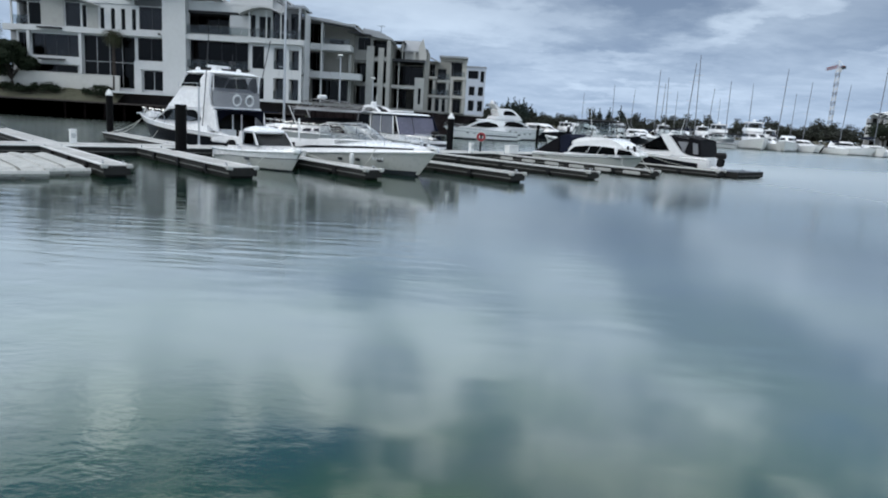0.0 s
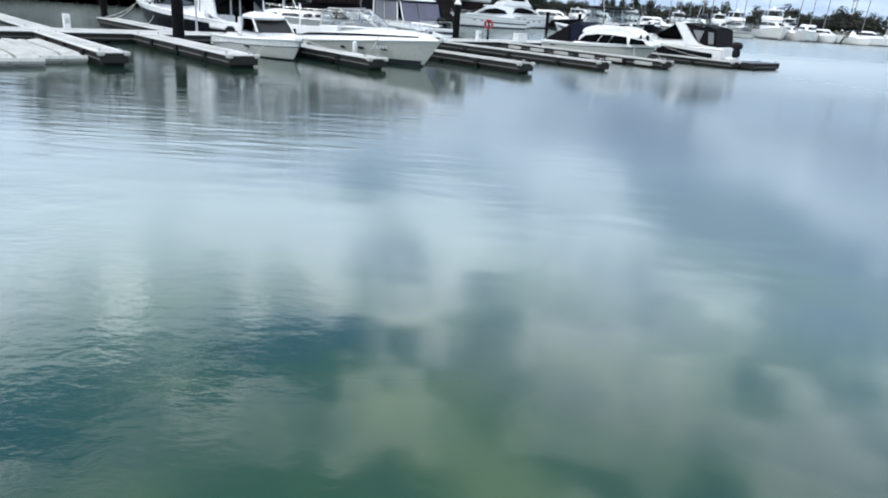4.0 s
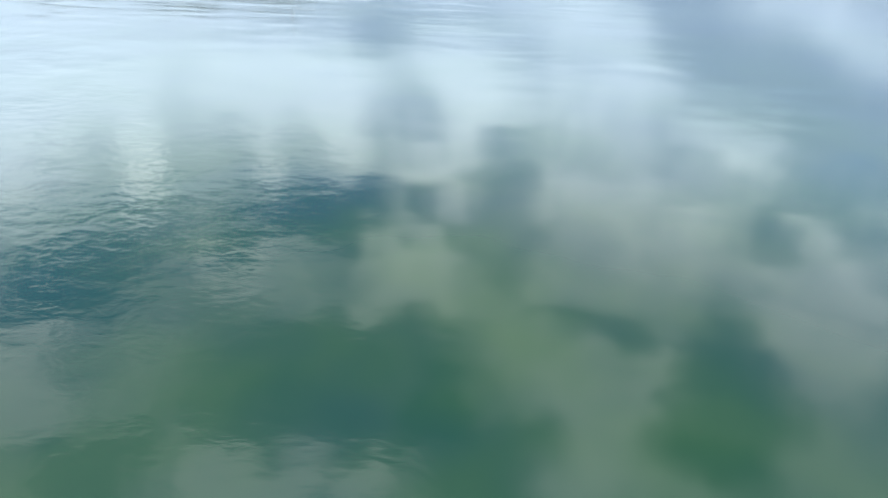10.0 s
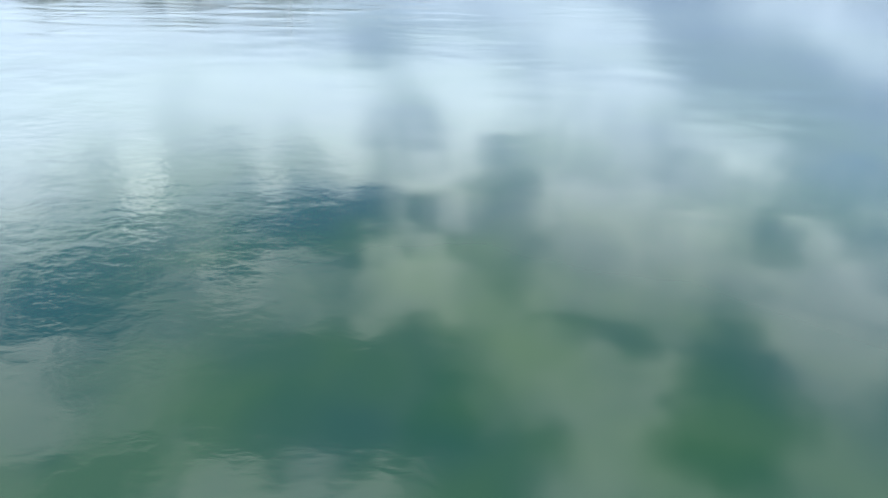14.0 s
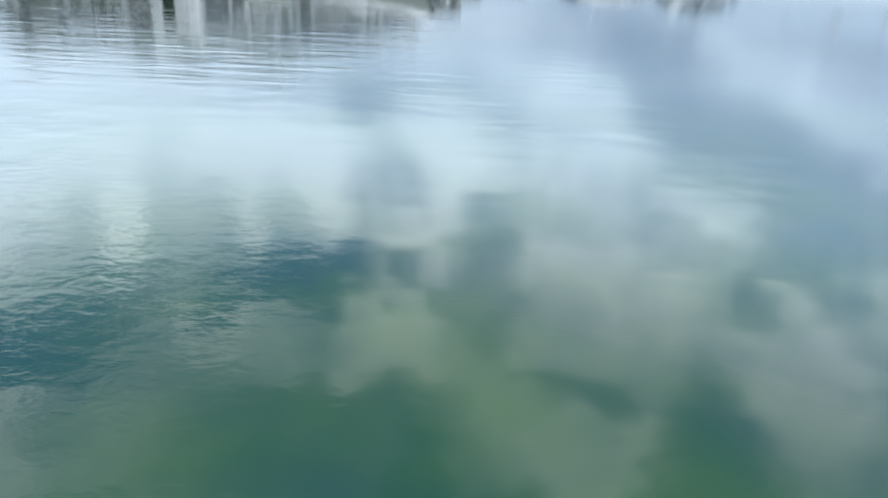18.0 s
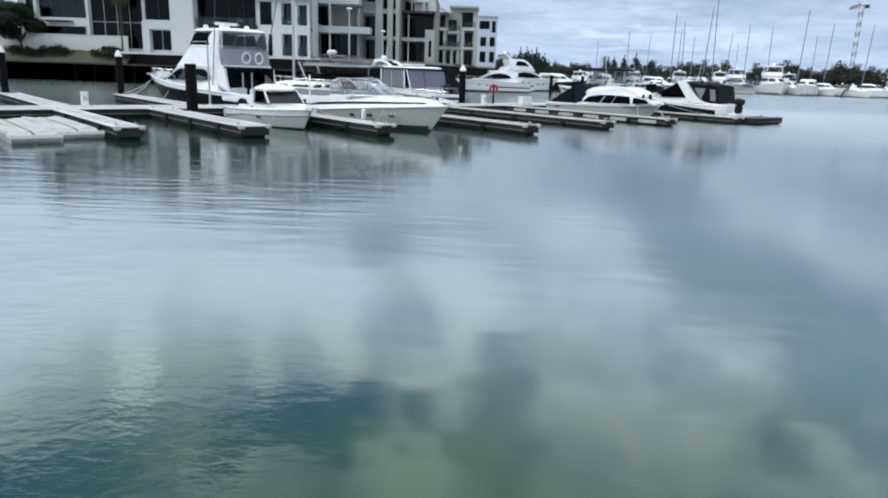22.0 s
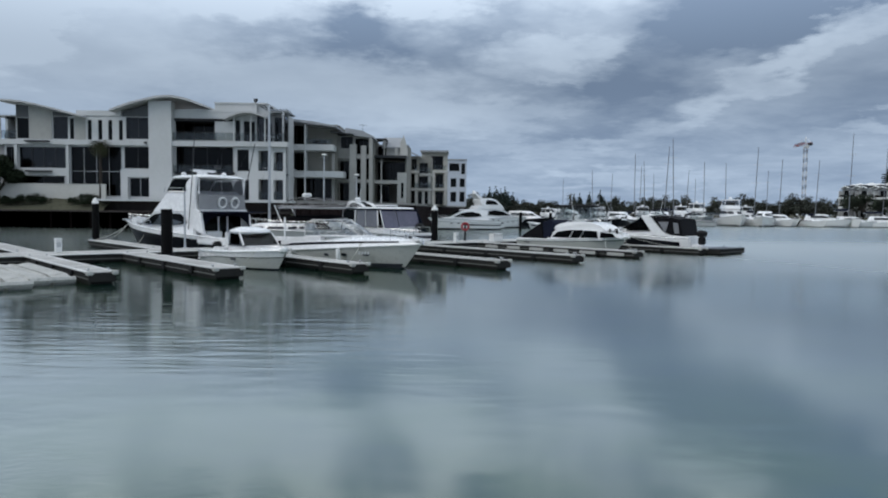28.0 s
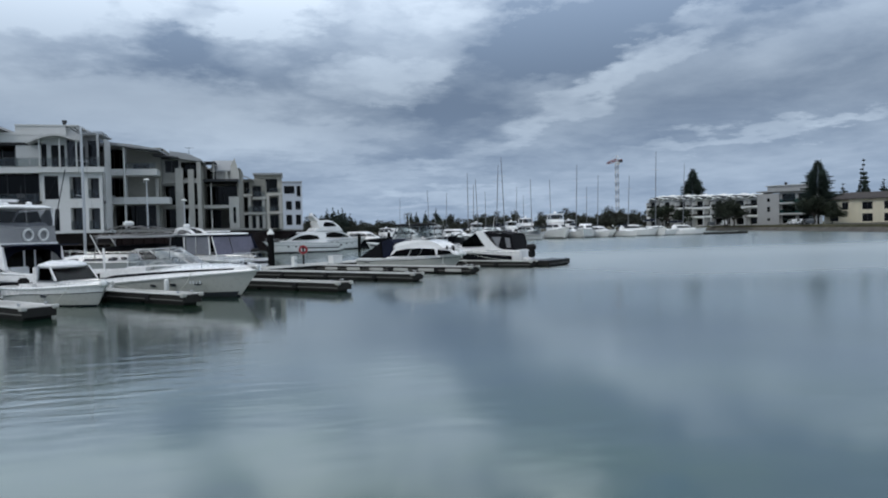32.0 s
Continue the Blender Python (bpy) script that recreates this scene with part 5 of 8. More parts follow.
    part("radar_dome", lathe([(0.18, 3.1), (0.22, 3.18), (0.2, 3.28), (0.08, 3.34)], 14, pose(0.25, 0.82, 0)), GEL, ob, "", True)
    part("helm_seat", rbox(-0.3, 0.2, 0.4, 0.9, 2.7, 2.98, 0.06), STRIPE, ob)
    for y, t in ((1.0, 1.2), (-0.9, 0.9)):
        part("aerial", tubes([(-0.2, y, 2.6), (-0.35, y, 2.7 + t)], r=0.012, seg=5), PLASTIC, ob)
    part("cockpit_table", rbox(-2.6, -1.6, -0.5, 0.5, 1.15, 1.22, 0.02), GEL, ob)
    part("tender_motor", lathe([(0.1, 0.88), (0.14, 1.1), (0.28, 1.2), (0.3, 1.42), (0.16, 1.55)], 12, pose(-4.4, -1.2, 0)), RUBBER, ob, "black tender motor on the stern rail", True)
    for y in (-1.5, -0.6, 0.3, 1.2):
        part("stern_stanchion", tubes([(-5.15, y, 0.86), (-5.15, y, 1.3)], r=0.014, seg=5), STEEL, ob)
    part("stern_rail", tubes([(-5.15, -1.5, 1.3), (-5.15, 1.2, 1.3)], r=0.016), STEEL, ob)
    part("swim_platform", rbox(-6.0, -5.35, -1.5, 1.5, 0.18, 0.27, 0.04), GEL, ob)
    return ob


def canvas_cuddy(m, label):
    """Cabin cruiser with a low white two-step cabin and a black canvas back."""
    ob = thing("cabin_cruiser", label, "motor boat", m @ Matrix.Translation((0.3, 0, 0)))
    h = Hull(7.9, 2.6, 1.02, 0.66, 1.0, 2.4)
    h.shell(ob, GEL_CREAM, label="pale grey hull")
    h.deck(ob, GEL)
    h.band(ob, "topside", GEL, 0.0, 1.0, 0.82, 1.0, 0.01)
    h.rail(ob, GEL, 0.04)
    h.rail(ob, STRIPE, 0.02, 0.0, 0.8)
    h.bow_rail(ob, 0.72, 0.42, 0.12, 4)
    wide = lambda x, z: (1.14 - 0.2 * max(z - 0.7, 0.0)) * (1 - 0.32 * max(0.0, (x - 1.2) / 2.2) ** 2)
    part("cabin", lofted([(-1.6, 0.62), (2.75, 0.78), (2.5, 1.36), (1.45, 1.42), (-0.75, 1.4), (-1.15, 1.05)], wide, 0.05), GEL, ob, "white cabin side")
    roof = smooth_line([(-1.25, 1.36), (-0.95, 1.54), (-0.45, 1.74), (0.3, 1.85), (1.3, 1.87), (2.0, 1.78), (2.5, 1.6), (2.85, 1.34)], 4)
    part("cabin_top", lofted(roof, lambda x, z: (1.02 - 0.3 * max(z - 1.3, 0.0)) * (1 - 0.3 * max(0.0, (x - 1.2) / 1.8) ** 2), 0.04), GEL, ob, "white low domed cabin top")
    side_panel(ob, "cabin_window", BOAT_TINT, [(-1.05, 0.86), (-0.6, 1.22), (0.3, 1.34), (1.38, 1.36), (1.12, 0.87)], wide, "long smoked cabin window")
    side_panel(ob, "cabin_window", BOAT_TINT, [(1.2, 0.88), (1.46, 1.35), (2.3, 1.33), (2.42, 0.92)], wide, "smoked cabin window")
    part("fore_cabin", lofted([(1.9, 0.76), (3.75, 0.92), (3.45, 1.18), (2.5, 1.36), (1.9, 1.36)], lambda x, z: (1.06 - 0.2 * max(z - 0.7, 0)) * (1 - 0.42 * max(0.0, (x - 1.9) / 1.85) ** 2), 0.05), GEL, ob, "white forward cabin")
    side_panel(ob, "fore_window", BOAT_TINT, [(2.55, 0.93), (2.55, 1.28), (3.3, 1.2), (3.5, 0.98)], lambda x, z: (1.06 - 0.2 * max(z - 0.7, 0)) * (1 - 0.42 * max(0.0, (x - 1.9) / 1.85) ** 2), "small smoked window")
    part("roof_hatch", rbox(0.9, 1.3, -0.2, 0.2, 1.86, 1.95, 0.03), BOAT_TINT, ob)
    for s in (1, -1):
        part("roof_rail", tubes([(-0.3, s * 0.72, 1.72), (-0.1, s * 0.72, 1.88), (1.2, s * 0.68, 2.06), (1.45, s * 0.68, 1.92)], r=0.016), STEEL, ob)
        part("window_bar", tubes([(0.62, s * wide(0.6, 1.3), 1.32), (0.35, s * (wide(0.5, 0.85) + 0.02), 0.84)], r=0.02), GEL, ob)
        part("coaming", rbox(-3.8, -1.4, s * 1.14 - 0.09, s * 1.16 + 0.09, 0.55, 0.74, 0.04), GEL, ob)
    part("canvas_back", lofted([(-1.85, 1.78), (-1.75, 0.72), (-3.8, 0.7), (-3.7, 0.8)], lambda x, z: 1.12, 0.03, 1), BLACK_CANVAS, ob, "black canvas cockpit cover")
    part("canvas_roof", lofted([(-1.82, 1.78), (-1.15, 1.98), (-0.85, 1.75), (-1.1, 0.74), (-1.72, 0.74)], lambda x, z: 1.1, 0.04, 1), BLUE_CANVAS, ob, "dark canvas panel")
    for x, y in ((2.95, -0.5), (2.95, 0.1), (3.35, -0.35)):
        part("seat_rest", rbox(x - 0.05, x + 0.05, y - 0.07, y + 0.07, 1.1, 1.5, 0.03), RUBBER, ob, "black upright seat rest")
    part("bow_bag", lathe([(0.04, 1.15), (0.14, 1.2), (0.14, 1.4), (0.05, 1.46)], 10, pose(3.4, -0.1, -0.1)), PLASTIC, ob, "", True)
    part("aerial", tubes([(-0.6, 0.7, 1.6), (-0.9, 0.7, 3.2)], r=0.012, seg=5), PLASTIC, ob)
    part("registration_bar", boxes((-3.1, -2.7, -1.335, -1.32, 0.44, 0.5)), STRIPE, ob)
    part("swim_platform", rbox(-4.4, -3.95, -1.1, 1.1, 0.16, 0.24, 0.03), GEL, ob)
    part("bow_line", tubes([(2.9, -0.82, 0.9), (3.0, -1.05, 0.5), (3.4, -1.3, 0.2)], r=0.018, seg=5), ROPE, ob)
    return ob


def sports_cruiser(m, label):
    """Low white cruiser with a black hull wedge, swept arch and black canopy."""
    ob = thing("sports_cruiser", label, "motor boat", m)
    h = Hull(8.9, 2.8, 1.3, 0.92, 1.2, 2.2)
    h.shell(ob, GEL)
    h.deck(ob, GEL, 0.4)
    h.rail(ob, STEEL, 0.03)
    h.bow_rail(ob, 0.62, 0.34)
    for side in (1, -1):
        bm = bmesh.new()
        rows = []
        for i in range(25):
            u = 0.06 + 0.91 * i / 24
            lo, hi = 0.16, 0.72 + 0.26 * min(1.0, (i / 24) / 0.6)
            rows.append([bm.verts.new(h.at(u, v, side, 0.014)) for v in (lo, (lo + hi) / 2, hi)])
        for a, b in zip(rows, rows[1:]):
            for i in range(2):
                bm.faces.new((a[i], a[i + 1], b[i + 1], b[i]))
        part("hull_wedge", bm, DARK_HULL, ob, "glossy black wedge on the hull side", True)
    trunk = lambda x, z: (1.15 - 0.35 * max(z - 0.9, 0)) * (1 - 0.5 * max(0.0, (x - 0.4) / 2.6) ** 2)
    part("foredeck_trunk", lofted([(-2.2, 0.85), (3.1, 1.1), (2.2, 1.3), (0.6, 1.42), (-2.2, 1.3)], trunk, 0.06), GEL, ob, "white foredeck")
    for s in (1, -1):
        part("coaming", side_extrude([(-4.45, 0.62), (-4.5, 1.0), (-3.4, 1.08), (-2.4, 1.3), (-0.4, 1.2), (0.3, 1.08), (-2.0, 0.9)], s * 1.16 - 0.1, s * 1.16 + 0.1), GEL, ob, "white cockpit side")
        part("coaming_script", boxes((-2.9, -2.1, s * 1.265 - 0.006, s * 1.265 + 0.006, 1.0, 1.06)), GEL_GREY, ob)
        part("arch", side_extrude(smooth_line([(-1.5, 2.3), (-1.9, 2.22), (-2.35, 1.75), (-2.85, 1.25), (-3.4, 1.05)], 4) + smooth_line([(-2.4, 1.02), (-2.05, 1.25), (-1.75, 1.65), (-1.45, 2.05), (-1.25, 2.28)], 4), s * 1.22 - 0.08, s * 1.22 + 0.08), GEL, ob, "white swept arch")
        part("side_screen", side_extrude([(-0.1, 1.28), (-0.5, 1.66), (-1.25, 2.22), (-1.5, 2.1), (-2.0, 1.34)], s * 1.14 - 0.01, s * 1.14 + 0.01), BOAT_TINT, ob, "smoked side screen")
        part("side_curtain", side_extrude([(-1.95, 2.24), (-3.85, 2.07), (-4.05, 1.06), (-3.2, 1.1), (-2.7, 1.42)], s * 1.2 - 0.012, s * 1.2 + 0.012), BLACK_CANVAS, ob, "black canvas side curtain")
        part("curtain_window", side_extrude([(-2.45, 1.92), (-3.15, 1.92), (-2.92, 1.2)], s * 1.218 - 0.004, s * 1.218 + 0.004), GREY_VINYL, ob, "grey three-cornered vinyl window")
        part("curtain_window", side_extrude([(-3.42, 1.88), (-3.75, 1.85), (-3.86, 1.2), (-3.54, 1.2)], s * 1.218 - 0.004, s * 1.218 + 0.004), GREY_VINYL, ob, "grey vinyl window")
    part("windscreen", sheet_mesh([[(0.35, y, 1.3) for y in (-1.0, 0, 1.0)], [(-1.15, y, 2.2) for y in (-0.95, 0, 0.95)]], 0.02), BOAT_TINT, ob, "smoked windscreen")
    part("arch_beam", rbox(-1.95, -1.25, -1.22, 1.22, 2.2, 2.32, 0.05), GEL, ob)
    part("canopy", sheet_mesh([[(x, y, z + 0.08 * (1 - (y / 1.22) ** 2)) for y in (-1.22, -0.7, 0, 0.7, 1.22)] for x, z in ((-1.85, 2.26), (-2.7, 2.24), (-3.3, 2.18), (-3.87, 2.06))], 0.03), BLACK_CANVAS, ob, "black canvas canopy")
    part("aft_curtain", side_extrude([(-3.83, 2.07), (-3.87, 2.07), (-4.08, 1.02), (-4.04, 1.02)], -1.2, 1.2), BLACK_CANVAS, ob)
    part("swim_platform", rbox(-5.3, -4.4, -1.2, 1.2, 0.28, 0.38, 0.04), GEL, ob)
    part("transom_wall", rbox(-4.55, -4.35, -1.2, 1.2, 0.4, 0.98, 0.05), GEL, ob)
    for y in (0.55, 0.95):
        part("tender_motor", rbox(-5.25, -4.97, y - 0.13, y + 0.13, 0.55, 1.05, 0.07), RUBBER, ob, "black leg of the tender motor")
    part("tender_motor_cover", lathe([(0.12, 1.0), (0.3, 1.08), (0.33, 1.28), (0.2, 1.42)], 12, pose(-5.1, 0.75, 0)), RUBBER, ob, "black tender motor cover", True)
    part("motor_bracket", rbox(-5.2, -4.6, 0.45, 1.05, 0.4, 0.55, 0.03), GEL, ob)
    part("cockpit_seat", rbox(-4.2, -3.6, -1.0, 1.0, 0.7, 1.05, 0.08), PLASTIC, ob)
    part("aerial", tubes([(-1.6, -0.8, 2.3), (-1.8, -0.8, 3.3)], r=0.012, seg=5), PLASTIC, ob)
    return ob


def sleek_cruiser(m, label, L=11.0, fly=False):
    """Modern motor yacht with a rounded coupe cabin, bow away from the walkway."""
    ob = thing("motor_yacht", label, "motor boat", m, "far motor yachts")
    k = L / 11.0
    h = Hull(L, 3.7 * k, 1.7 * k, 1.3 * k, 1.7 * k, 2.1, flare=1.3)
    h.shell(ob, GEL, n=20)
    h.deck(ob, GEL, n=14)
    h.rail(ob, GEL_GREY, 0.05)
    h.band(ob, "boot_stripe", STRIPE, 0.0, 0.97, 0.06, 0.13, 0.012, n=14)
    h.band(ob, "hull_swoosh", STRIPE, 0.0, 0.55, 0.42, 0.56, 0.014, n=12, label="dark swoosh along the hull")
    h.band(ob, "knuckle_line", GEL_GREY, 0.0, 0.97, 0.68, 0.74, 0.012, n=14)
    h.portholes(ob, (0.62, 0.72), 0.6, (0.4 * k, 0.14 * k))
    wide = lambda x, z: (1.5 * k - 0.22 * max(z - 1.3 * k, 0.0)) * (1 - 0.5 * max(0.0, (x - 0.6 * k) / (3.2 * k)) ** 2)
    S = lambda pts: [(x * k, z * k) for x, z in pts]
    top = smooth_line(S([(3.6, 1.45), (2.4, 1.85), (1.3, 2.4), (0.2, 2.85), (-1.0, 3.05), (-2.4, 3.0), (-3.4, 2.75), (-3.7, 2.5)]), 4)
    part("coupe_cabin", lofted(top + S([(-3.2, 2.0), (-3.9, 1.3), (3.2, 1.3)]), wide, 0.05), GEL, ob, "white rounded coupe cabin")
    side_panel(ob, "side_window", BOAT_TINT, arc(S([(2.0, 1.85), (0.6, 2.45), (-0.8, 2.66), (-2.2, 2.4), (-2.5, 1.95), (-0.4, 1.82)]), 5), wide, "dark arched side window")
    part("windscreen", sheet_mesh([[(x * k, y * k, z * k + 0.03) for y in (-0.9, 0, 0.9)] for x, z in ((2.45, 1.86), (1.35, 2.42), (0.5, 2.78))], 0.02), BOAT_TINT, ob)
    part("cockpit_sole", boxes((-5.2 * k, -3.6 * k, -1.5 * k, 1.5 * k, 0.6 * k, 0.66 * k)), GEL_GREY, ob)
    part("swim_platform", rbox(-6.2 * k, -5.4 * k, -1.6 * k, 1.6 * k, 0.3 * k, 0.42 * k, 0.04), GEL, ob)
    for y in (-1.0, 1.0):
        fender(ob, Vector((-5.45 * k, y * k, 0.45 * k)), 0.16, 0.9, RUBBER)
    if fly:
        wf = lambda x, z: 1.35 * k - 0.2 * max(z - 3.0 * k, 0.0)
        part("flybridge", lofted(S([(0.9, 2.75), (0.4, 3.35), (-3.4, 3.3), (-3.9, 2.8)]), wf, 0.06), GEL, ob, "white flybridge")
        roof = smooth_line(S([(0.5, 3.3), (-0.2, 3.9), (-0.9, 4.3), (-2.0, 4.4), (-3.0, 4.3), (-3.3, 4.05)]), 4)
        part("bridge_house", lofted(roof + S([(-2.9, 3.3)]), wf, 0.05), GEL, ob, "white raked bridge house")
        side_panel(ob, "bridge_window", BOAT_TINT, arc(S([(-0.1, 3.45), (-0.8, 4.05), (-2.1, 4.15), (-2.4, 3.45)]), 4), wf, "dark bridge window")
        part("radar_arch", side_extrude(S([(-2.6, 4.3), (-3.2, 4.3), (-3.9, 5.0), (-3.5, 5.0)]), -0.9 * k, 0.9 * k), GEL, ob)
        part("radar_dome", lathe([(0.3 * k, 5.0 * k), (0.34 * k, 5.2 * k), (0.2 * k, 5.45 * k)], 12, pose(-3.6 * k, 0, 0)), GEL, ob, "white radar dome", True)
        part("aft_canopy", rbox(-5.4 * k, -3.5 * k, -1.4 * k, 1.4 * k, 2.6 * k, 2.75 * k, 0.04), GEL, ob)
        for i in range(4):
            part("bridge_curtain", rbox((-5.3 + i * 0.5) * k, (-5.0 + i * 0.5) * k, -1.42 * k, -1.36 * k, 1.7 * k, 2.6 * k, 0.02, 1), BLACK_CANVAS, ob)
    part("aerial", tubes([(-2.2 * k, 0.8 * k, 3.0 * k), (-2.6 * k, 0.8 * k, 5.0 * k)], r=0.02, seg=5), PLASTIC, ob)
    h.bow_rail(ob, 0.55, 0.5 * k, 0.12, 5)
    return ob


def canopy_boat(m, label):
    """Open motor boat under a flat dark canopy on a tube frame."""
    ob = thing("canopy_boat", label, "motor boat", m)
    h = Hull(8.6, 2.9, 1.5, 1.0, 1.0)
    h.shell(ob, GEL_GREY)
    h.deck(ob, GEL, 0.4)
    h.rail(ob, GEL, 0.04)
    h.band(ob, "sheer_stripe", STRIPE, 0.0, 0.95, 0.8, 0.9)
    part("cockpit_sole", boxes((-4.1, 0.0, -1.25, 1.25, 0.5, 0.55)), GEL_GREY, ob)
    c = Shell([(1.1, -0.2, 2.8, 1.1, 2.8), (1.6, -0.2, 2.0, 1.0, 2.8)])
    c.skin(ob, "cabin", GEL)
    e = Shell([(1.3, -3.9, 1.2, 1.25, 4.0), (2.9, -3.7, 0.4, 1.2, 4.0)])
    for sd in (1, -1):
        for t0, t1 in ((3, 44), (48, 88), (92, 132), (137, 177)):
            e.strip(ob, "clear_curtain", CLEAR, sd * t0, sd * t1, 1.35, 2.88, 0.0, label="pale vinyl clear")
        for th in (46, 90, 134.5):
            part("canopy_tube", tubes([e.at(radians(sd * th), 1.0, 0.02), e.at(radians(sd * th), 2.95, 0.02)], r=0.025), STEEL, ob)
    slab_roof(ob, "canopy", -4.1, 0.8, 1.35, 2.9, 0.1, BLACK_CANVAS, "flat dark canvas canopy", 4.5, 0.08)
    for s in (1, -1):
        part("davit", tubes([(-4.1, s * 1.2, 0.9), (-4.8, s * 1.2, 2.4), (-4.3, s * 1.2, 3.6)], r=0.04), ALLOY, ob)
    return ob


def far_cruiser(m, label, L=12.0, fly=True, hullm=None, tower=False):
    """Motor yacht seen far off: hull, house, windows, bridge."""
    ob = thing("motor_yacht", label, "motor boat", m, "far motor yachts")
    k = L / 12.0
    h = Hull(L, 4.0 * k, 2.0 * k, 1.25 * k, 1.4 * k)
    h.shell(ob, hullm or GEL, n=16)
    h.deck(ob, GEL, n=12)
    h.rail(ob, GEL_GREY, 0.05)
    h.band(ob, "boot_stripe", STRIPE, 0.0, 0.96, 0.1, 0.18, 0.012, n=12)
    c = Shell([(1.3 * k, -4.0 * k, 3.6 * k, 1.55 * k, 3.2), (2.0 * k, -4.0 * k, 2.6 * k, 1.5 * k, 3.2), (2.8 * k, -3.6 * k, 0.9 * k, 1.35 * k, 3.2), (3.0 * k, -3.5 * k, 0.3 * k, 1.2 * k, 3.2)])
    c.skin(ob, "cabin", GEL, 32)
    for sd in (1, -1):
        c.strip(ob, "cabin_window", TINT, sd * 4, sd * 46, 2.1 * k, 2.6 * k)
        c.strip(ob, "cabin_window", TINT, sd * 52, sd * 112, 2.1 * k, 2.65 * k)
    if fly:
        f = Shell([(3.0 * k, -3.9 * k, 0.9 * k, 1.5 * k, 3.2), (3.6 * k, -3.6 * k, 0.4 * k, 1.45 * k, 3.2)])
        f.skin(ob, "flybridge", GEL, 32)
        e = Shell([(3.6 * k, -2.6 * k, 0.3 * k, 1.3 * k, 3.2), (4.5 * k, -2.5 * k, -0.3 * k, 1.15 * k, 3.2)])
        for sd in (1, -1):
            e.strip(ob, "bridge_screen", CLEARS, sd * 3, sd * 60, 3.62 * k, 4.45 * k, 0.0)
            e.strip(ob, "bridge_screen", CLEARS, sd * 66, sd * 140, 3.62 * k, 4.45 * k, 0.0)
        slab_roof(ob, "hardtop", -3.0 * k, 0.3 * k, 1.4 * k, 4.48 * k, 0.14, GEL)
        pillars(ob, [((x * k, s * 1.25 * k, 3.5 * k), (x * k, s * 1.15 * k, 4.5 * k)) for s in (1, -1) for x in (-2.4, -0.3)], 0.05)
        part("radar_dome", lathe([(0.3 * k, 4.75 * k), (0.3 * k, 4.95 * k), (0.1 * k, 5.1 * k)], 12, pose(-1.4 * k, 0, 0)), GEL, ob)
    if tower:
        for s in (1, -1):
            part("tower_leg", tubes([(-2.4 * k, s * 1.2 * k, 4.6 * k), (-2.0 * k, s * 0.8 * k, 6.6 * k)], r=0.05), ALLOY, ob)
            part("tower_leg", tubes([(-0.6 * k, s * 1.2 * k, 4.6 * k), (-1.2 * k, s * 0.8 * k, 6.6 * k)], r=0.05), ALLOY, ob)
        slab_roof(ob, "tower_top", -2.4 * k, -0.8 * k, 1.0 * k, 6.6 * k, 0.12, GEL)
    h.bow_rail(ob, 0.6, 0.6 * k, 0.12, 4)
    return ob




def SC(x, y, z):
    return Matrix.Diagonal((x, y, z, 1))


# near side berths, bow out (turn -90) or bow in (turn 90)
express_cruiser(berth(9.95, -6.9, 0, -90), "off-white express cruiser with a dark stripe, moored bow out")
small_hardtop_boat(berth(5.6, -5.85, 0, -90) @ SC(0.97, 0.95, 0.93), "small white half-cabin boat with a puffy rounded hardtop")
flybridge_boat(pose(-14.35, 39.9, 0, 0, 0, 144), "tall white flybridge boat with a black hull and two life rings")
sailing_yacht(pose(-10.9, 46.5, 0, 0, 0, 165), "pale sailing yacht with a dark sail cover and a cockpit frame", 9.3, hullm=GEL_GREY)
hardtop_cruiser(berth(21.1, 7.6, 0, 90), "white hardtop cruiser closed in with vinyl curtains")
canvas_cuddy(berth(26.4, -5.7, 0, -90), "grey and white cabin cruiser with a black canvas back")
sports_cruiser(berth(30.9, -6.9, 0, 96), "white and black sports cruiser with a black canopy")
canopy_boat(pose(10.6, 62.0, 0, 0, 0, 150) @ SC(0.8, 0.9, 1.0), "grey motor boat under a dark flat canopy with clears")
# ---------------------------------------------------------------- waterfront houses


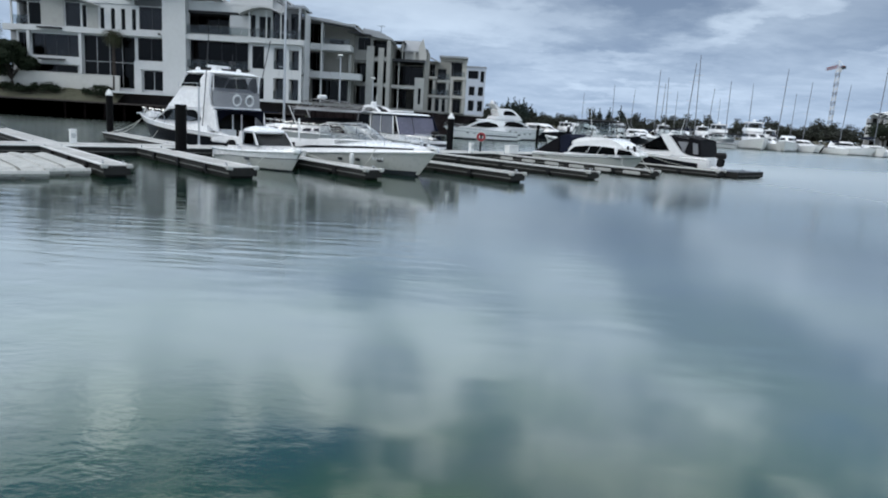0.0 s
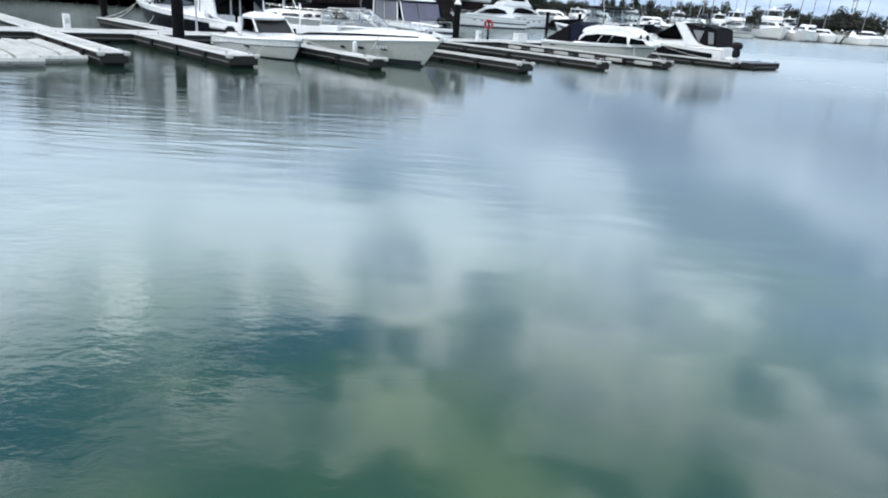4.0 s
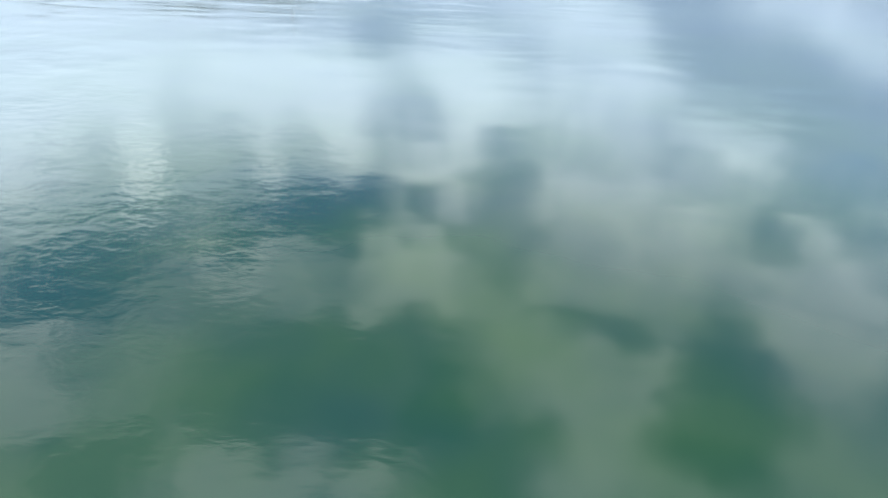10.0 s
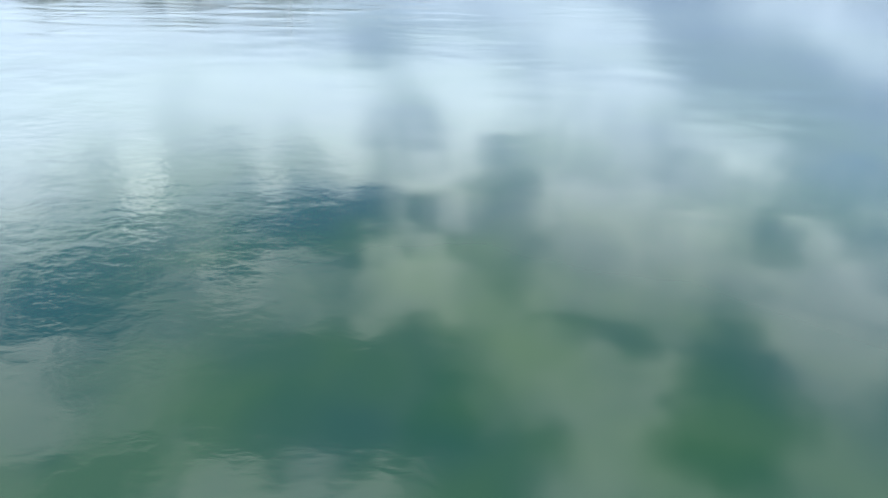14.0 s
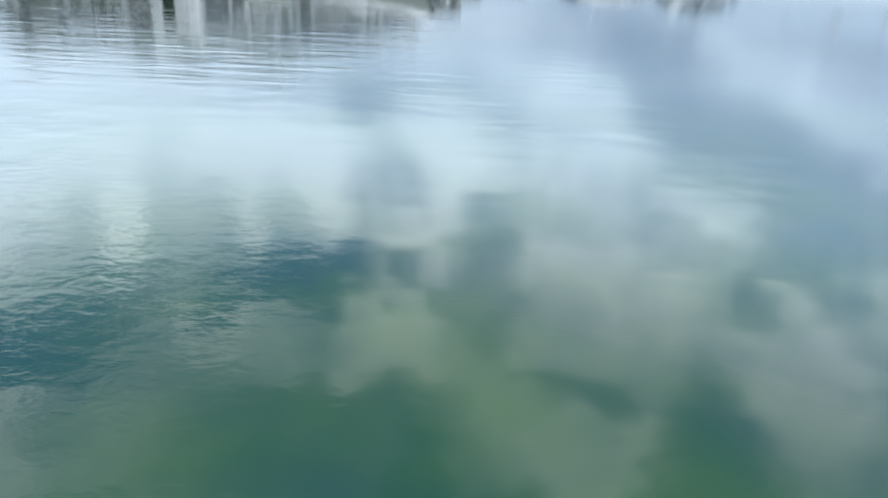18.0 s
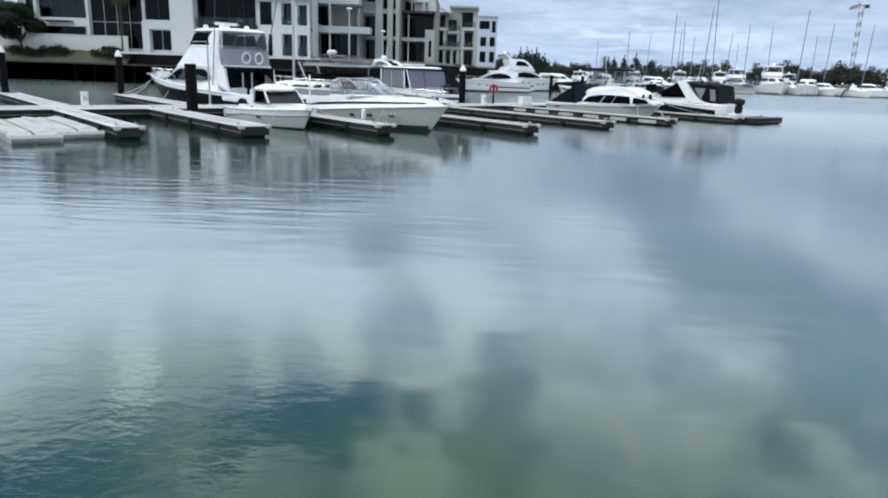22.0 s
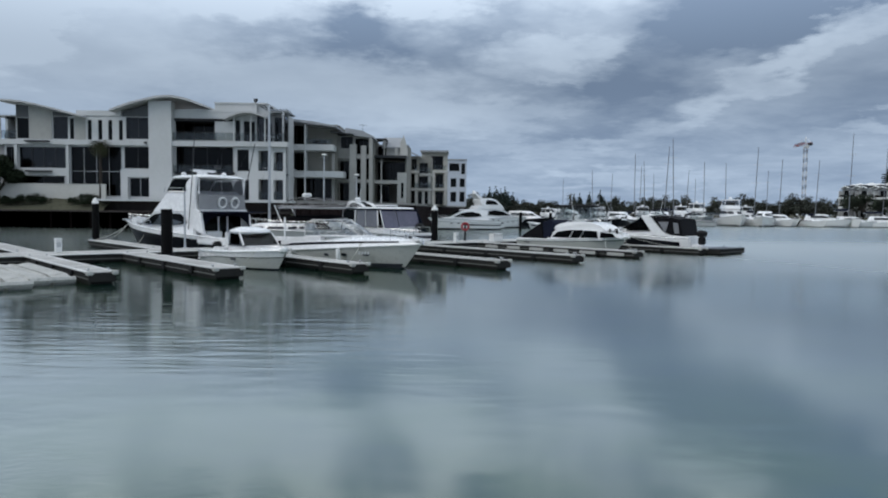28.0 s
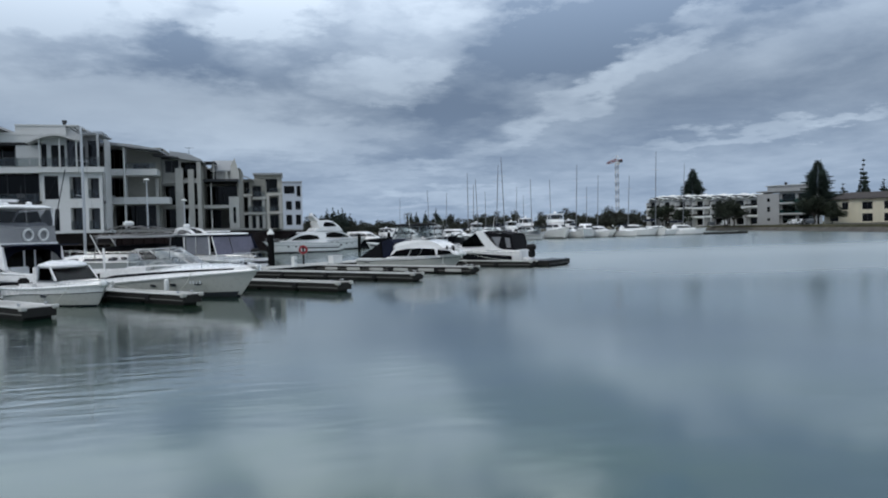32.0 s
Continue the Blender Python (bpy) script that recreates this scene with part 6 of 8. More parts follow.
class House:
    """A house facing the water; numbers are world metres, meshes hang on an empty at its base."""

    def __init__(self, name, label, x0, x1, y, z0, category="house", group="waterfront houses", turn=0.0):
        self.base = Vector(((x0 + x1) / 2, y, z0))
        self.ob = thing(name, label, category, pose(*self.base, 0, 0, turn), group)
        self.y = y

    def p(self, name, bm, mat, label="", parent=None, smooth=False):
        bm.transform(Matrix.Translation(-self.base))
        return part(name, bm, mat, parent or self.ob, label, smooth)

    def front(self, x0, x1, z0, z1, holes, mat, y=None, thick=0.3, label=""):
        y = self.y if y is None else y
        return self.p("wall", wall_cut(x0, x1, z0, z1, y, y + thick, holes), mat, label)

    def window(self, x0, x1, z0, z1, y=None, cols=2, rows=1, glass=None, fm=None, deep=0.12, label=""):
        y = (self.y if y is None else y) + deep
        w = 0.055
        xs = [x0 + w / 2 + (x1 - x0 - w) * i / cols for i in range(cols + 1)]
        zs = [z0 + w / 2 + (z1 - z0 - w) * i / rows for i in range(rows + 1)]
        holes = [(a + w / 2, b - w / 2, c + w / 2, d - w / 2) for a, b in zip(xs, xs[1:]) for c, d in zip(zs, zs[1:])]
        win = self.p("window", wall_cut(x0, x1, z0, z1, y, y + 0.06, holes), fm or ALU, label)
        for a, b in zip(xs, xs[1:]):
            for c, d in zip(zs, zs[1:]):
                pane = self.p("pane", boxes((a + w / 2, b - w / 2, y + 0.025, y + 0.035, c + w / 2, d - w / 2)), glass or TINT, "", win)
                pane.visible_shadow = False
        return win

    def rooms(self, x0, x1, zs, deep=5.0, y=None, mat=None, side=None, side_mat=None):
        """Floors, ceilings and back walls of the rooms behind the glass."""
        y = (self.y if y is None else y) + 0.3
        rows = [(x0 + 0.02, x1 - 0.02, y, y + deep, z - 0.3, z - 0.02) for z in zs]
        rows.append((x0 + 0.02, x1 - 0.02, y + deep, y + deep + 0.2, zs[0] - 0.3, zs[-1]))
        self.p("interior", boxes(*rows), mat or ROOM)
        for x in (x0, x1 - 0.25):
            self.p("side_wall", boxes((x, x + 0.25, y, side or y + deep + 4, zs[0] - 0.3, zs[-1])), side_mat or RENDER_WHITE)

    def curtain(self, x0, x1, z0, z1, y=None):
        y = (self.y if y is None else y) + 0.6
        n = max(6, int((x1 - x0) / 0.08))
        self.p("curtain", sheet_mesh([[(x0 + (x1 - x0) * i / n, y + 0.04 * math.sin(i * 1.9), z) for i in range(n + 1)] for z in (z0, z1)]), CURTAIN, "pale hanging curtain")

    def balustrade(self, x0, x1, z, y, h=1.0, glass=True, ends=True):
        n = max(1, round((x1 - x0) / 1.4))
        rail = self.p("handrail", tubes([(x0, y, z + h), (x1, y, z + h)], r=0.018), ALU)
        for i in range(n + 1):
            x = x0 + (x1 - x0) * i / n
            self.p("baluster", boxes((x - 0.012, x + 0.012, y - 0.015, y + 0.015, z, z + h)), ALU)
            if i < n and glass:
                self.p("glass_panel", boxes((x + 0.04, x + (x1 - x0) / n - 0.04, y - 0.006, y + 0.006, z + 0.08, z + h - 0.06)), CLEAR, "", rail).visible_shadow = False

    def curved_roof(self, pts, y0, y1, thick=0.22, mat=None):
        """pts: x, z along the roof's edge."""
        top = [(x, z) for x, z in pts]
        low = [(x, z - thick) for x, z in pts[::-1]]
        self.p("roof", side_extrude(top + low, y0, y1), mat or RENDER_GREY, "pale curved roof")


# the large white house: two curved roofs, a flat link between them, a tall pier
h = House("waterfront_house", "large white rendered house with two curved roofs and dark windows", -50.3, -24.0, 80.0, 3.3)
U = [(-48.85, -47.45, 10.05, 12.4), (-44.7, -43.0, 10.05, 12.6), (-42.8, -42.3, 10.05, 12.4)]
S = [(-40.78, -40.3, 10.0, 12.25), (-39.58, -39.1, 10.0, 12.25), (-38.42, -37.95, 10.0, 12.25), (-37.22, -36.76, 10.0, 12.25)]
G = [(-36.4, -33.6, 10.15, 12.6)]
M = [(-50.1, -49.0, 6.7, 9.1), (-48.6, -43.15, 6.75, 9.1), (-42.75, -36.95, 3.6, 9.25), (-36.62, -33.62, 6.8, 9.25)]
D = [(-48.4, -43.5, 4.95, 5.8), (-36.05, -33.64, 3.55, 5.75)]
h.front(-50.3, -33.6, 3.3, 9.9, M + D, RENDER_WHITE)
h.front(-48.92, -33.6, 9.9, 12.7, U + S + G, RENDER_WHITE)
h.p("gable", side_extrude([(-48.92, 12.7), (-48.92, 14.02), (-47.4, 13.92), (-44.7, 13.32), (-42.2, 12.72)], 80.0, 80.3), RENDER_WHITE)
R = [(-30.95, -26.2, 10.15, 12.6), (-30.9, -24.3, 6.15, 9.4), (-30.9, -27.6, 3.5, 5.9)]
h.p("pier", boxes((-33.58, -31.0, 79.4, 80.6, 3.3, 14.4)), RENDER_WHITE, "broad white pier")
h.front(-31.0, -24.0, 3.3, 13.35, R, RENDER_WHITE, 80.35)
h.window(*U[0], cols=1)
h.window(*U[1], cols=1, glass=CLEARS)
h.window(*U[2], cols=1)
h.curtain(-44.6, -43.1, 10.1, 12.6)
h.p("gable_panel", side_extrude([(-48.85, 12.45), (-48.85, 13.9), (-47.45, 13.75), (-47.45, 12.45)], 79.95, 79.99), RENDER_DARK, "dark grey gable panel")
h.p("wall_panel", side_extrude([(-47.38, 9.97), (-47.38, 13.82), (-44.82, 13.24), (-44.82, 9.97)], 79.9, 79.99), RENDER_OLIVE, "olive-grey rendered panel")
h.p("gable_panel", side_extrude([(-44.7, 12.64), (-44.7, 13.2), (-42.3, 12.7), (-42.3, 12.64)], 79.95, 79.99), RENDER_DARK)
h.p("wall_panel", boxes((-42.2, -40.98, 79.95, 79.99, 9.97, 12.66)), RENDER_OLIVE)
for q in S:
    h.window(*q, cols=1)
h.window(*G[0], cols=2, rows=1, glass=CLEARS)
# sheet added behind the pane; its tone stands for the grey reflection
h.curtain(-36.3, -33.7, 10.2, 12.6)
h.p("gable_panel", side_extrude([(-36.75, 12.66), (-33.6, 12.66), (-33.6, 14.1), (-36.75, 13.2)], 79.96, 80.0), RENDER_DARK, "grey gable panel")
for i, q in enumerate(M):
    h.window(*q, cols={1: 4, 2: 4}.get(i, 2), rows=2 if q[2] < 4 else 1, fm=ALU_PALE if i == 2 else None, glass=CLEARS if i == 1 else None)
for q in D:
    h.window(*q, cols=2, fm=ALU_PALE if q[2] < 4 else None)
h.window(-30.95, -26.2, 10.15, 12.6, 83.0, cols=4)
h.window(-30.9, -24.3, 6.15, 9.4, 81.2, cols=4)
h.window(-30.9, -27.6, 3.5, 5.9, 80.4, cols=2)
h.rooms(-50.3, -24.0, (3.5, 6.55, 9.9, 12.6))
h.p("slab_band", boxes((-50.6, -24.0, 79.55, 79.99, 9.38, 9.95)), RENDER_WHITE, "white floor band")
h.p("slab_band", boxes((-36.9, -33.6, 79.6, 79.99, 5.8, 6.65)), RENDER_WHITE)
h.p("window_reveal", boxes((-36.9, -36.1, 79.6, 79.99, 3.3, 5.78)), RENDER_WHITE)
h.p("slab_band", boxes((-48.9, -42.8, 79.6, 79.99, 5.85, 6.68)), RENDER_WHITE)
for x in (-42.95, -48.8):
    h.p("pilaster", boxes((x - 0.16, x + 0.16, 79.62, 79.98, 3.3, 9.36)), RENDER_WHITE)
h.p("window_hood", rbox(-47.4, -44.8, 78.9, 79.54, 9.62, 9.8, 0.02, 1), ALU, "dark louvred hood")
h.p("window_hood", rbox(-47.4, -44.6, 78.9, 79.58, 6.25, 6.42, 0.02, 1), ALU)
h.curved_roof(smooth_line([(-50.5, 14.35), (-47.6, 14.15), (-44.4, 13.5), (-40.8, 12.6)]), 78.7, 88.0, 0.2, ROOF_PALE)
h.p("roof", boxes((-42.0, -36.9, 79.9, 88.0, 12.72, 13.3)), RENDER_WHITE)
h.curved_roof(smooth_line([(-37.6, 13.3), (-35.0, 14.2), (-31.8, 14.9), (-29.6, 14.75), (-27.2, 14.0)]), 78.5, 88.0, 0.24, ROOF_PALE)
h.p("roof", boxes((-31.0, -23.9, 80.3, 88.0, 13.35, 13.6)), RENDER_WHITE)
h.p("terrace_screen", boxes((-50.9, -49.0, 80.2, 80.26, 10.1, 11.0)), CLEAR)
h.p("terrace_canopy", boxes((-51.4, -48.9, 79.9, 82.0, 12.55, 12.68)), ALU_PALE)
h.p("canopy_post", boxes((-50.9, -50.72, 80.0, 80.18, 9.95, 12.55)), RENDER_WHITE)
h.p("terrace", boxes((-51.6, -50.3, 79.6, 86.0, 9.3, 9.95)), RENDER_WHITE)
h.p("terrace_wall", boxes((-51.6, -50.31, 81.0, 86.0, 3.3, 9.3)), RENDER_GREY)
h.p("terrace_chair", rbox(-50.6, -49.9, 80.5, 81.1, 9.97, 10.75, 0.1), ALU)
h.p("terrace_chair", rbox(-49.7, -49.1, 80.5, 81.1, 9.97, 10.6, 0.1), ALU)
h.balustrade(-31.0, -26.0, 9.96, 79.75)
h.balustrade(-31.0, -24.2, 6.3, 79.9, 0.95)
h.p("security_light", rbox(-34.1, -33.8, 79.3, 79.55, 9.6, 9.8, 0.03), ALU)
for x in (-47.3, -45.6):
    h.p("table_lamp", lathe([(0.05, 6.8), (0.06, 7.1), (0.28, 7.12), (0.2, 7.45)], 12, pose(x, 80.9, 0)), LAMP_HEAD, "white lampshade in the window")
h.curtain(-44.5, -43.3, 6.8, 9.0)

# the white house beside it
h = House("waterfront_house", "white rendered house with a curved canopy and square openings", -26.2, -18.2, 80.0, 3.3)
T = [(-24.1, -23.5, 10.0, 12.45), (-23.1, -21.8, 10.0, 12.35)]
W1 = [(-23.75, -22.4, 6.65, 9.1), (-21.35, -19.95, 6.7, 9.0), (-19.6, -18.5, 6.7, 8.85)]
W0 = [(-23.3, -22.4, 3.35, 5.65), (-21.35, -19.95, 3.4, 5.75), (-19.6, -18.5, 3.4, 5.7)]
h.front(-23.98, -18.2, 3.3, 9.4, W1 + W0, RENDER_WHITE)
h.p("slab_band", boxes((-24.0, -17.9, 79.5, 80.3, 9.42, 9.98)), RENDER_WHITE)
h.front(-26.2, -21.6, 9.98, 14.3, T, RENDER_WHITE, 80.4)
h.front(-21.6, -18.2, 9.98, 13.4, [(-21.5, -20.1, 10.0, 12.3), (-19.8, -18.4, 10.0, 12.95)], RENDER_GREY, 81.4)
for q in T:
    h.window(*q, 80.4, cols=1)
h.window(*W1[0], cols=1)
h.window(*W0[0], cols=1)
for q in W1[1:] + W0[1:]:
    h.window(*q, 80.9, cols=1, glass=CLEARS)
    h.p("loggia_side", boxes((q[0] - 0.02, q[0] + 0.1, 80.31, 80.95, q[2], q[3])), RENDER_OLIVE)
    h.p("loggia_floor", boxes((q[0] + 0.11, q[1], 80.31, 81.0, q[2] - 0.1, q[2])), RENDER_OLIVE)
    h.p("glass_panel", boxes((q[0] + 0.02, q[1] - 0.02, 80.1, 80.115, q[2] + 0.03, q[2] + 0.95)), CLEAR).visible_shadow = False
    h.curtain(q[0] + 0.1, q[1] - 0.1, q[2], q[3], 81.2)
h.window(-21.5, -20.1, 10.0, 12.3, 81.4, cols=2)
h.window(-19.8, -18.4, 10.0, 12.95, 81.4, cols=1, glass=CLEARS)
h.rooms(-26.2, -18.2, (3.5, 6.5, 9.9, 13.2), 2.4, 81.3, side=84.3)
h.p("upper_storey_side", boxes((-26.4, -26.2, 80.4, 86.0, 9.98, 14.3)), RENDER_WHITE)
h.p("roof", boxes((-26.4, -20.4, 80.3, 87.0, 14.3, 14.45)), RENDER_WHITE)
h.front(-21.6, -20.3, 12.95, 14.3, [], RENDER_WHITE, 80.75)
h.p("roof", boxes((-20.3, -18.0, 80.6, 84.2, 13.4, 13.55)), ROOFING)
h.p("chimney_pot", lathe([(0.16, 14.45), (0.16, 15.05), (0.26, 15.05), (0.26, 15.3)], 12, pose(-22.4, 83, 0)), ALU)
h.curved_roof(smooth_line([(-25.0, 12.5), (-23.4, 13.15), (-21.9, 13.3), (-20.2, 12.75)]), 78.9, 80.74, 0.2, ROOF_PALE)
for x in (-23.9, -22.0, -20.4):
    h.p("canopy_post", boxes((x - 0.06, x + 0.06, 79.3, 79.42, 9.98, 12.9)), RENDER_WHITE)
h.balustrade(-26.2, -18.2, 9.98, 79.55, 0.95)
for i in range(7):
    h.p("pergola_slat", boxes((-20.2 + i * 0.35, -20.12 + i * 0.35, 79.6, 82.4, 13.56, 13.7)), ALU_PALE)
h.p("pergola_strut", tubes([(-21.0, 79.7, 14.0), (-20.2, 79.7, 13.5)], [(-20.6, 79.7, 14.1), (-20.0, 79.7, 13.5)], r=0.06), ALU)
h.p("glass_screen", boxes((-21.3, -19.9, 79.62, 79.65, 10.0, 12.6)), VINYL, "pale winter-garden glazing")
h.p("glass_screen", boxes((-18.25, -18.2, 79.6, 81.3, 10.0, 12.9)), CLEARS)
h.p("corner_post", boxes((-18.5, -18.28, 79.55, 79.75, 9.98, 13.4)), ALU_PALE)

# grey house with broad slab balconies
h = House("waterfront_house", "grey rendered house with long slab balconies and thin posts", -19.6, -13.4, 86.0, 3.3)
Q3 = [(-19.4, -17.45, 10.35, 12.85), (-19.4, -17.6, 7.2, 9.4), (-18.5, -14.1, 3.5, 6.2), (-16.5, -14.7, 10.3, 11.0)]
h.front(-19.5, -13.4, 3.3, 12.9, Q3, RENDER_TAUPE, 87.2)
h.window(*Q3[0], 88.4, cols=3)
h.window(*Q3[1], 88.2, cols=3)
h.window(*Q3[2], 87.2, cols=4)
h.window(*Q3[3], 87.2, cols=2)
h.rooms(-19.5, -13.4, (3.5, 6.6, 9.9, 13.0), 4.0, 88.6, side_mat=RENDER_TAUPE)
for z0, z1 in ((10.3, 12.9), (7.1, 9.45)):
    h.p("door_frame", boxes((-17.45, -17.1, 87.0, 87.19, z0, z1)), RENDER_WHITE)
h.p("roof", side_extrude([(-19.7, 13.0), (-13.1, 12.2), (-13.1, 12.42), (-16.0, 12.95), (-19.7, 13.3)], 84.4, 92.0), ROOFING, "thin tilted overhanging roof")
h.p("roof_edge", side_extrude([(-19.72, 12.95), (-13.08, 12.15), (-13.08, 12.25), (-19.72, 13.05)], 84.3, 84.5), ALU)
h.p("balcony", boxes((-19.6, -13.5, 84.6, 87.15, 9.5, 10.2)), RENDER_WHITE, "white slab balcony")
h.p("balcony", plan_extrude([(-18.9, 87.15), (-18.9, 85.0), (-17.0, 84.3), (-14.5, 84.2), (-12.3, 84.9), (-12.3, 87.15)], 6.25, 7.0), RENDER_WHITE, "white curved slab balcony")
h.balustrade(-17.0, -13.6, 10.2, 84.7, 0.7)
h.p("post", lathe([(0.11, 3.3), (0.11, 12.6)], 12, pose(-16.9, 84.6, 0)), RENDER_WHITE)
h.p("wing_wall", side_extrude([(-20.3, 3.3), (-19.1, 3.3), (-18.35, 7.25), (-20.3, 7.25)], 83.6, 86.8), RENDER_WHITE, "splayed white side wall")

# cream house with square columns
h = House("waterfront_house", "cream rendered house with square columns and shaded openings", -14.0, -9.2, 88.0, 3.3)
C4 = [(-13.1, -11.6, 10.05, 11.5), (-11.3, -9.6, 9.4, 11.3), (-13.75, -12.05, 6.2, 8.5), (-11.8, -9.5, 6.2, 8.8), (-13.75, -12.05, 3.5, 5.75), (-11.8, -9.5, 3.5, 5.75)]
h.front(-14.0, -9.2, 3.3, 11.6, C4, RENDER_OLIVE)
for i, q in enumerate(C4):
    h.window(*q, y=88.0 if i == 0 else 89.6, cols=2)
h.rooms(-14.0, -9.2, (3.5, 6.1, 9.3, 11.6), 4.0, 89.8, side_mat=RENDER_TAUPE)
h.p("roof", side_extrude([(-14.1, 11.85), (-11.3, 11.55), (-11.3, 11.68), (-14.1, 12.0)], 85.9, 92.0), ALU, "thin dark awning roof")
h.p("roof", side_extrude([(-12.4, 11.65), (-8.9, 11.3), (-8.9, 11.5), (-10.4, 12.2), (-12.4, 12.5)], 87.0, 93.0), ROOFING)
for x, w, t in ((-11.4, 0.42, 10.45), (-10.1, 0.32, 10.3), (-9.2, 0.2, 11.2), (-13.85, 0.15, 9.3)):
    h.p("column", boxes((x - w, x + w, 86.6, 87.3, 3.3, t)), RENDER_OLIVE, "square cream column")
for z0, z1 in ((5.78, 6.15), (8.75, 9.1)):
    h.p("balcony", boxes((-11.9, -9.0, 86.75, 87.99, z0, z1)), RENDER_OLIVE)
    h.p("ledge", boxes((-14.0, -11.95, 87.5, 87.99, z0 + 0.05, z1)), RENDER_OLIVE)
h.p("aerial_mast", tubes([(-10.6, 90, 12.2), (-10.6, 90, 13.3)], [(-11.1, 90, 13.2), (-10.1, 90, 13.2)], r=0.025), ALU)

# house with a dark deep terrace and a pitched roof
h = House("waterfront_house", "grey-cream house with a deep shaded terrace and pitched roof", -9.5, -5.0, 92.0, 3.3)
C5 = [(-9.3, -5.2, 6.35, 8.95), (-9.2, -7.6, 3.5, 5.8), (-9.3, -8.0, 9.6, 11.1), (-7.2, -6.6, 9.7, 10.9)]
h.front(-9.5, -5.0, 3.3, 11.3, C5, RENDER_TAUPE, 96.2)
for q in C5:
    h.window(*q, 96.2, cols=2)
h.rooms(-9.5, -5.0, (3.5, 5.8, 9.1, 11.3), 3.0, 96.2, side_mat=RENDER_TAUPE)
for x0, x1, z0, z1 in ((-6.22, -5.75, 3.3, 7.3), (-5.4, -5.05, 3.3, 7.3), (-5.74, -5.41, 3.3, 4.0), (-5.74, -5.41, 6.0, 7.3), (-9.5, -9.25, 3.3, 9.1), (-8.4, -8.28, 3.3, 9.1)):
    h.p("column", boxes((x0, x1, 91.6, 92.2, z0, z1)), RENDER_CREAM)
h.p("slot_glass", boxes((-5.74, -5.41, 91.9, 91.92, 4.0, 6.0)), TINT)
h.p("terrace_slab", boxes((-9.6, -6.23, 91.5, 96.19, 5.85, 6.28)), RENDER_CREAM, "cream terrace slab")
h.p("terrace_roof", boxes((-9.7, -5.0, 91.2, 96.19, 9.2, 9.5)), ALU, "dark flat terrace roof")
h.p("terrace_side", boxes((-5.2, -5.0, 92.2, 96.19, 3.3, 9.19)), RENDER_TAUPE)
h.p("awning", boxes((-9.7, -7.7, 91.4, 94.5, 11.55, 11.7)), ALU)
for x in (-9.5, -7.95):
    h.p("awning_post", boxes((x - 0.08, x + 0.08, 91.5, 91.66, 9.51, 11.54)), RENDER_OLIVE)
h.p("upper_wall", boxes((-7.8, -5.1, 93.2, 93.5, 9.51, 10.9)), RENDER_CREAM)
h.p("roof", sheet_mesh([[(-8.4, 92.8, 10.7), (-5.6, 92.8, 10.7)], [(-8.4, 96.2, 12.3), (-5.6, 96.2, 12.3)], [(-8.4, 99.6, 10.7), (-5.6, 99.6, 10.7)]], 0.15), ROOFING, "grey pitched roof")
h.p("gable", side_extrude([(-5.95, 9.51), (-4.95, 9.51), (-4.95, 10.4), (-5.45, 12.25), (-5.95, 11.3)], 92.5, 92.7), RENDER_CREAM, "cream gable end")
h.p("balcony_post", boxes((-6.5, -6.3, 91.4, 91.55, 9.51, 10.5)), RENDER_CREAM)

# narrow house with stacked balconies
h = House("waterfront_house", "narrow grey-cream house with stacked balconies and columns", -5.9, -2.0, 105.0, 3.3)
C6 = [(-5.1, -4.3, 8.4, 10.2), (-3.9, -2.6, 8.0, 9.6), (-5.1, -4.2, 5.9, 7.9), (-3.9, -2.5, 5.8, 7.5), (-5.1, -4.5, 3.4, 5.3), (-4.0, -2.5, 3.4, 5.2)]
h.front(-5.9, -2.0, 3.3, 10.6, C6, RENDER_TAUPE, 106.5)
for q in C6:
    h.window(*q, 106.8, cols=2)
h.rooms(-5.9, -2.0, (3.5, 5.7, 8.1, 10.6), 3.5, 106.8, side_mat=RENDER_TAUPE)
h.p("roof", sheet_mesh([[(-6.0, 104.2, 11.5), (-3.6, 104.2, 10.35)], [(-6.0, 112.0, 11.9), (-3.6, 112.0, 10.75)]], 0.14), ROOFING, "dark tilted veranda roof")
for x, t in ((-5.45, 10.4), (-4.25, 8.2), (-2.3, 8.0), (-3.2, 5.5)):
    h.p("column", boxes((x - 0.2, x + 0.2, 104.4, 104.9, 3.3, t)), RENDER_CREAM)
for x0, x1, z in ((-5.3, -2.0, 5.35), (-5.8, -3.9, 8.0), (-3.8, -2.0, 7.55)):
    h.p("balcony", boxes((x0, x1, 104.2, 106.49, z, z + 0.3)), RENDER_CREAM, "cream slab balcony")
    h.balustrade(x0 + 0.1, x1 - 0.1, z + 0.3, 104.3, 0.85)

# sand house and the last grey house
h = House("waterfront_house", "sand-coloured flat-roofed house with open balconies", -4.0, 0.45, 120.0, 3.3)
C6 = [(-3.3, -0.3, 9.4, 11.7), (-3.4, -2.2, 6.3, 8.6), (-1.6, -0.3, 6.3, 8.6), (-3.4, -2.2, 3.4, 5.6), (-1.6, -0.3, 3.4, 5.6)]
h.front(-4.0, 0.45, 3.3, 12.3, C6, RENDER_SAND)
for q in C6:
    h.window(*q, cols=2, deep=0.6 if q[2] > 9 else 0.3)
h.rooms(-4.0, 0.45, (3.5, 6.1, 9.2, 12.3), 4.0)
h.p("roof", boxes((-4.2, 0.6, 119.2, 127.0, 12.3, 12.6)), ROOFING)
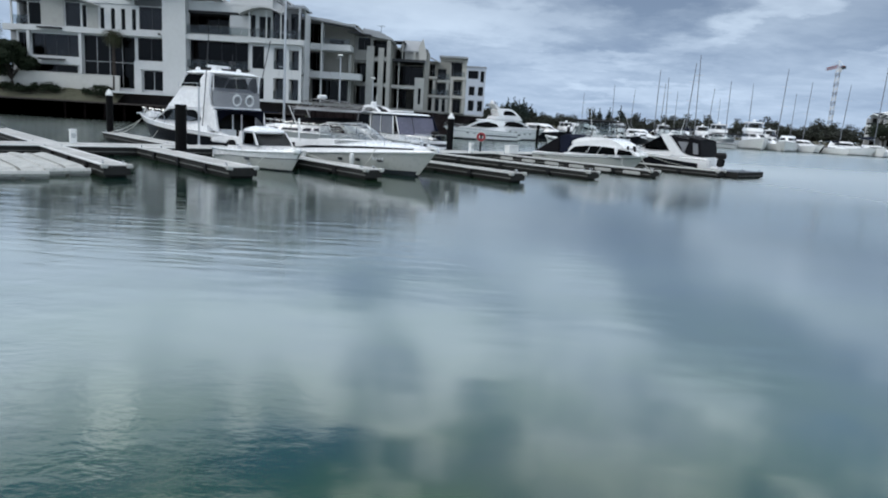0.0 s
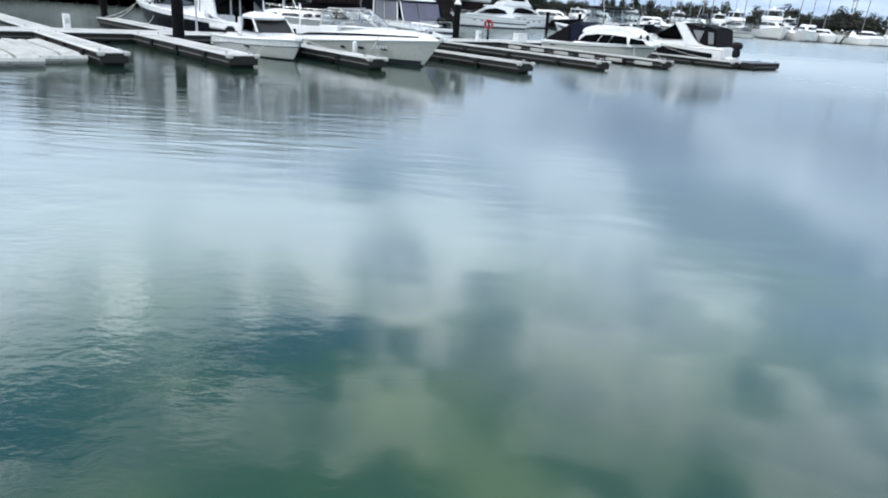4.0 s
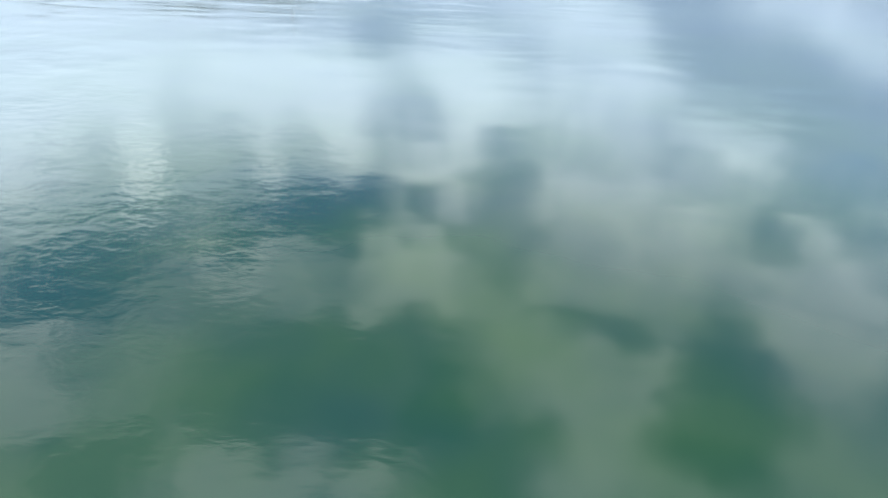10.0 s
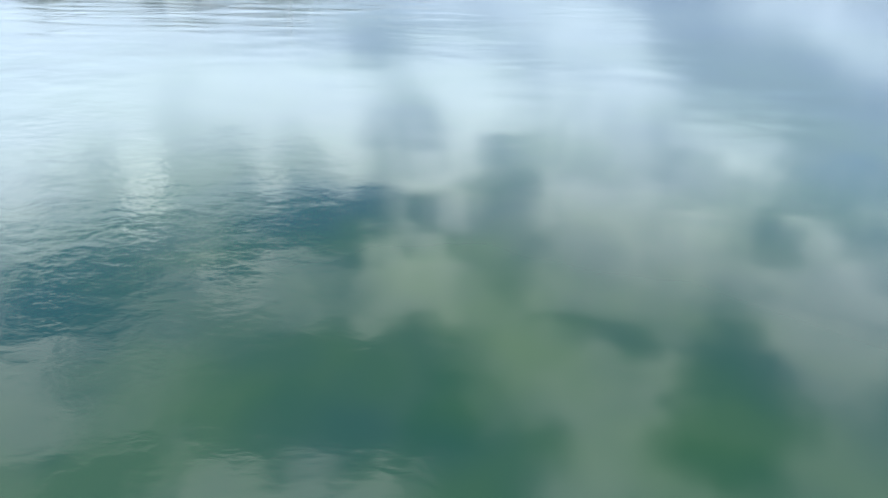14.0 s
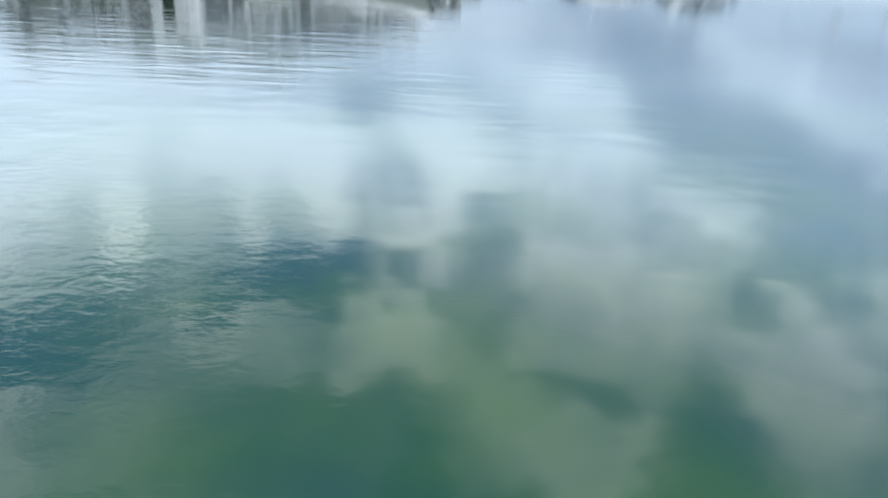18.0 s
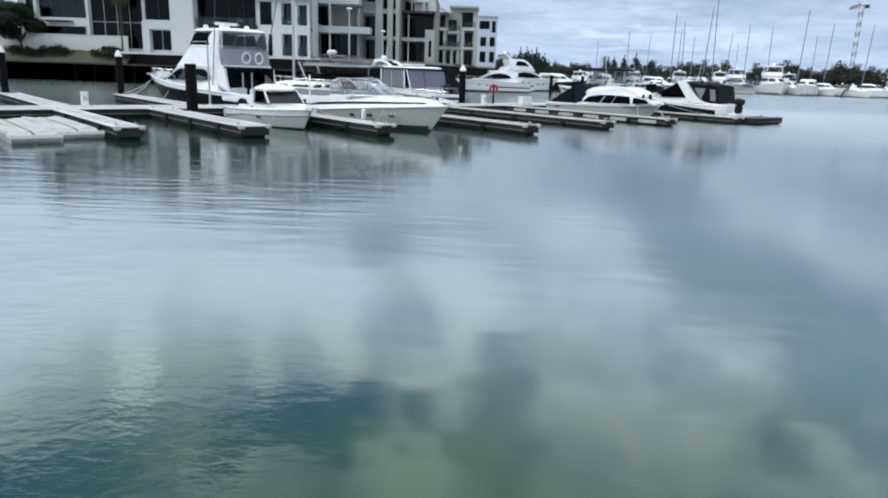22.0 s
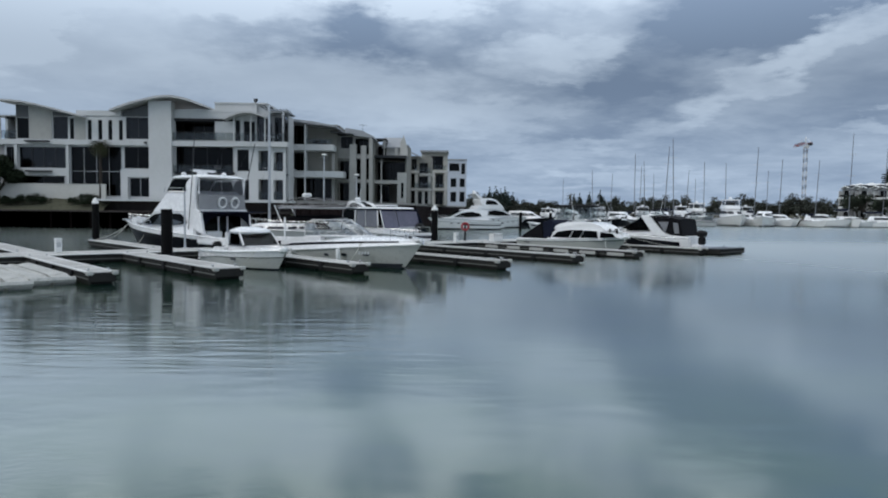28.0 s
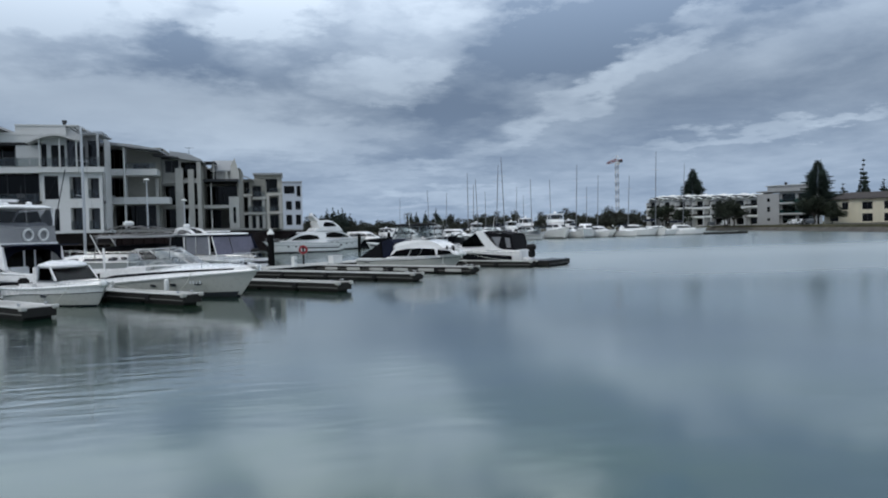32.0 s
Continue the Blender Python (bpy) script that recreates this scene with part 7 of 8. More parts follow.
for z in (5.8, 8.8):
    h.p("balcony", boxes((-3.9, 0.3, 118.6, 119.99, z, z + 0.35)), RENDER_CREAM)
    h.balustrade(-3.8, 0.2, z + 0.35, 118.7, 0.9)
for x in (-3.8, -1.9, 0.1):
    h.p("column", boxes((x - 0.18, x + 0.18, 118.65, 119.0, 3.3, 8.8)), RENDER_CREAM)
h = House("waterfront_house", "pale bluish-white flat-roofed house with small square windows", 0.5, 4.5, 146.0, 3.3)
C7 = [(0.9, 3.0, 10.6, 12.2), (3.4, 4.2, 10.0, 12.2), (1.2, 2.4, 7.3, 9.1), (3.1, 4.15, 7.3, 9.1), (1.2, 2.4, 4.2, 6.3), (3.1, 4.15, 4.2, 6.3)]
h.front(0.5, 4.5, 3.3, 12.9, C7, RENDER_BLUE)
for q in C7:
    h.window(*q, cols=1, deep=0.25)
h.rooms(0.5, 4.5, (3.5, 6.8, 9.8, 12.9), 3.5)
h.p("roof", boxes((0.4, 4.6, 145.8, 153.0, 12.9, 13.1)), RENDER_GREY)

# sheet-pile wall, podium, bank and garden wall
bm = bmesh.new()
x, k = -62.0, 0
prof = []
while x < -17.0:
    prof += [(x, 76.0), (x + 0.22, 76.0), (x + 0.36, 76.28), (x + 0.58, 76.28)]
    x += 0.72
bm = sheet_mesh([[(a, b, z) for a, b in prof] for z in (-1.0, 1.82)])
bmesh.ops.solidify(bm, geom=bm.faces[:], thickness=0.03)
solid("sheet_pile_wall", bm, RUST, "dark rusted sheet-pile wall at the water's edge", "wall", "structure")
solid("wall_capping", rbox(-62.0, -17.0, 75.85, 76.55, 1.8, 1.98, 0.03, 1), CAP_BROWN, "stained brown capping on the sheet piles", "trim", "structure")
rows = []
for i in range(41):
    y = 76.5 + 2.75 * i / 40
    rows.append([(-62 + 24.5 * j / 60, y, 1.9 + (1.35 + 0.2 * math.sin(j * 0.31)) * (i / 40) ** 0.8 + 0.10 * noise.noise((j * 0.6, i * 0.3, 0))) for j in range(61)])
solid("earth_bank", sheet_mesh(rows, 0.0), EARTH, "scrubby earth bank above the sheet piles", "ground", "structure")
solid("quay_deck", boxes((-38.6, -17.0, 76.6, 80.0, 3.05, 3.28)), RENDER_WHITE, "pale terrace deck edge in front of the houses", "pavement", "structure")
# flat plate closes the undercroft; its shade is put into the dark brown
solid("undercroft_plate", boxes((-38.5, -17.0, 78.6, 79.1, 1.5, 3.04)), CAP_BROWN, "dark brown plate standing for the shade under the terrace deck", "wall", "structure")
solid("quay_bench", boxes((-38.5, -17.0, 76.5, 78.6, 1.2, 1.86)), EARTH, "low ledge behind the capping", "ground", "structure")
gw = thing("garden_wall", "stepped cream rendered garden wall above the bank", "wall", pose(-46, 79.0, 3.0), kind="structure")
part("wall", boxes((-8.0, 7.7, -0.14, 0.14, 0.0, 1.85)), RENDER_CREAM, gw)
part("coping", rbox(-8.05, 7.75, -0.18, 0.18, 1.85, 1.93, 0.02, 1), RENDER_CREAM, gw)
part("wall", boxes((-16.0, -8.0, -0.14, 0.14, 0.0, 1.2)), RENDER_CREAM, gw)
# ---------------------------------------------------------------- plants


def leaf_crown(centres, count, size, rnd, squash=0.8):
    """Many small leaf blades gathered in clumps."""
    verts, faces = [], []
    tot = sum(r ** 2 for *_, r in centres)
    for x, y, z, r in centres:
        for _ in range(max(6, int(count * r * r / tot))):
            d = Vector((rnd.gauss(0, 1), rnd.gauss(0, 1), rnd.gauss(0, 1))).normalized()
            p = Vector((x, y, z)) + Vector((d.x, d.y, d.z * squash)) * r * rnd.uniform(0.55, 1.06)
            a = Vector((rnd.gauss(0, 1), rnd.gauss(0, 1), rnd.gauss(0, 0.6))).normalized()
            b = a.cross(d + Vector((0.01, 0.02, 0.0))).normalized()
            s = size * rnd.uniform(0.6, 1.3)
            i = len(verts)
            verts += [p - a * s, p + b * s * 0.45, p + a * s, p - b * s * 0.45]
            faces.append((i, i + 1, i + 2, i + 3))
    me = bpy.data.meshes.new("crown")
    me.from_pydata(verts, [], faces)
    return me


def mesh_part(name, me, mat, parent, label=""):
    me.materials.append(mat)
    o = new(name, me)
    o.parent = parent
    if label:
        o["label"] = label
    return o


def broad_tree(name, label, m, H, spread, seed, count=2600, leaf=0.16, group="", trunk_h=0.35, mat=None):
    rnd = random.Random(seed)
    ob = thing(name, label, "tree", m, group)
    bm = bmesh.new()
    fork = H * trunk_h
    tube(bm, [(0, 0, -0.2), (0.05 * H, 0, fork * 0.5), (0.02 * H, 0.02 * H, fork)], H * 0.035, 8, True, H * 0.022)
    centres = []
    for i in range(9):
        a, k = i * 2.4 + rnd.random(), rnd.uniform(0.35, 1.0)
        tip = Vector((math.cos(a) * spread * k, math.sin(a) * spread * k, fork + (H - fork) * rnd.uniform(0.25, 0.85) * (1.15 - 0.4 * k)))
        tube(bm, [(0.02 * H, 0.02 * H, fork * 0.95), Vector((0, 0, fork)).lerp(tip, 0.5) + Vector((0, 0, 0.08 * H)), tip], H * 0.016, 6, True, H * 0.005)
        centres.append((*tip, spread * rnd.uniform(0.3, 0.48)))
    for i in range(5):
        a = rnd.random() * 6.28
        centres.append((math.cos(a) * spread * 0.3, math.sin(a) * spread * 0.3, fork + (H - fork) * rnd.uniform(0.5, 0.86), spread * rnd.uniform(0.3, 0.42)))
    part("trunk", bm, BARK, ob, "", True)
    mesh_part("crown", leaf_crown(centres, count, leaf, rnd), mat or LEAF, ob)
    return ob


def palm_tree(name, label, m, trunk_h, frond, seed, n=46, group="", droop=1.0):
    rnd = random.Random(seed)
    ob = thing(name, label, "palm tree", m, group)
    part("trunk", tube(bmesh.new(), [(0, 0, -0.2), (0.05, 0, trunk_h * 0.5), (0, 0.04, trunk_h)], 0.34 * frond / 2.6, 10, True, 0.26 * frond / 2.6), BARK, ob, "", True)
    verts, faces = [], []
    for i in range(n):
        a = i * 2.399
        lift = 1.35 - 1.9 * (i / n)
        L = frond * rnd.uniform(0.85, 1.1)
        out, prev = Vector((math.cos(a), math.sin(a), 0)), Vector((0, 0, trunk_h))
        side = Vector((-math.sin(a), math.cos(a), 0))
        ang = lift
        for k in range(9):
            stp = (out * math.cos(ang) + Vector((0, 0, math.sin(ang)))) * L / 9
            nxt = prev + stp
            ang -= (0.14 + 0.02 * k) * droop
            w = frond * 0.2 * math.sin(math.pi * (k + 1.2) / 10.5)
            for s in (-1, 1):
                for q in (0.0, 0.5):
                    p = prev.lerp(nxt, q)
                    j = len(verts)
                    verts += [p, p + stp * 0.25, p + side * s * w + stp * 0.7 - Vector((0, 0, w * 0.35))]
                    faces.append((j, j + 1, j + 2))
            prev = nxt
    me = bpy.data.meshes.new("crown")
    me.from_pydata(verts, [], faces)
    mesh_part("crown", me, LEAF_PALM, ob)
    return ob


def norfolk_pine(name, label, m, H, spread, seed, tiers=28, group="", thin=1.0):
    rnd = random.Random(seed)
    ob = thing(name, label, "pine tree", m, group)
    part("trunk", tube(bmesh.new(), [(0, 0, -0.2), (0.05, 0, H * 0.5), (0, 0, H)], H * 0.016, 8, True, 0.04), BARK, ob, "", True)
    verts, faces = [], []
    for t in range(tiers):
        k = t / (tiers - 1)
        z = H * (0.16 + 0.83 * k)
        R = spread * min(1.0, 0.7 + 1.4 * k) * (1 - k) ** 0.68 * rnd.uniform(0.68, 1.12) + 0.25
        for b in range(10):
            if rnd.random() < 0.12:
                continue
            a = b * 6.283 / 10 + t * 0.5 + rnd.uniform(-0.2, 0.2)
            d, s = Vector((math.cos(a), math.sin(a), 0)), Vector((-math.sin(a), math.cos(a), 0))
            L = R * rnd.uniform(0.75, 1.1)
            for q in range(10):
                f = (q + 0.6) / 10
                p = d * L * f + Vector((0, 0, z + L * (0.10 * f * f - 0.06 * f)))
                w = (0.1 + 0.26 * math.sin(math.pi * min(1, f + 0.1))) * spread * 0.42 * thin
                for sg in (-1, 1):
                    i = len(verts)
                    tip = p + s * sg * w + d * L * 0.09 + Vector((0, 0, w * rnd.uniform(0.1, 0.5)))
                    verts += [p - d * L * 0.05, p + d * L * 0.06, tip, p + Vector((0, 0, 0.1 * w))]
                    faces.append((i, i + 1, i + 2, i + 3))
                i = len(verts)
                verts += [p - d * L * 0.07, p + d * L * 0.09 - Vector((0, 0, w * 0.3)), p + d * L * 0.1 + Vector((0, 0, w * 0.55)), p + Vector((0, 0, w * 0.4))]
                faces.append((i, i + 1, i + 2, i + 3))
    me = bpy.data.meshes.new("foliage")
    me.from_pydata(verts, [], faces)
    mesh_part("foliage", me, LEAF_PINE, ob)
    return ob


def pointed_tree(name, label, m, H, spread, seed, group=""):
    """A narrow dark conifer, ragged at the edges."""
    rnd = random.Random(seed)
    ob = thing(name, label, "conifer", m, group)
    part("trunk", tube(bmesh.new(), [(0, 0, -0.2), (0.05, 0, H * 0.5), (0, 0, H * 0.95)], H * 0.02, 7, True, 0.04), BARK, ob, "", True)
    centres = []
    for t in range(13):
        k = t / 12
        r = spread * (1 - k) ** 0.8 * 0.55 + 0.18
        for j in range(3 if k < 0.8 else 1):
            a = rnd.random() * 6.28
            centres.append((math.cos(a) * r * 0.8, math.sin(a) * r * 0.8, H * (0.14 + 0.85 * k), r))
    mesh_part("crown", leaf_crown(centres, 1700, 0.5, rnd, 0.9), LEAF_PINE, ob)
    return ob


broad_tree("shore_tree", "dark rounded evergreen tree leaning over the garden wall", pose(-50.2, 78.3, 2.9), 5.2, 2.35, 3, 11000, 0.19, trunk_h=0.2)
palm_tree("date_palm", "stout date palm with a dense round crown", pose(-64.7, 95, 3.3), 7.0, 3.2, 5, 240, droop=0.75)
palm_tree("garden_palm", "small palm against the house's tall glazing", pose(-38.9, 79.0, 3.2), 5.9, 1.5, 6, 90)
for i, (x, y, s) in enumerate(((-57.5, 85.0, 1.0), (-59.5, 86.0, 1.2), (-61.5, 85.5, 0.9), (-54.0, 82.0, 0.8))):
    broad_tree("shrub", "low brown-green shrub by the garden wall", pose(x, y, 3.2), 1.25 * s, 1.2 * s, 20 + i, 700, 0.14, "garden shrubs", 0.15)
rnd = random.Random(4)
for i in range(26):
    x, y = -51 + rnd.random() * 12.5, 77.2 + rnd.random() * 1.3
    broad_tree("bank_shrub", "small dry shrub on the earth bank", pose(x, y, 2.2 + (y - 76.5) * 0.42), rnd.uniform(0.4, 1.0), rnd.uniform(0.4, 0.95), 40 + i, 260, 0.1, "bank shrubs", 0.12)

# ---------------------------------------------------------------- far houses


class FarHouse(House):
    def __init__(self, name, label, m, category="house", group=""):
        self.base = Vector((0, 0, 0))
        self.ob = thing(name, label, category, m, group)
        self.y = 0.0


def hip_roof(w, d, z, rise, over=0.6):
    a, b = w / 2 + over, d + over
    bm = bmesh.new()
    lo = [bm.verts.new(p) for p in ((-a, -over, z), (a, -over, z), (a, b, z), (-a, b, z))]
    lo2 = [bm.verts.new(p) for p in ((-a, -over, z + 0.2), (a, -over, z + 0.2), (a, b, z + 0.2), (-a, b, z + 0.2))]
    k = min(a, (b + over) / 2) * 0.9
    hi = [bm.verts.new(p) for p in ((-a + k, (b - over) / 2, z + rise), (a - k, (b - over) / 2, z + rise))]
    bm.faces.new(lo[::-1])
    for i in range(4):
        bm.faces.new((lo[i], lo[(i + 1) % 4], lo2[(i + 1) % 4], lo2[i]))
    bm.faces.new((lo2[0], lo2[1], hi[1], hi[0]))
    bm.faces.new((lo2[1], lo2[2], hi[1]))
    bm.faces.new((lo2[2], lo2[3], hi[0], hi[1]))
    bm.faces.new((lo2[3], lo2[0], hi[0]))
    return bm


def grid_holes(x0, x1, cols, floors, width, height, sill=0.9, first=0.0, step=3.0):
    out = []
    for f in range(floors):
        for c in range(cols):
            xc = x0 + (x1 - x0) * (c + 0.5) / cols
            out.append((xc - width / 2, xc + width / 2, first + f * step + sill, first + f * step + sill + height))
    return out


def townhouse(m, w, label, mat, seed):
    rnd = random.Random(seed)
    h = FarHouse("townhouse", label, m, "house", "far townhouses")
    H = 8.6
    holes = grid_holes(-w / 2, w / 2, 2, 3, w * 0.34, 2.1, 0.3, 0.0, 2.85)
    h.front(-w / 2, w / 2, 0, H, holes, mat)
    for q in holes:
        h.window(*q, cols=2, deep=0.2)
    h.rooms(-w / 2, w / 2, (0.15, 2.9, 5.75, H), 3.0)
    for z in (2.75, 5.6):
        h.p("balcony", boxes((-w / 2 + 0.3, w / 2 - 0.3, -1.4, -0.01, z, z + 0.5)), PLASTIC)
        h.balustrade(-w / 2 + 0.4, w / 2 - 0.4, z + 0.5, -1.35, 0.7)
    for x in (-w / 2 + 0.2, 0, w / 2 - 0.2):
        h.p("fin_wall", boxes((x - 0.14, x + 0.14, -1.5, -0.01, 0, H - 0.6)), RENDER_WHITE)
    h.p("roof", boxes((-w / 2 - 0.1, w / 2 + 0.1, -0.6, 8, H, H + 0.2)), ROOFING)
    for x in (-w / 4, w / 4):
        h.p("clerestory", boxes((x - w * 0.02, x + w * 0.2, -0.9, 4.5, H + 0.2, H + 0.95)), ALU, "dark clerestory")
        h.p("roof_pod", sheet_mesh([[(x - w * 0.2, -1.5, H - 0.1), (x, -1.5, H + 0.75), (x + w * 0.18, -1.5, H + 0.3)], [(x - w * 0.2, 5, H + 0.9), (x, 5, H + 1.75), (x + w * 0.18, 5, H + 1.3)]], 0.15), PLASTIC, "pale curved roof hood")
    return h.ob


P1, P2 = Vector((150, 262, 1.45)), Vector((143, 186, 1.45))
for i in range(6):
    p = P1.lerp(P2, (i + 0.5) / 6)
    townhouse(pose(p.x, p.y, 1.45, 0, 0, -84) @ SC(1, 1, 1.24 - 0.05 * i), 12.2, "three-storey grey townhouse with balconies on the far shore", (RENDER_GREY, RENDER_WHITE, RENDER_GREY, RENDER_CREAM, RENDER_GREY, RENDER_WHITE)[i], 60 + i)

h = FarHouse("apartment_block", "grey apartment block with teal balcony glass on the far shore", pose(146, 178, 1.45, 0, 0, -52), "building")
Q = [(-1.2, 2.4, 0.4, 2.7), (3.2, 7.4, 0.4, 2.7), (-1.2, 2.4, 3.6, 5.9), (3.2, 7.4, 3.6, 5.9), (-1.2, 2.4, 6.8, 9.1), (3.2, 7.4, 6.8, 9.1)]
h.front(-1.8, 8.0, 0, 9.8, Q, RENDER_GREY)
for q in Q:
    h.window(*q, cols=3, deep=1.0, glass=TEAL_GLASS)
N = [(-5.2, -4.4, 3.9, 5.4), (-5.2, -4.4, 6.9, 8.0), (-5.2, -4.4, 1.2, 2.0)]
h.front(-8.0, -1.8, 0, 9.3, N, RENDER_GREY, -0.8)
for q in N:
    h.window(*q, -0.8, cols=1)
h.rooms(-8.0, 8.0, (0.2, 3.3, 6.5, 9.3), 4.0)
for z in (3.0, 6.2):
    h.p("balcony", boxes((-1.7, 7.9, -1.6, -0.01, z, z + 0.3)), RENDER_WHITE)
    h.p("balcony_glass", boxes((-1.6, 7.8, -1.58, -1.54, z + 0.35, z + 1.35)), TEAL_GLASS, "teal balcony glass").visible_shadow = False
h.p("roof", boxes((-8.2, 8.2, -1.2, 9, 9.8, 10.1)), ROOFING)
h.p("penthouse", boxes((-5.5, 6.5, 1.0, 8, 10.1, 11.6)), RENDER_GREY)
h.p("penthouse_roof", boxes((-6.0, 7.0, 0.4, 8.4, 11.6, 11.8)), RENDER_WHITE)
h.p("roof_vent", lathe([(0.4, 11.8), (0.4, 12.6), (0.6, 12.7)], 10, pose(-1, 4, 0)), ALU)

h = FarHouse("cream_house", "two-storey cream house with a dark hipped tile roof", pose(142, 144, 1.6, 0, 0, -45), "house")
Q = [(-8.6, -7.0, 3.3, 5.2), (-6.0, -4.6, 3.3, 5.2), (-1.6, 0.6, 3.3, 5.2), (3.0, 5.0, 3.3, 5.2), (7.0, 9.0, 3.3, 5.2), (-8.6, -6.8, 0.5, 2.3), (-1.6, 0.6, 0.3, 2.3), (3.0, 5.0, 0.3, 2.3), (7.0, 9.0, 0.3, 2.3)]
h.front(-10, 12, 0, 5.9, Q, CREAM_PAINT)
for q in Q:
    h.window(*q, cols=2, deep=0.15)
h.rooms(-10, 12, (0.15, 2.9, 5.9), 4.0)
for x in (-4.0, -2.4, 1.6, 6.0):
    h.p("pilaster", boxes((x - 0.2, x + 0.2, -0.5, -0.01, 0, 5.9)), CREAM_PAINT)
bm = hip_roof(22, 10, 5.9, 1.9, 0.9)
bm.transform(Matrix.Translation((1, 0, 0)))
h.p("roof", bm, TILE_ROOF, "dark hipped tile roof")

h = FarHouse("tan_house", "tan rendered house behind the palm", pose(-79, 101, 3.3, 0, 0, 20), "house")
Q = [(-5, -3, 4.6, 6.4), (2, 4, 4.6, 6.4), (-5, -3, 1.2, 3.0), (2, 4, 1.2, 3.0)]
h.front(-8, 6, 0, 7.6, Q, RENDER_SAND)
for q in Q:
    h.window(*q, cols=2)
h.rooms(-8, 6, (0.2, 3.8, 7.6), 4.0)
h.p("balcony", boxes((-8, 6.2, -1.6, -0.01, 3.4, 3.75)), RENDER_CREAM)
h.balustrade(-7.8, 6.0, 3.75, -1.5)
bm = hip_roof(14, 9, 7.6, 0.9, 0.5)
bm.transform(Matrix.Translation((-1, 0, 0)))
h.p("roof", bm, ROOFING)

# ---------------------------------------------------------------- far shore, trees, crane
LINE = [(60, 24), (92, 62), (109, 104), (124, 140), (134, 172), (144, 215), (140, 262), (95, 300), (30, 320), (-40, 322)]
bm = bmesh.new()
foot = bmesh.new()
for (ax, ay), (bx, by) in zip(LINE, LINE[1:]):
    L = math.hypot(bx - ax, by - ay)
    nx, ny = (by - ay) / L, -(bx - ax) / L
    n = max(2, int(L / 4))
    rows = []
    for off, z in ((-1.6, -0.3), (-0.9, 0.35), (0.4, 1.2), (2.8, 1.56)):
        rows.append([(ax + (bx - ax) * i / n + nx * off, ay + (by - ay) * i / n + ny * off, z + 0.06 * noise.noise((i * 0.7, off, ax))) for i in range(n + 1)])
    me_bm = sheet_mesh(rows[1:])
    tmp = bpy.data.meshes.new("tmp")
    me_bm.to_mesh(tmp)
    bm.from_mesh(tmp)
    me_bm.free()
    me_bm = sheet_mesh(rows[:2])
    me_bm.to_mesh(tmp)
    foot.from_mesh(tmp)
    me_bm.free()
    bpy.data.meshes.remove(tmp)
solid("seawall", bm, ROCK, "low sloping grey seawall and path of the far shore", "seawall", "structure")
solid("seawall_foot", foot, ROCK, "dark wet foot of the far seawall", "seawall", "structure")

norfolk_pine("norfolk_pine", "tall dark Norfolk pine behind the townhouses", pose(157, 243, 1.45), 22.0, 8.6, 71, 26)
norfolk_pine("norfolk_pine", "tall open-branched Norfolk pine on the far shore", pose(134.5, 152.5, 1.45), 16.2, 6.6, 72, 24)
pointed_tree("norfolk_pine", "slender ragged pine behind the cream house", pose(181, 186, 1.45), 20.0, 2.6, 73)
pointed_tree("norfolk_pine", "small ragged pine behind the cream house", pose(177, 190, 1.45), 12.5, 3.6, 74)
pointed_tree("norfolk_pine", "small ragged pine behind the cream house", pose(187, 184, 1.45), 13.5, 3.8, 75)
for i, (x, y, H, s) in enumerate(((148, 252, 9.5, 4.6), (152, 246, 8.6, 3.6), (131.5, 186, 8.2, 4.2), (129.5, 180, 7.0, 3.6), (134, 191, 7.4, 3.4), (131, 150, 7.4, 4.4), (133.5, 147, 5.4, 2.8), (141, 131, 6.0, 3.0), (141.5, 236, 8.2, 5.0), (141, 226, 6.6, 3.8), (144, 244, 7.0, 3.8))):
    broad_tree("shore_tree", "dark rounded evergreen tree on the far shore", pose(x, y, 1.45), H, s, 80 + i, 1700, 0.34, "far shore trees", 0.25, LEAF_SHORE)
protos = [broad_tree("far_tree", "dark evergreen tree in the distant treeline", pose(-26, 352, 1.45), 10.5, 5.0, 101, 1100, 0.5, "far trees", 0.2, LEAF_HAZED),
          pointed_tree("far_pine", "dark pointed conifer in the distant treeline", pose(-18, 350, 1.45), 13.0, 3.6, 102, "far trees"),
          palm_tree("far_palm", "distant palm with a ragged crown", pose(62, 345, 1.45), 8.5, 3.2, 103, 26, "far trees")]
rnd = random.Random(11)
for i in range(58):
    a = radians(1.5 + 28.5 * (i + rnd.random() * 0.8) / 58)
    deg = math.degrees(a)
    kind = 1 if (3.5 < deg < 6 and rnd.random() < 0.7) or (10.5 < deg < 13.5 and rnd.random() < 0.75) else (2 if 18 < deg < 26 and rnd.random() < 0.3 else 0)
    d = rnd.uniform(328, 356)
    s = rnd.choice((0.5, 0.62, 0.75, 0.85, 1.0)) * rnd.uniform(0.9, 1.1) * (0.95 if kind == 0 and deg > 20 else 0.78 if kind == 0 and deg < 16 else 1.0)
    copy_thing(protos[kind], pose(d * math.sin(a), d * math.cos(a), 1.45, 0, 0, rnd.uniform(0, 360)) @ Matrix.Diagonal((s, s, s, 1)))

for i in range(84):
    a = radians(1.0 + 29.5 * (i + rnd.random()) / 84)
    d, s = rnd.uniform(316, 330), rnd.uniform(0.42, 0.68)
    copy_thing(protos[0], pose(d * math.sin(a), d * math.cos(a), 0.6, 0, 0, rnd.uniform(0, 360)) @ Matrix.Diagonal((s * 1.5, s * 1.5, s, 1)))

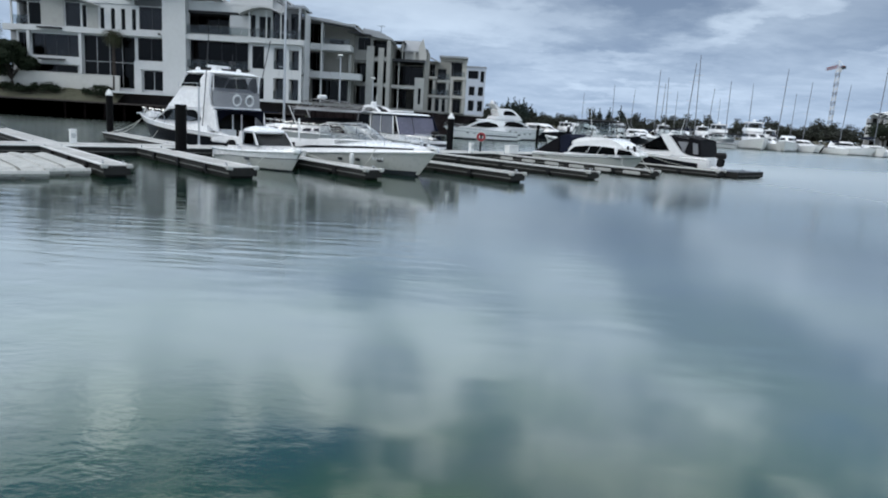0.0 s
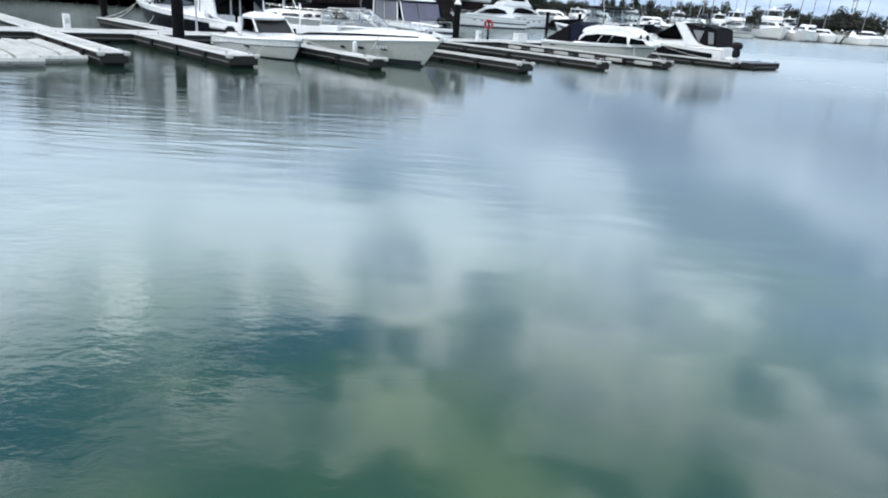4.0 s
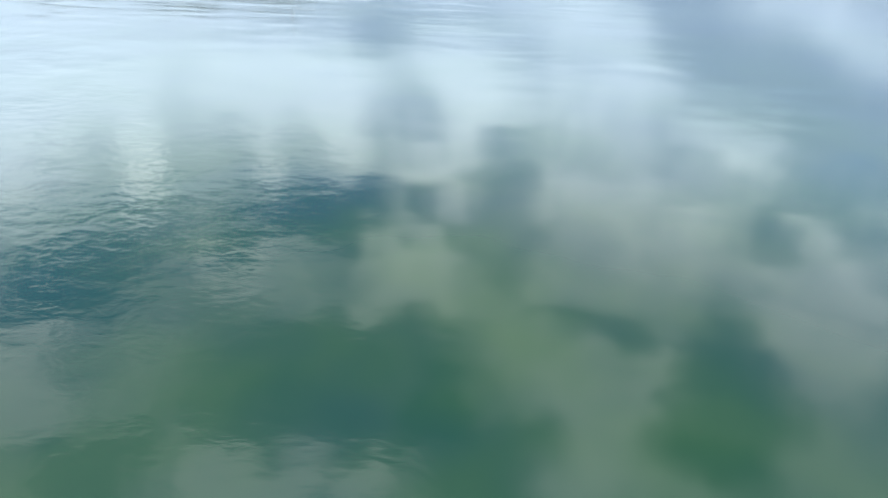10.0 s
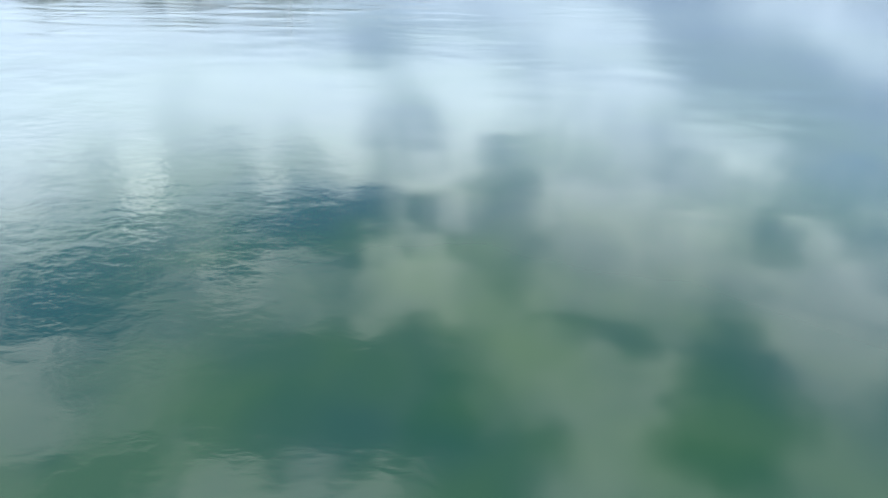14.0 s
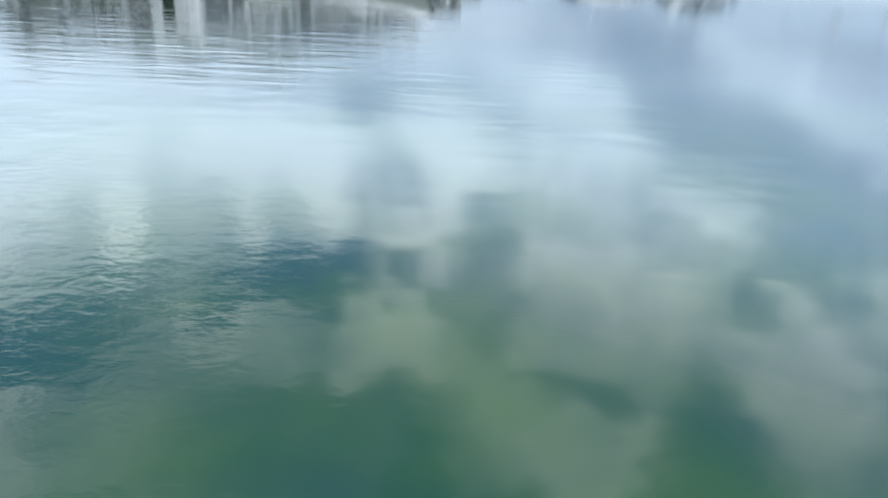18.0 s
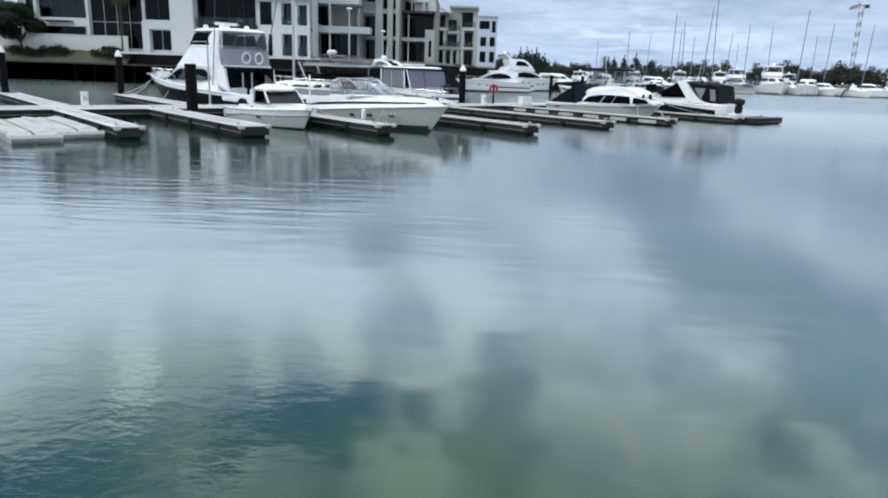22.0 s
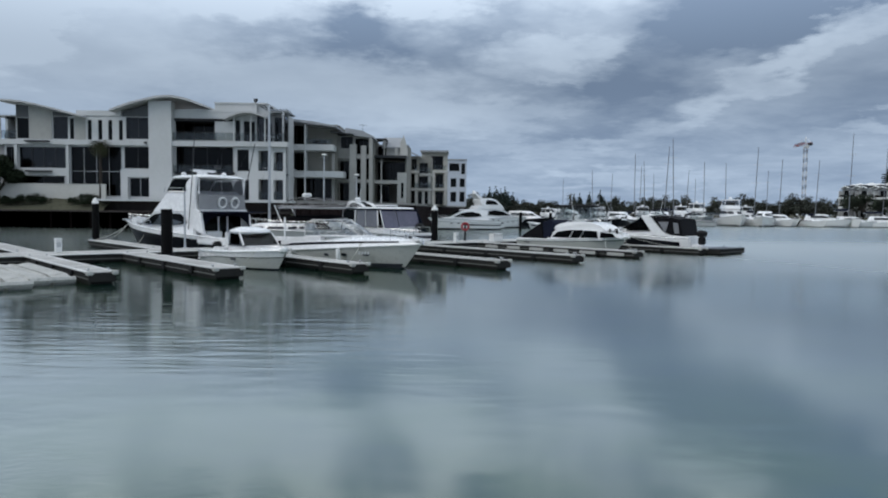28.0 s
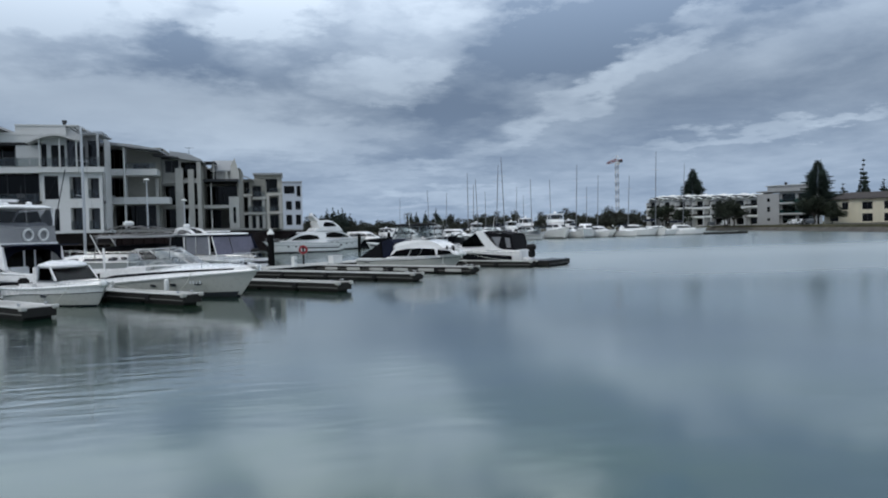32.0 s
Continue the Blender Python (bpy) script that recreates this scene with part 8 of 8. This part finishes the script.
for az_, d, k in ((2.3, 300, 0.75), (2.8, 306, 0.86), (3.3, 298, 0.78), (3.7, 304, 0.6)):
    a = radians(az_)
    copy_thing(protos[0], pose(d * math.sin(a), d * math.cos(a), 1.45, 0, 0, 70 * az_) @ Matrix.Diagonal((0.7 * k, 0.7 * k, k, 1)))
for az_, d, k in ((4.2, 318, 0.92), (4.6, 322, 0.85), (4.95, 316, 0.9), (5.2, 320, 0.75)):
    a = radians(az_)
    copy_thing(protos[1], pose(d * math.sin(a), d * math.cos(a), 1.45, 0, 0, 70 * az_) @ Matrix.Diagonal((k, k, k, 1)))

cr = thing("tower_crane", "tall grey lattice tower crane with a red jib", "crane", pose(190, 370, 1.45, 0, 0, 80) @ SC(0.9, 0.9, 0.91))
sec = 2.6
for i in range(16):
    z = i * sec
    rows = [[(x, y, z), (x, y, z + sec)] for x in (-0.9, 0.9) for y in (-0.9, 0.9)]
    rows += [[(-0.9, s, z), (0.9, s, z + sec)] for s in (-0.9, 0.9)] + [[(s, 0.9, z), (s, -0.9, z + sec)] for s in (-0.9, 0.9)]
    rows += [[(-0.9, -0.9, z), (0.9, -0.9, z)], [(-0.9, 0.9, z), (0.9, 0.9, z)]]
    part("mast_section", tubes(*rows, r=0.11, seg=4), ALLOY if i % 2 else MAST_GREY, cr)
rows = []
for i in range(9):
    x = 1 + i * 2.2
    rows += [[(x, -0.6, 41.8), (x + 2.2, -0.6, 41.8)], [(x, 0.6, 41.8), (x + 2.2, 0.6, 41.8)], [(x, 0, 43.2), (x + 2.2, 0, 43.2)], [(x, -0.6, 41.8), (x + 1.1, 0, 43.2)], [(x + 1.1, 0, 43.2), (x + 2.2, 0.6, 41.8)]]
part("jib", tubes(*rows, r=0.14, seg=4), PAINT_RED, cr, "red lattice jib")
part("counter_jib", tubes([(-1, -0.7, 41.8), (-9, -0.7, 41.8)], [(-1, 0.7, 41.8), (-9, 0.7, 41.8)], [(-9, -0.7, 41.8), (-9, 0.7, 41.8)], r=0.2, seg=4), PAINT_RED, cr)
part("counterweight", rbox(-9.0, -7.2, -1.0, 1.0, 40.2, 41.9, 0.1), ALU, cr)
part("cab", rbox(0.9, 2.6, -2.2, -0.7, 39.6, 41.6, 0.1), PLASTIC, cr)
part("apex", tubes([(-0.8, 0, 41.6), (0, 0, 45.6), (0.8, 0, 41.6)], [(0, 0, 45.6), (14, 0, 43.3)], [(0, 0, 45.6), (-8.5, 0, 41.9)], r=0.13, seg=4), PLASTIC, cr)


def parked_car(m, mat, label):
    ob = thing("parked_car", label, "car", m, "parked cars")
    part("body", side_extrude([(-2.2, 0.35), (2.15, 0.35), (2.2, 0.75), (1.2, 0.95), (0.5, 1.45), (-1.4, 1.48), (-2.1, 1.0)], -0.85, 0.85), mat, ob)
    part("side_glass", side_extrude([(-1.7, 1.0), (0.95, 1.0), (0.4, 1.38), (-1.3, 1.4)], -0.87, 0.87), TINT, ob)
    for x in (-1.35, 1.35):
        for y in (-0.78, 0.78):
            part("wheel", lathe([(0.32, -0.1), (0.32, 0.1)], 14, pose(x, y, 0.32, 90, 0, 0)), RUBBER, ob)
    return ob


for i, (x, y, mat, lab) in enumerate(((129.0, 152.0, CAR_WHITE, "white car parked on the far shore"), (131.5, 158.0, CAR_WHITE, "white car parked on the far shore"), (126.5, 147.0, CAR_DARK, "dark car parked on the far shore"), (139.0, 198.0, CAR_WHITE, "white car parked by the townhouses"), (141.0, 208.0, CAR_DARK, "dark car parked by the townhouses"))):
    parked_car(pose(x, y, 1.46, 0, 0, 68), mat, lab)

# ---------------------------------------------------------------- far marina
sleek_cruiser(pose(2.4, 91, 0, 0, 0, -160), "low white motor yacht with a raked cabin and dark windows", 9.6)
sleek_cruiser(pose(7.4, 101, 0, 0, 0, 24), "white flybridge motor yacht moored among others", 10.6, True)
c1 = far_cruiser(pose(56.5, 137, 0, 0, 0, -97), "large white flybridge yacht, bow to the water", 13.5, True)
c2 = far_cruiser(pose(50.8, 139, 0, 0, 0, -84), "white motor yacht moored bow out", 11.5, True)
c3 = far_cruiser(pose(62.8, 137, 0, 0, 0, -118), "low white sports yacht moored bow out", 12.0, False)
more = [(c2, 17, 112, -70, 0.66), (c3, 21, 116, -60, 0.9), (c2, 27, 121, -80, 0.72), (c3, 32, 126, -64, 0.85), (c2, 36.5, 128, -95, 0.8), (c3, 41, 131, -75, 0.9), (c2, 45.5, 134, -100, 0.85), (c3, 67.5, 140, -70, 0.8), (c3, 75.5, 139, -35, 0.85), (c3, 81, 138, -20, 0.7), (c3, 86.5, 137, -25, 0.75), (c3, 14.5, 125, -85, 0.8), (c3, 23, 133, -75, 1.0), (c2, 31, 140, -90, 0.8), (c2, 66, 152, -95, 0.9), (c3, 72, 153, -85, 0.8)]
c4 = far_cruiser(pose(12.5, 106, 0, 0, 0, -40), "dark-hulled motor yacht with a white cabin", 10.0, False, DARK_HULL)
c5 = canopy_boat(pose(18.2, 104, 0, 0, 0, 160), "grey motor boat under a dark flat canopy")
more += [(c4, 25.5, 115, -50, 0.9), (c4, 30, 119, -110, 0.8), (c5, 22.5, 111, 140, 0.9), (c4, 39, 126, -40, 0.9), (c5, 34.5, 122, 170, 1.0), (c4, 69.5, 143, -60, 0.8), (c5, 48, 134, 150, 0.9)]
for ob, x, y, r, s in more:
    copy_thing(ob, pose(x, y, 0, 0, 0, r) @ Matrix.Diagonal((s, s, s, 1)))
y1 = sailing_yacht(pose(35.3, 131, 0, 0, 0, -88), "distant white sailing yacht with a tall bare mast", 13.3, False, 11.0, BLUE_CANVAS)
for az_, el_, y in ((17.3, 5.1, 136), (18.0, 5.7, 133), (18.9, 3.3, 140), (20.2, 3.9, 138), (21.8, 3.8, 142), (23.8, 4.9, 139), (25.4, 4.0, 141), (11.9, 3.3, 132), (13.2, 3.0, 134), (15.5, 3.6, 150), (29.9, 5.7, 140), (31.9, 4.6, 146), (27.8, 3.9, 138), (16.5, 3.0, 155), (9.5, 2.6, 150), (24.6, 3.2, 160), (19.6, 2.6, 165), (15.9, 4.0, 128)):
    a, e = radians(az_), radians(el_)
    d = y / math.cos(a)
    s = (2.5 + d * math.tan(e)) / 13.3
    copy_thing(y1, pose(d * math.sin(a), y, 0, random.uniform(-3.0, 3.0), random.uniform(-1.0, 1.0), -88 + random.uniform(-12, 12)) @ Matrix.Diagonal((min(s, 1.1), min(s, 1.1), s, 1)))
fp = thing("pontoon", "distant low marina pontoon", "pontoon", pose(74, 144.5, 0, 0, 0, 0), "pontoons")
part("float", boxes((-45, 22, -1.1, 1.1, -0.3, 0.32)), FLOAT, fp)
part("board", rbox(-45, 22, -1.15, 1.15, 0.33, 0.45, 0.02, 1), DECK, fp)
part("outer_float", boxes((16, 27, -9.0, -7.6, -0.3, 0.4)), FLOAT, fp)
for x, y in ((20, 108), (46, 133), (66, 141.5), (71.5, 141.5), (33, 122), (9.6, 88), (14.0, 92), (90, 143)):
    ob = thing("mooring_pile", "black mooring pile with a white cap in the far marina", "pile", pose(x, y, 0), "mooring piles")
    part("shaft", lathe([(0.2, -1), (0.2, 2.3)], 10), PILE, ob)
    part("cap", lathe([(0.22, 2.3), (0.02, 2.6)], 10), CONE, ob)

# ---------------------------------------------------------------- small things on the pontoons


def dry_dock(s, n, L, w, label):
    """A drive-on float: ribbed pale plastic with a groove down the middle."""
    ob = thing("drive_on_float", label, "float", berth(s, n, 0, -90), "drive-on floats")
    k = 7
    for i in range(k):
        x = -L / 2 + (i + 0.5) * L / k
        for sd in (1, -1):
            rows = []
            for a, z in ((0.05, 0.27), (0.14, 0.22), (w * 0.3, 0.27), (w * 0.46, 0.28), (w * 0.5, 0.22)):
                rows.append([(x - L / k * 0.47, sd * a, z), (x + L / k * 0.47, sd * a, z - (0.1 if i == k - 1 else 0.0))])
            part("module", sheet_mesh(rows, 0.3), FLOAT_PALE, ob)
    part("bumper", tubes([(L / 2 + 0.05, -w / 2, 0.16), (L / 2 + 0.05, w / 2, 0.16)], r=0.1), FLOAT_PALE, ob)
    return ob


dry_dock(-3.42, -6.6, 6.4, 1.35, "pale ribbed drive-on float beside the finger pontoon")
dry_dock(-2.13, -5.95, 6.2, 1.3, "pale ribbed drive-on float beside the finger pontoon")
ob = thing("covered_boat", "small boat under a bright blue tarpaulin", "motor boat", berth(-4.1, 5.2, 0, 90))
hl = Hull(6.4, 2.3, 1.0, 0.8, 0.7)
hl.shell(ob, GEL_CREAM)
rows = []
for i in range(15):
    u = 0.02 + 0.96 * i / 14
    hw, zs, x = hl.half(u) + 0.05, hl.sheer(u), -3.2 + 6.4 * u
    top = zs + 0.95 * math.sin(math.pi * min(1.0, u * 0.9 + 0.12)) ** 0.6
    rows.append([(x, k * hw, zs - 0.18 if abs(k) == 1 else zs + (top - zs) * (1 - abs(k) ** 1.2) + 0.02 * math.sin(i * 2.1 + k * 5)) for k in (-1, -0.98, -0.6, -0.3, 0, 0.3, 0.6, 0.98, 1)])
part("tarpaulin", sheet_mesh(rows), TARP, ob, "bright blue tarpaulin", True)


def pedestal(s, n, label="white power and water pedestal on the pontoon"):
    ob = thing("service_pedestal", label, "pedestal", berth(s, n, DOCK), "service pedestals")
    part("body", rbox(-0.13, 0.13, -0.13, 0.13, 0.0, 0.52, 0.02), PLASTIC, ob)
    part("lid", rbox(-0.17, 0.17, -0.17, 0.17, 0.525, 0.64, 0.05), PLASTIC, ob)
    part("socket_panel", rbox(-0.09, 0.09, -0.145, -0.131, 0.25, 0.46, 0.005, 1), GEL_GREY, ob)


pedestal(0.2, 0.5)
pedestal(21.6, -0.7)
pedestal(13.6, 0.6)
ob = thing("life_buoy_stand", "red life ring hung on a dark post", "life buoy", berth(23.6, 0.6, DOCK))
part("post", rbox(-0.05, 0.05, -0.05, 0.05, 0.0, 1.15, 0.01, 1), RUBBER, ob)
part("ring", torus(0.23, 0.075, 24, 8, pose(-0.09, -0.09, 0.98, 90, 12, -48)), RED, ob, "red life ring")
part("hook", tubes([(0, 0, 1.13), (-0.09, -0.09, 1.13), (-0.1, -0.1, 1.18)], r=0.015), STEEL, ob)
part("rope_grip", torus(0.31, 0.014, 24, 5, pose(-0.09, -0.09, 0.98, 90, 12, -48)), ROPE, ob)
for s, n, lx in ((25.4, -0.4, 0.9), (16.0, 0.5, 0.8)):
    ob = thing("dock_box", "white lidded storage box on the pontoon", "box", berth(s, n, DOCK), "dock boxes")
    part("body", rbox(-lx / 2, lx / 2, -0.25, 0.25, 0, 0.45, 0.03), PLASTIC, ob)
    part("lid", rbox(-lx / 2 - 0.03, lx / 2 + 0.03, -0.28, 0.28, 0.455, 0.53, 0.03), PLASTIC, ob)

for i in range(6):
    n = -11.2 + i * 1.75
    ob = thing("dock_fender", "white fender strip along the finger pontoon", "fender", berth(22.92, n, 0.06, 90), "dock fenders")
    part("strip", rbox(-0.55, 0.55, -0.0, 0.07, 0.06, 0.24, 0.03), FLOAT_PALE, ob)


def lamp_post(x, y, z, h, label="grey street lamp on the quay by the houses"):
    ob = thing("street_lamp", label, "lamp post", pose(x, y, z), "street lamps")
    part("pole", lathe([(0.1, 0), (0.09, h * 0.5), (0.06, h)], 10), ALLOY, ob, "", True)
    part("arm", tubes([(0, 0, h - 0.1), (-0.35, -0.2, h - 0.25)], r=0.03), ALLOY, ob)
    part("lamp_head", lathe([(0.28, h), (0.34, h + 0.06), (0.2, h + 0.2)], 14), LAMP_HEAD, ob)


lamp_post(-13.7, 79.3, 3.28, 5.2)
lamp_post(-10.6, 84.0, 3.28, 3.2)
ob = thing("channel_beacon", "dark pile with a small red beacon", "beacon", pose(-43.2, 60.0, 0))
part("pile", lathe([(0.2, -1), (0.2, 2.5)], 12), PILE, ob)
part("beacon", lathe([(0.22, 2.5), (0.24, 2.75), (0.1, 3.0)], 12), RED, ob, "red beacon")

ob = thing("davit_post", "slender pale post with a short arm on the walkway", "post", pose(-13.17, 35.37, DOCK))
part("pole", lathe([(0.07, 0), (0.05, 0.4), (0.045, 2.87)], 10), ALLOY, ob, "", True)
part("arm", tubes([(0, 0, 2.85), (-0.8, 0.1, 2.87)], r=0.035), ALLOY, ob)
part("foot", rbox(-0.12, 0.12, -0.12, 0.12, 0.0, 0.03, 0.01, 1), STEEL, ob)

# mooring lines
rope((-20.0, 44.1, 1.35), (-21.3, 42.7, DOCK + 0.05), 0.15)
rope((-20.0, 44.0, 1.35), (-20.4, 41.8, DOCK + 0.05), 0.2)
rope((-17.6, 41.0, 0.95), (-16.6, 37.4, DOCK + 0.05), 0.12)
for a, b, sag in (((26.5, -9.3, 1.15), (28.9, -11.4, DOCK + 0.05), 0.12), ((26.3, -9.3, 1.15), (23.75, -11.6, DOCK + 0.05), 0.12), ((5.7, -8.0, 0.95), (7.0, -9.6, DOCK + 0.05), 0.08)):
    rope(berth(*a).translation, berth(*b).translation, sag, 0.014)
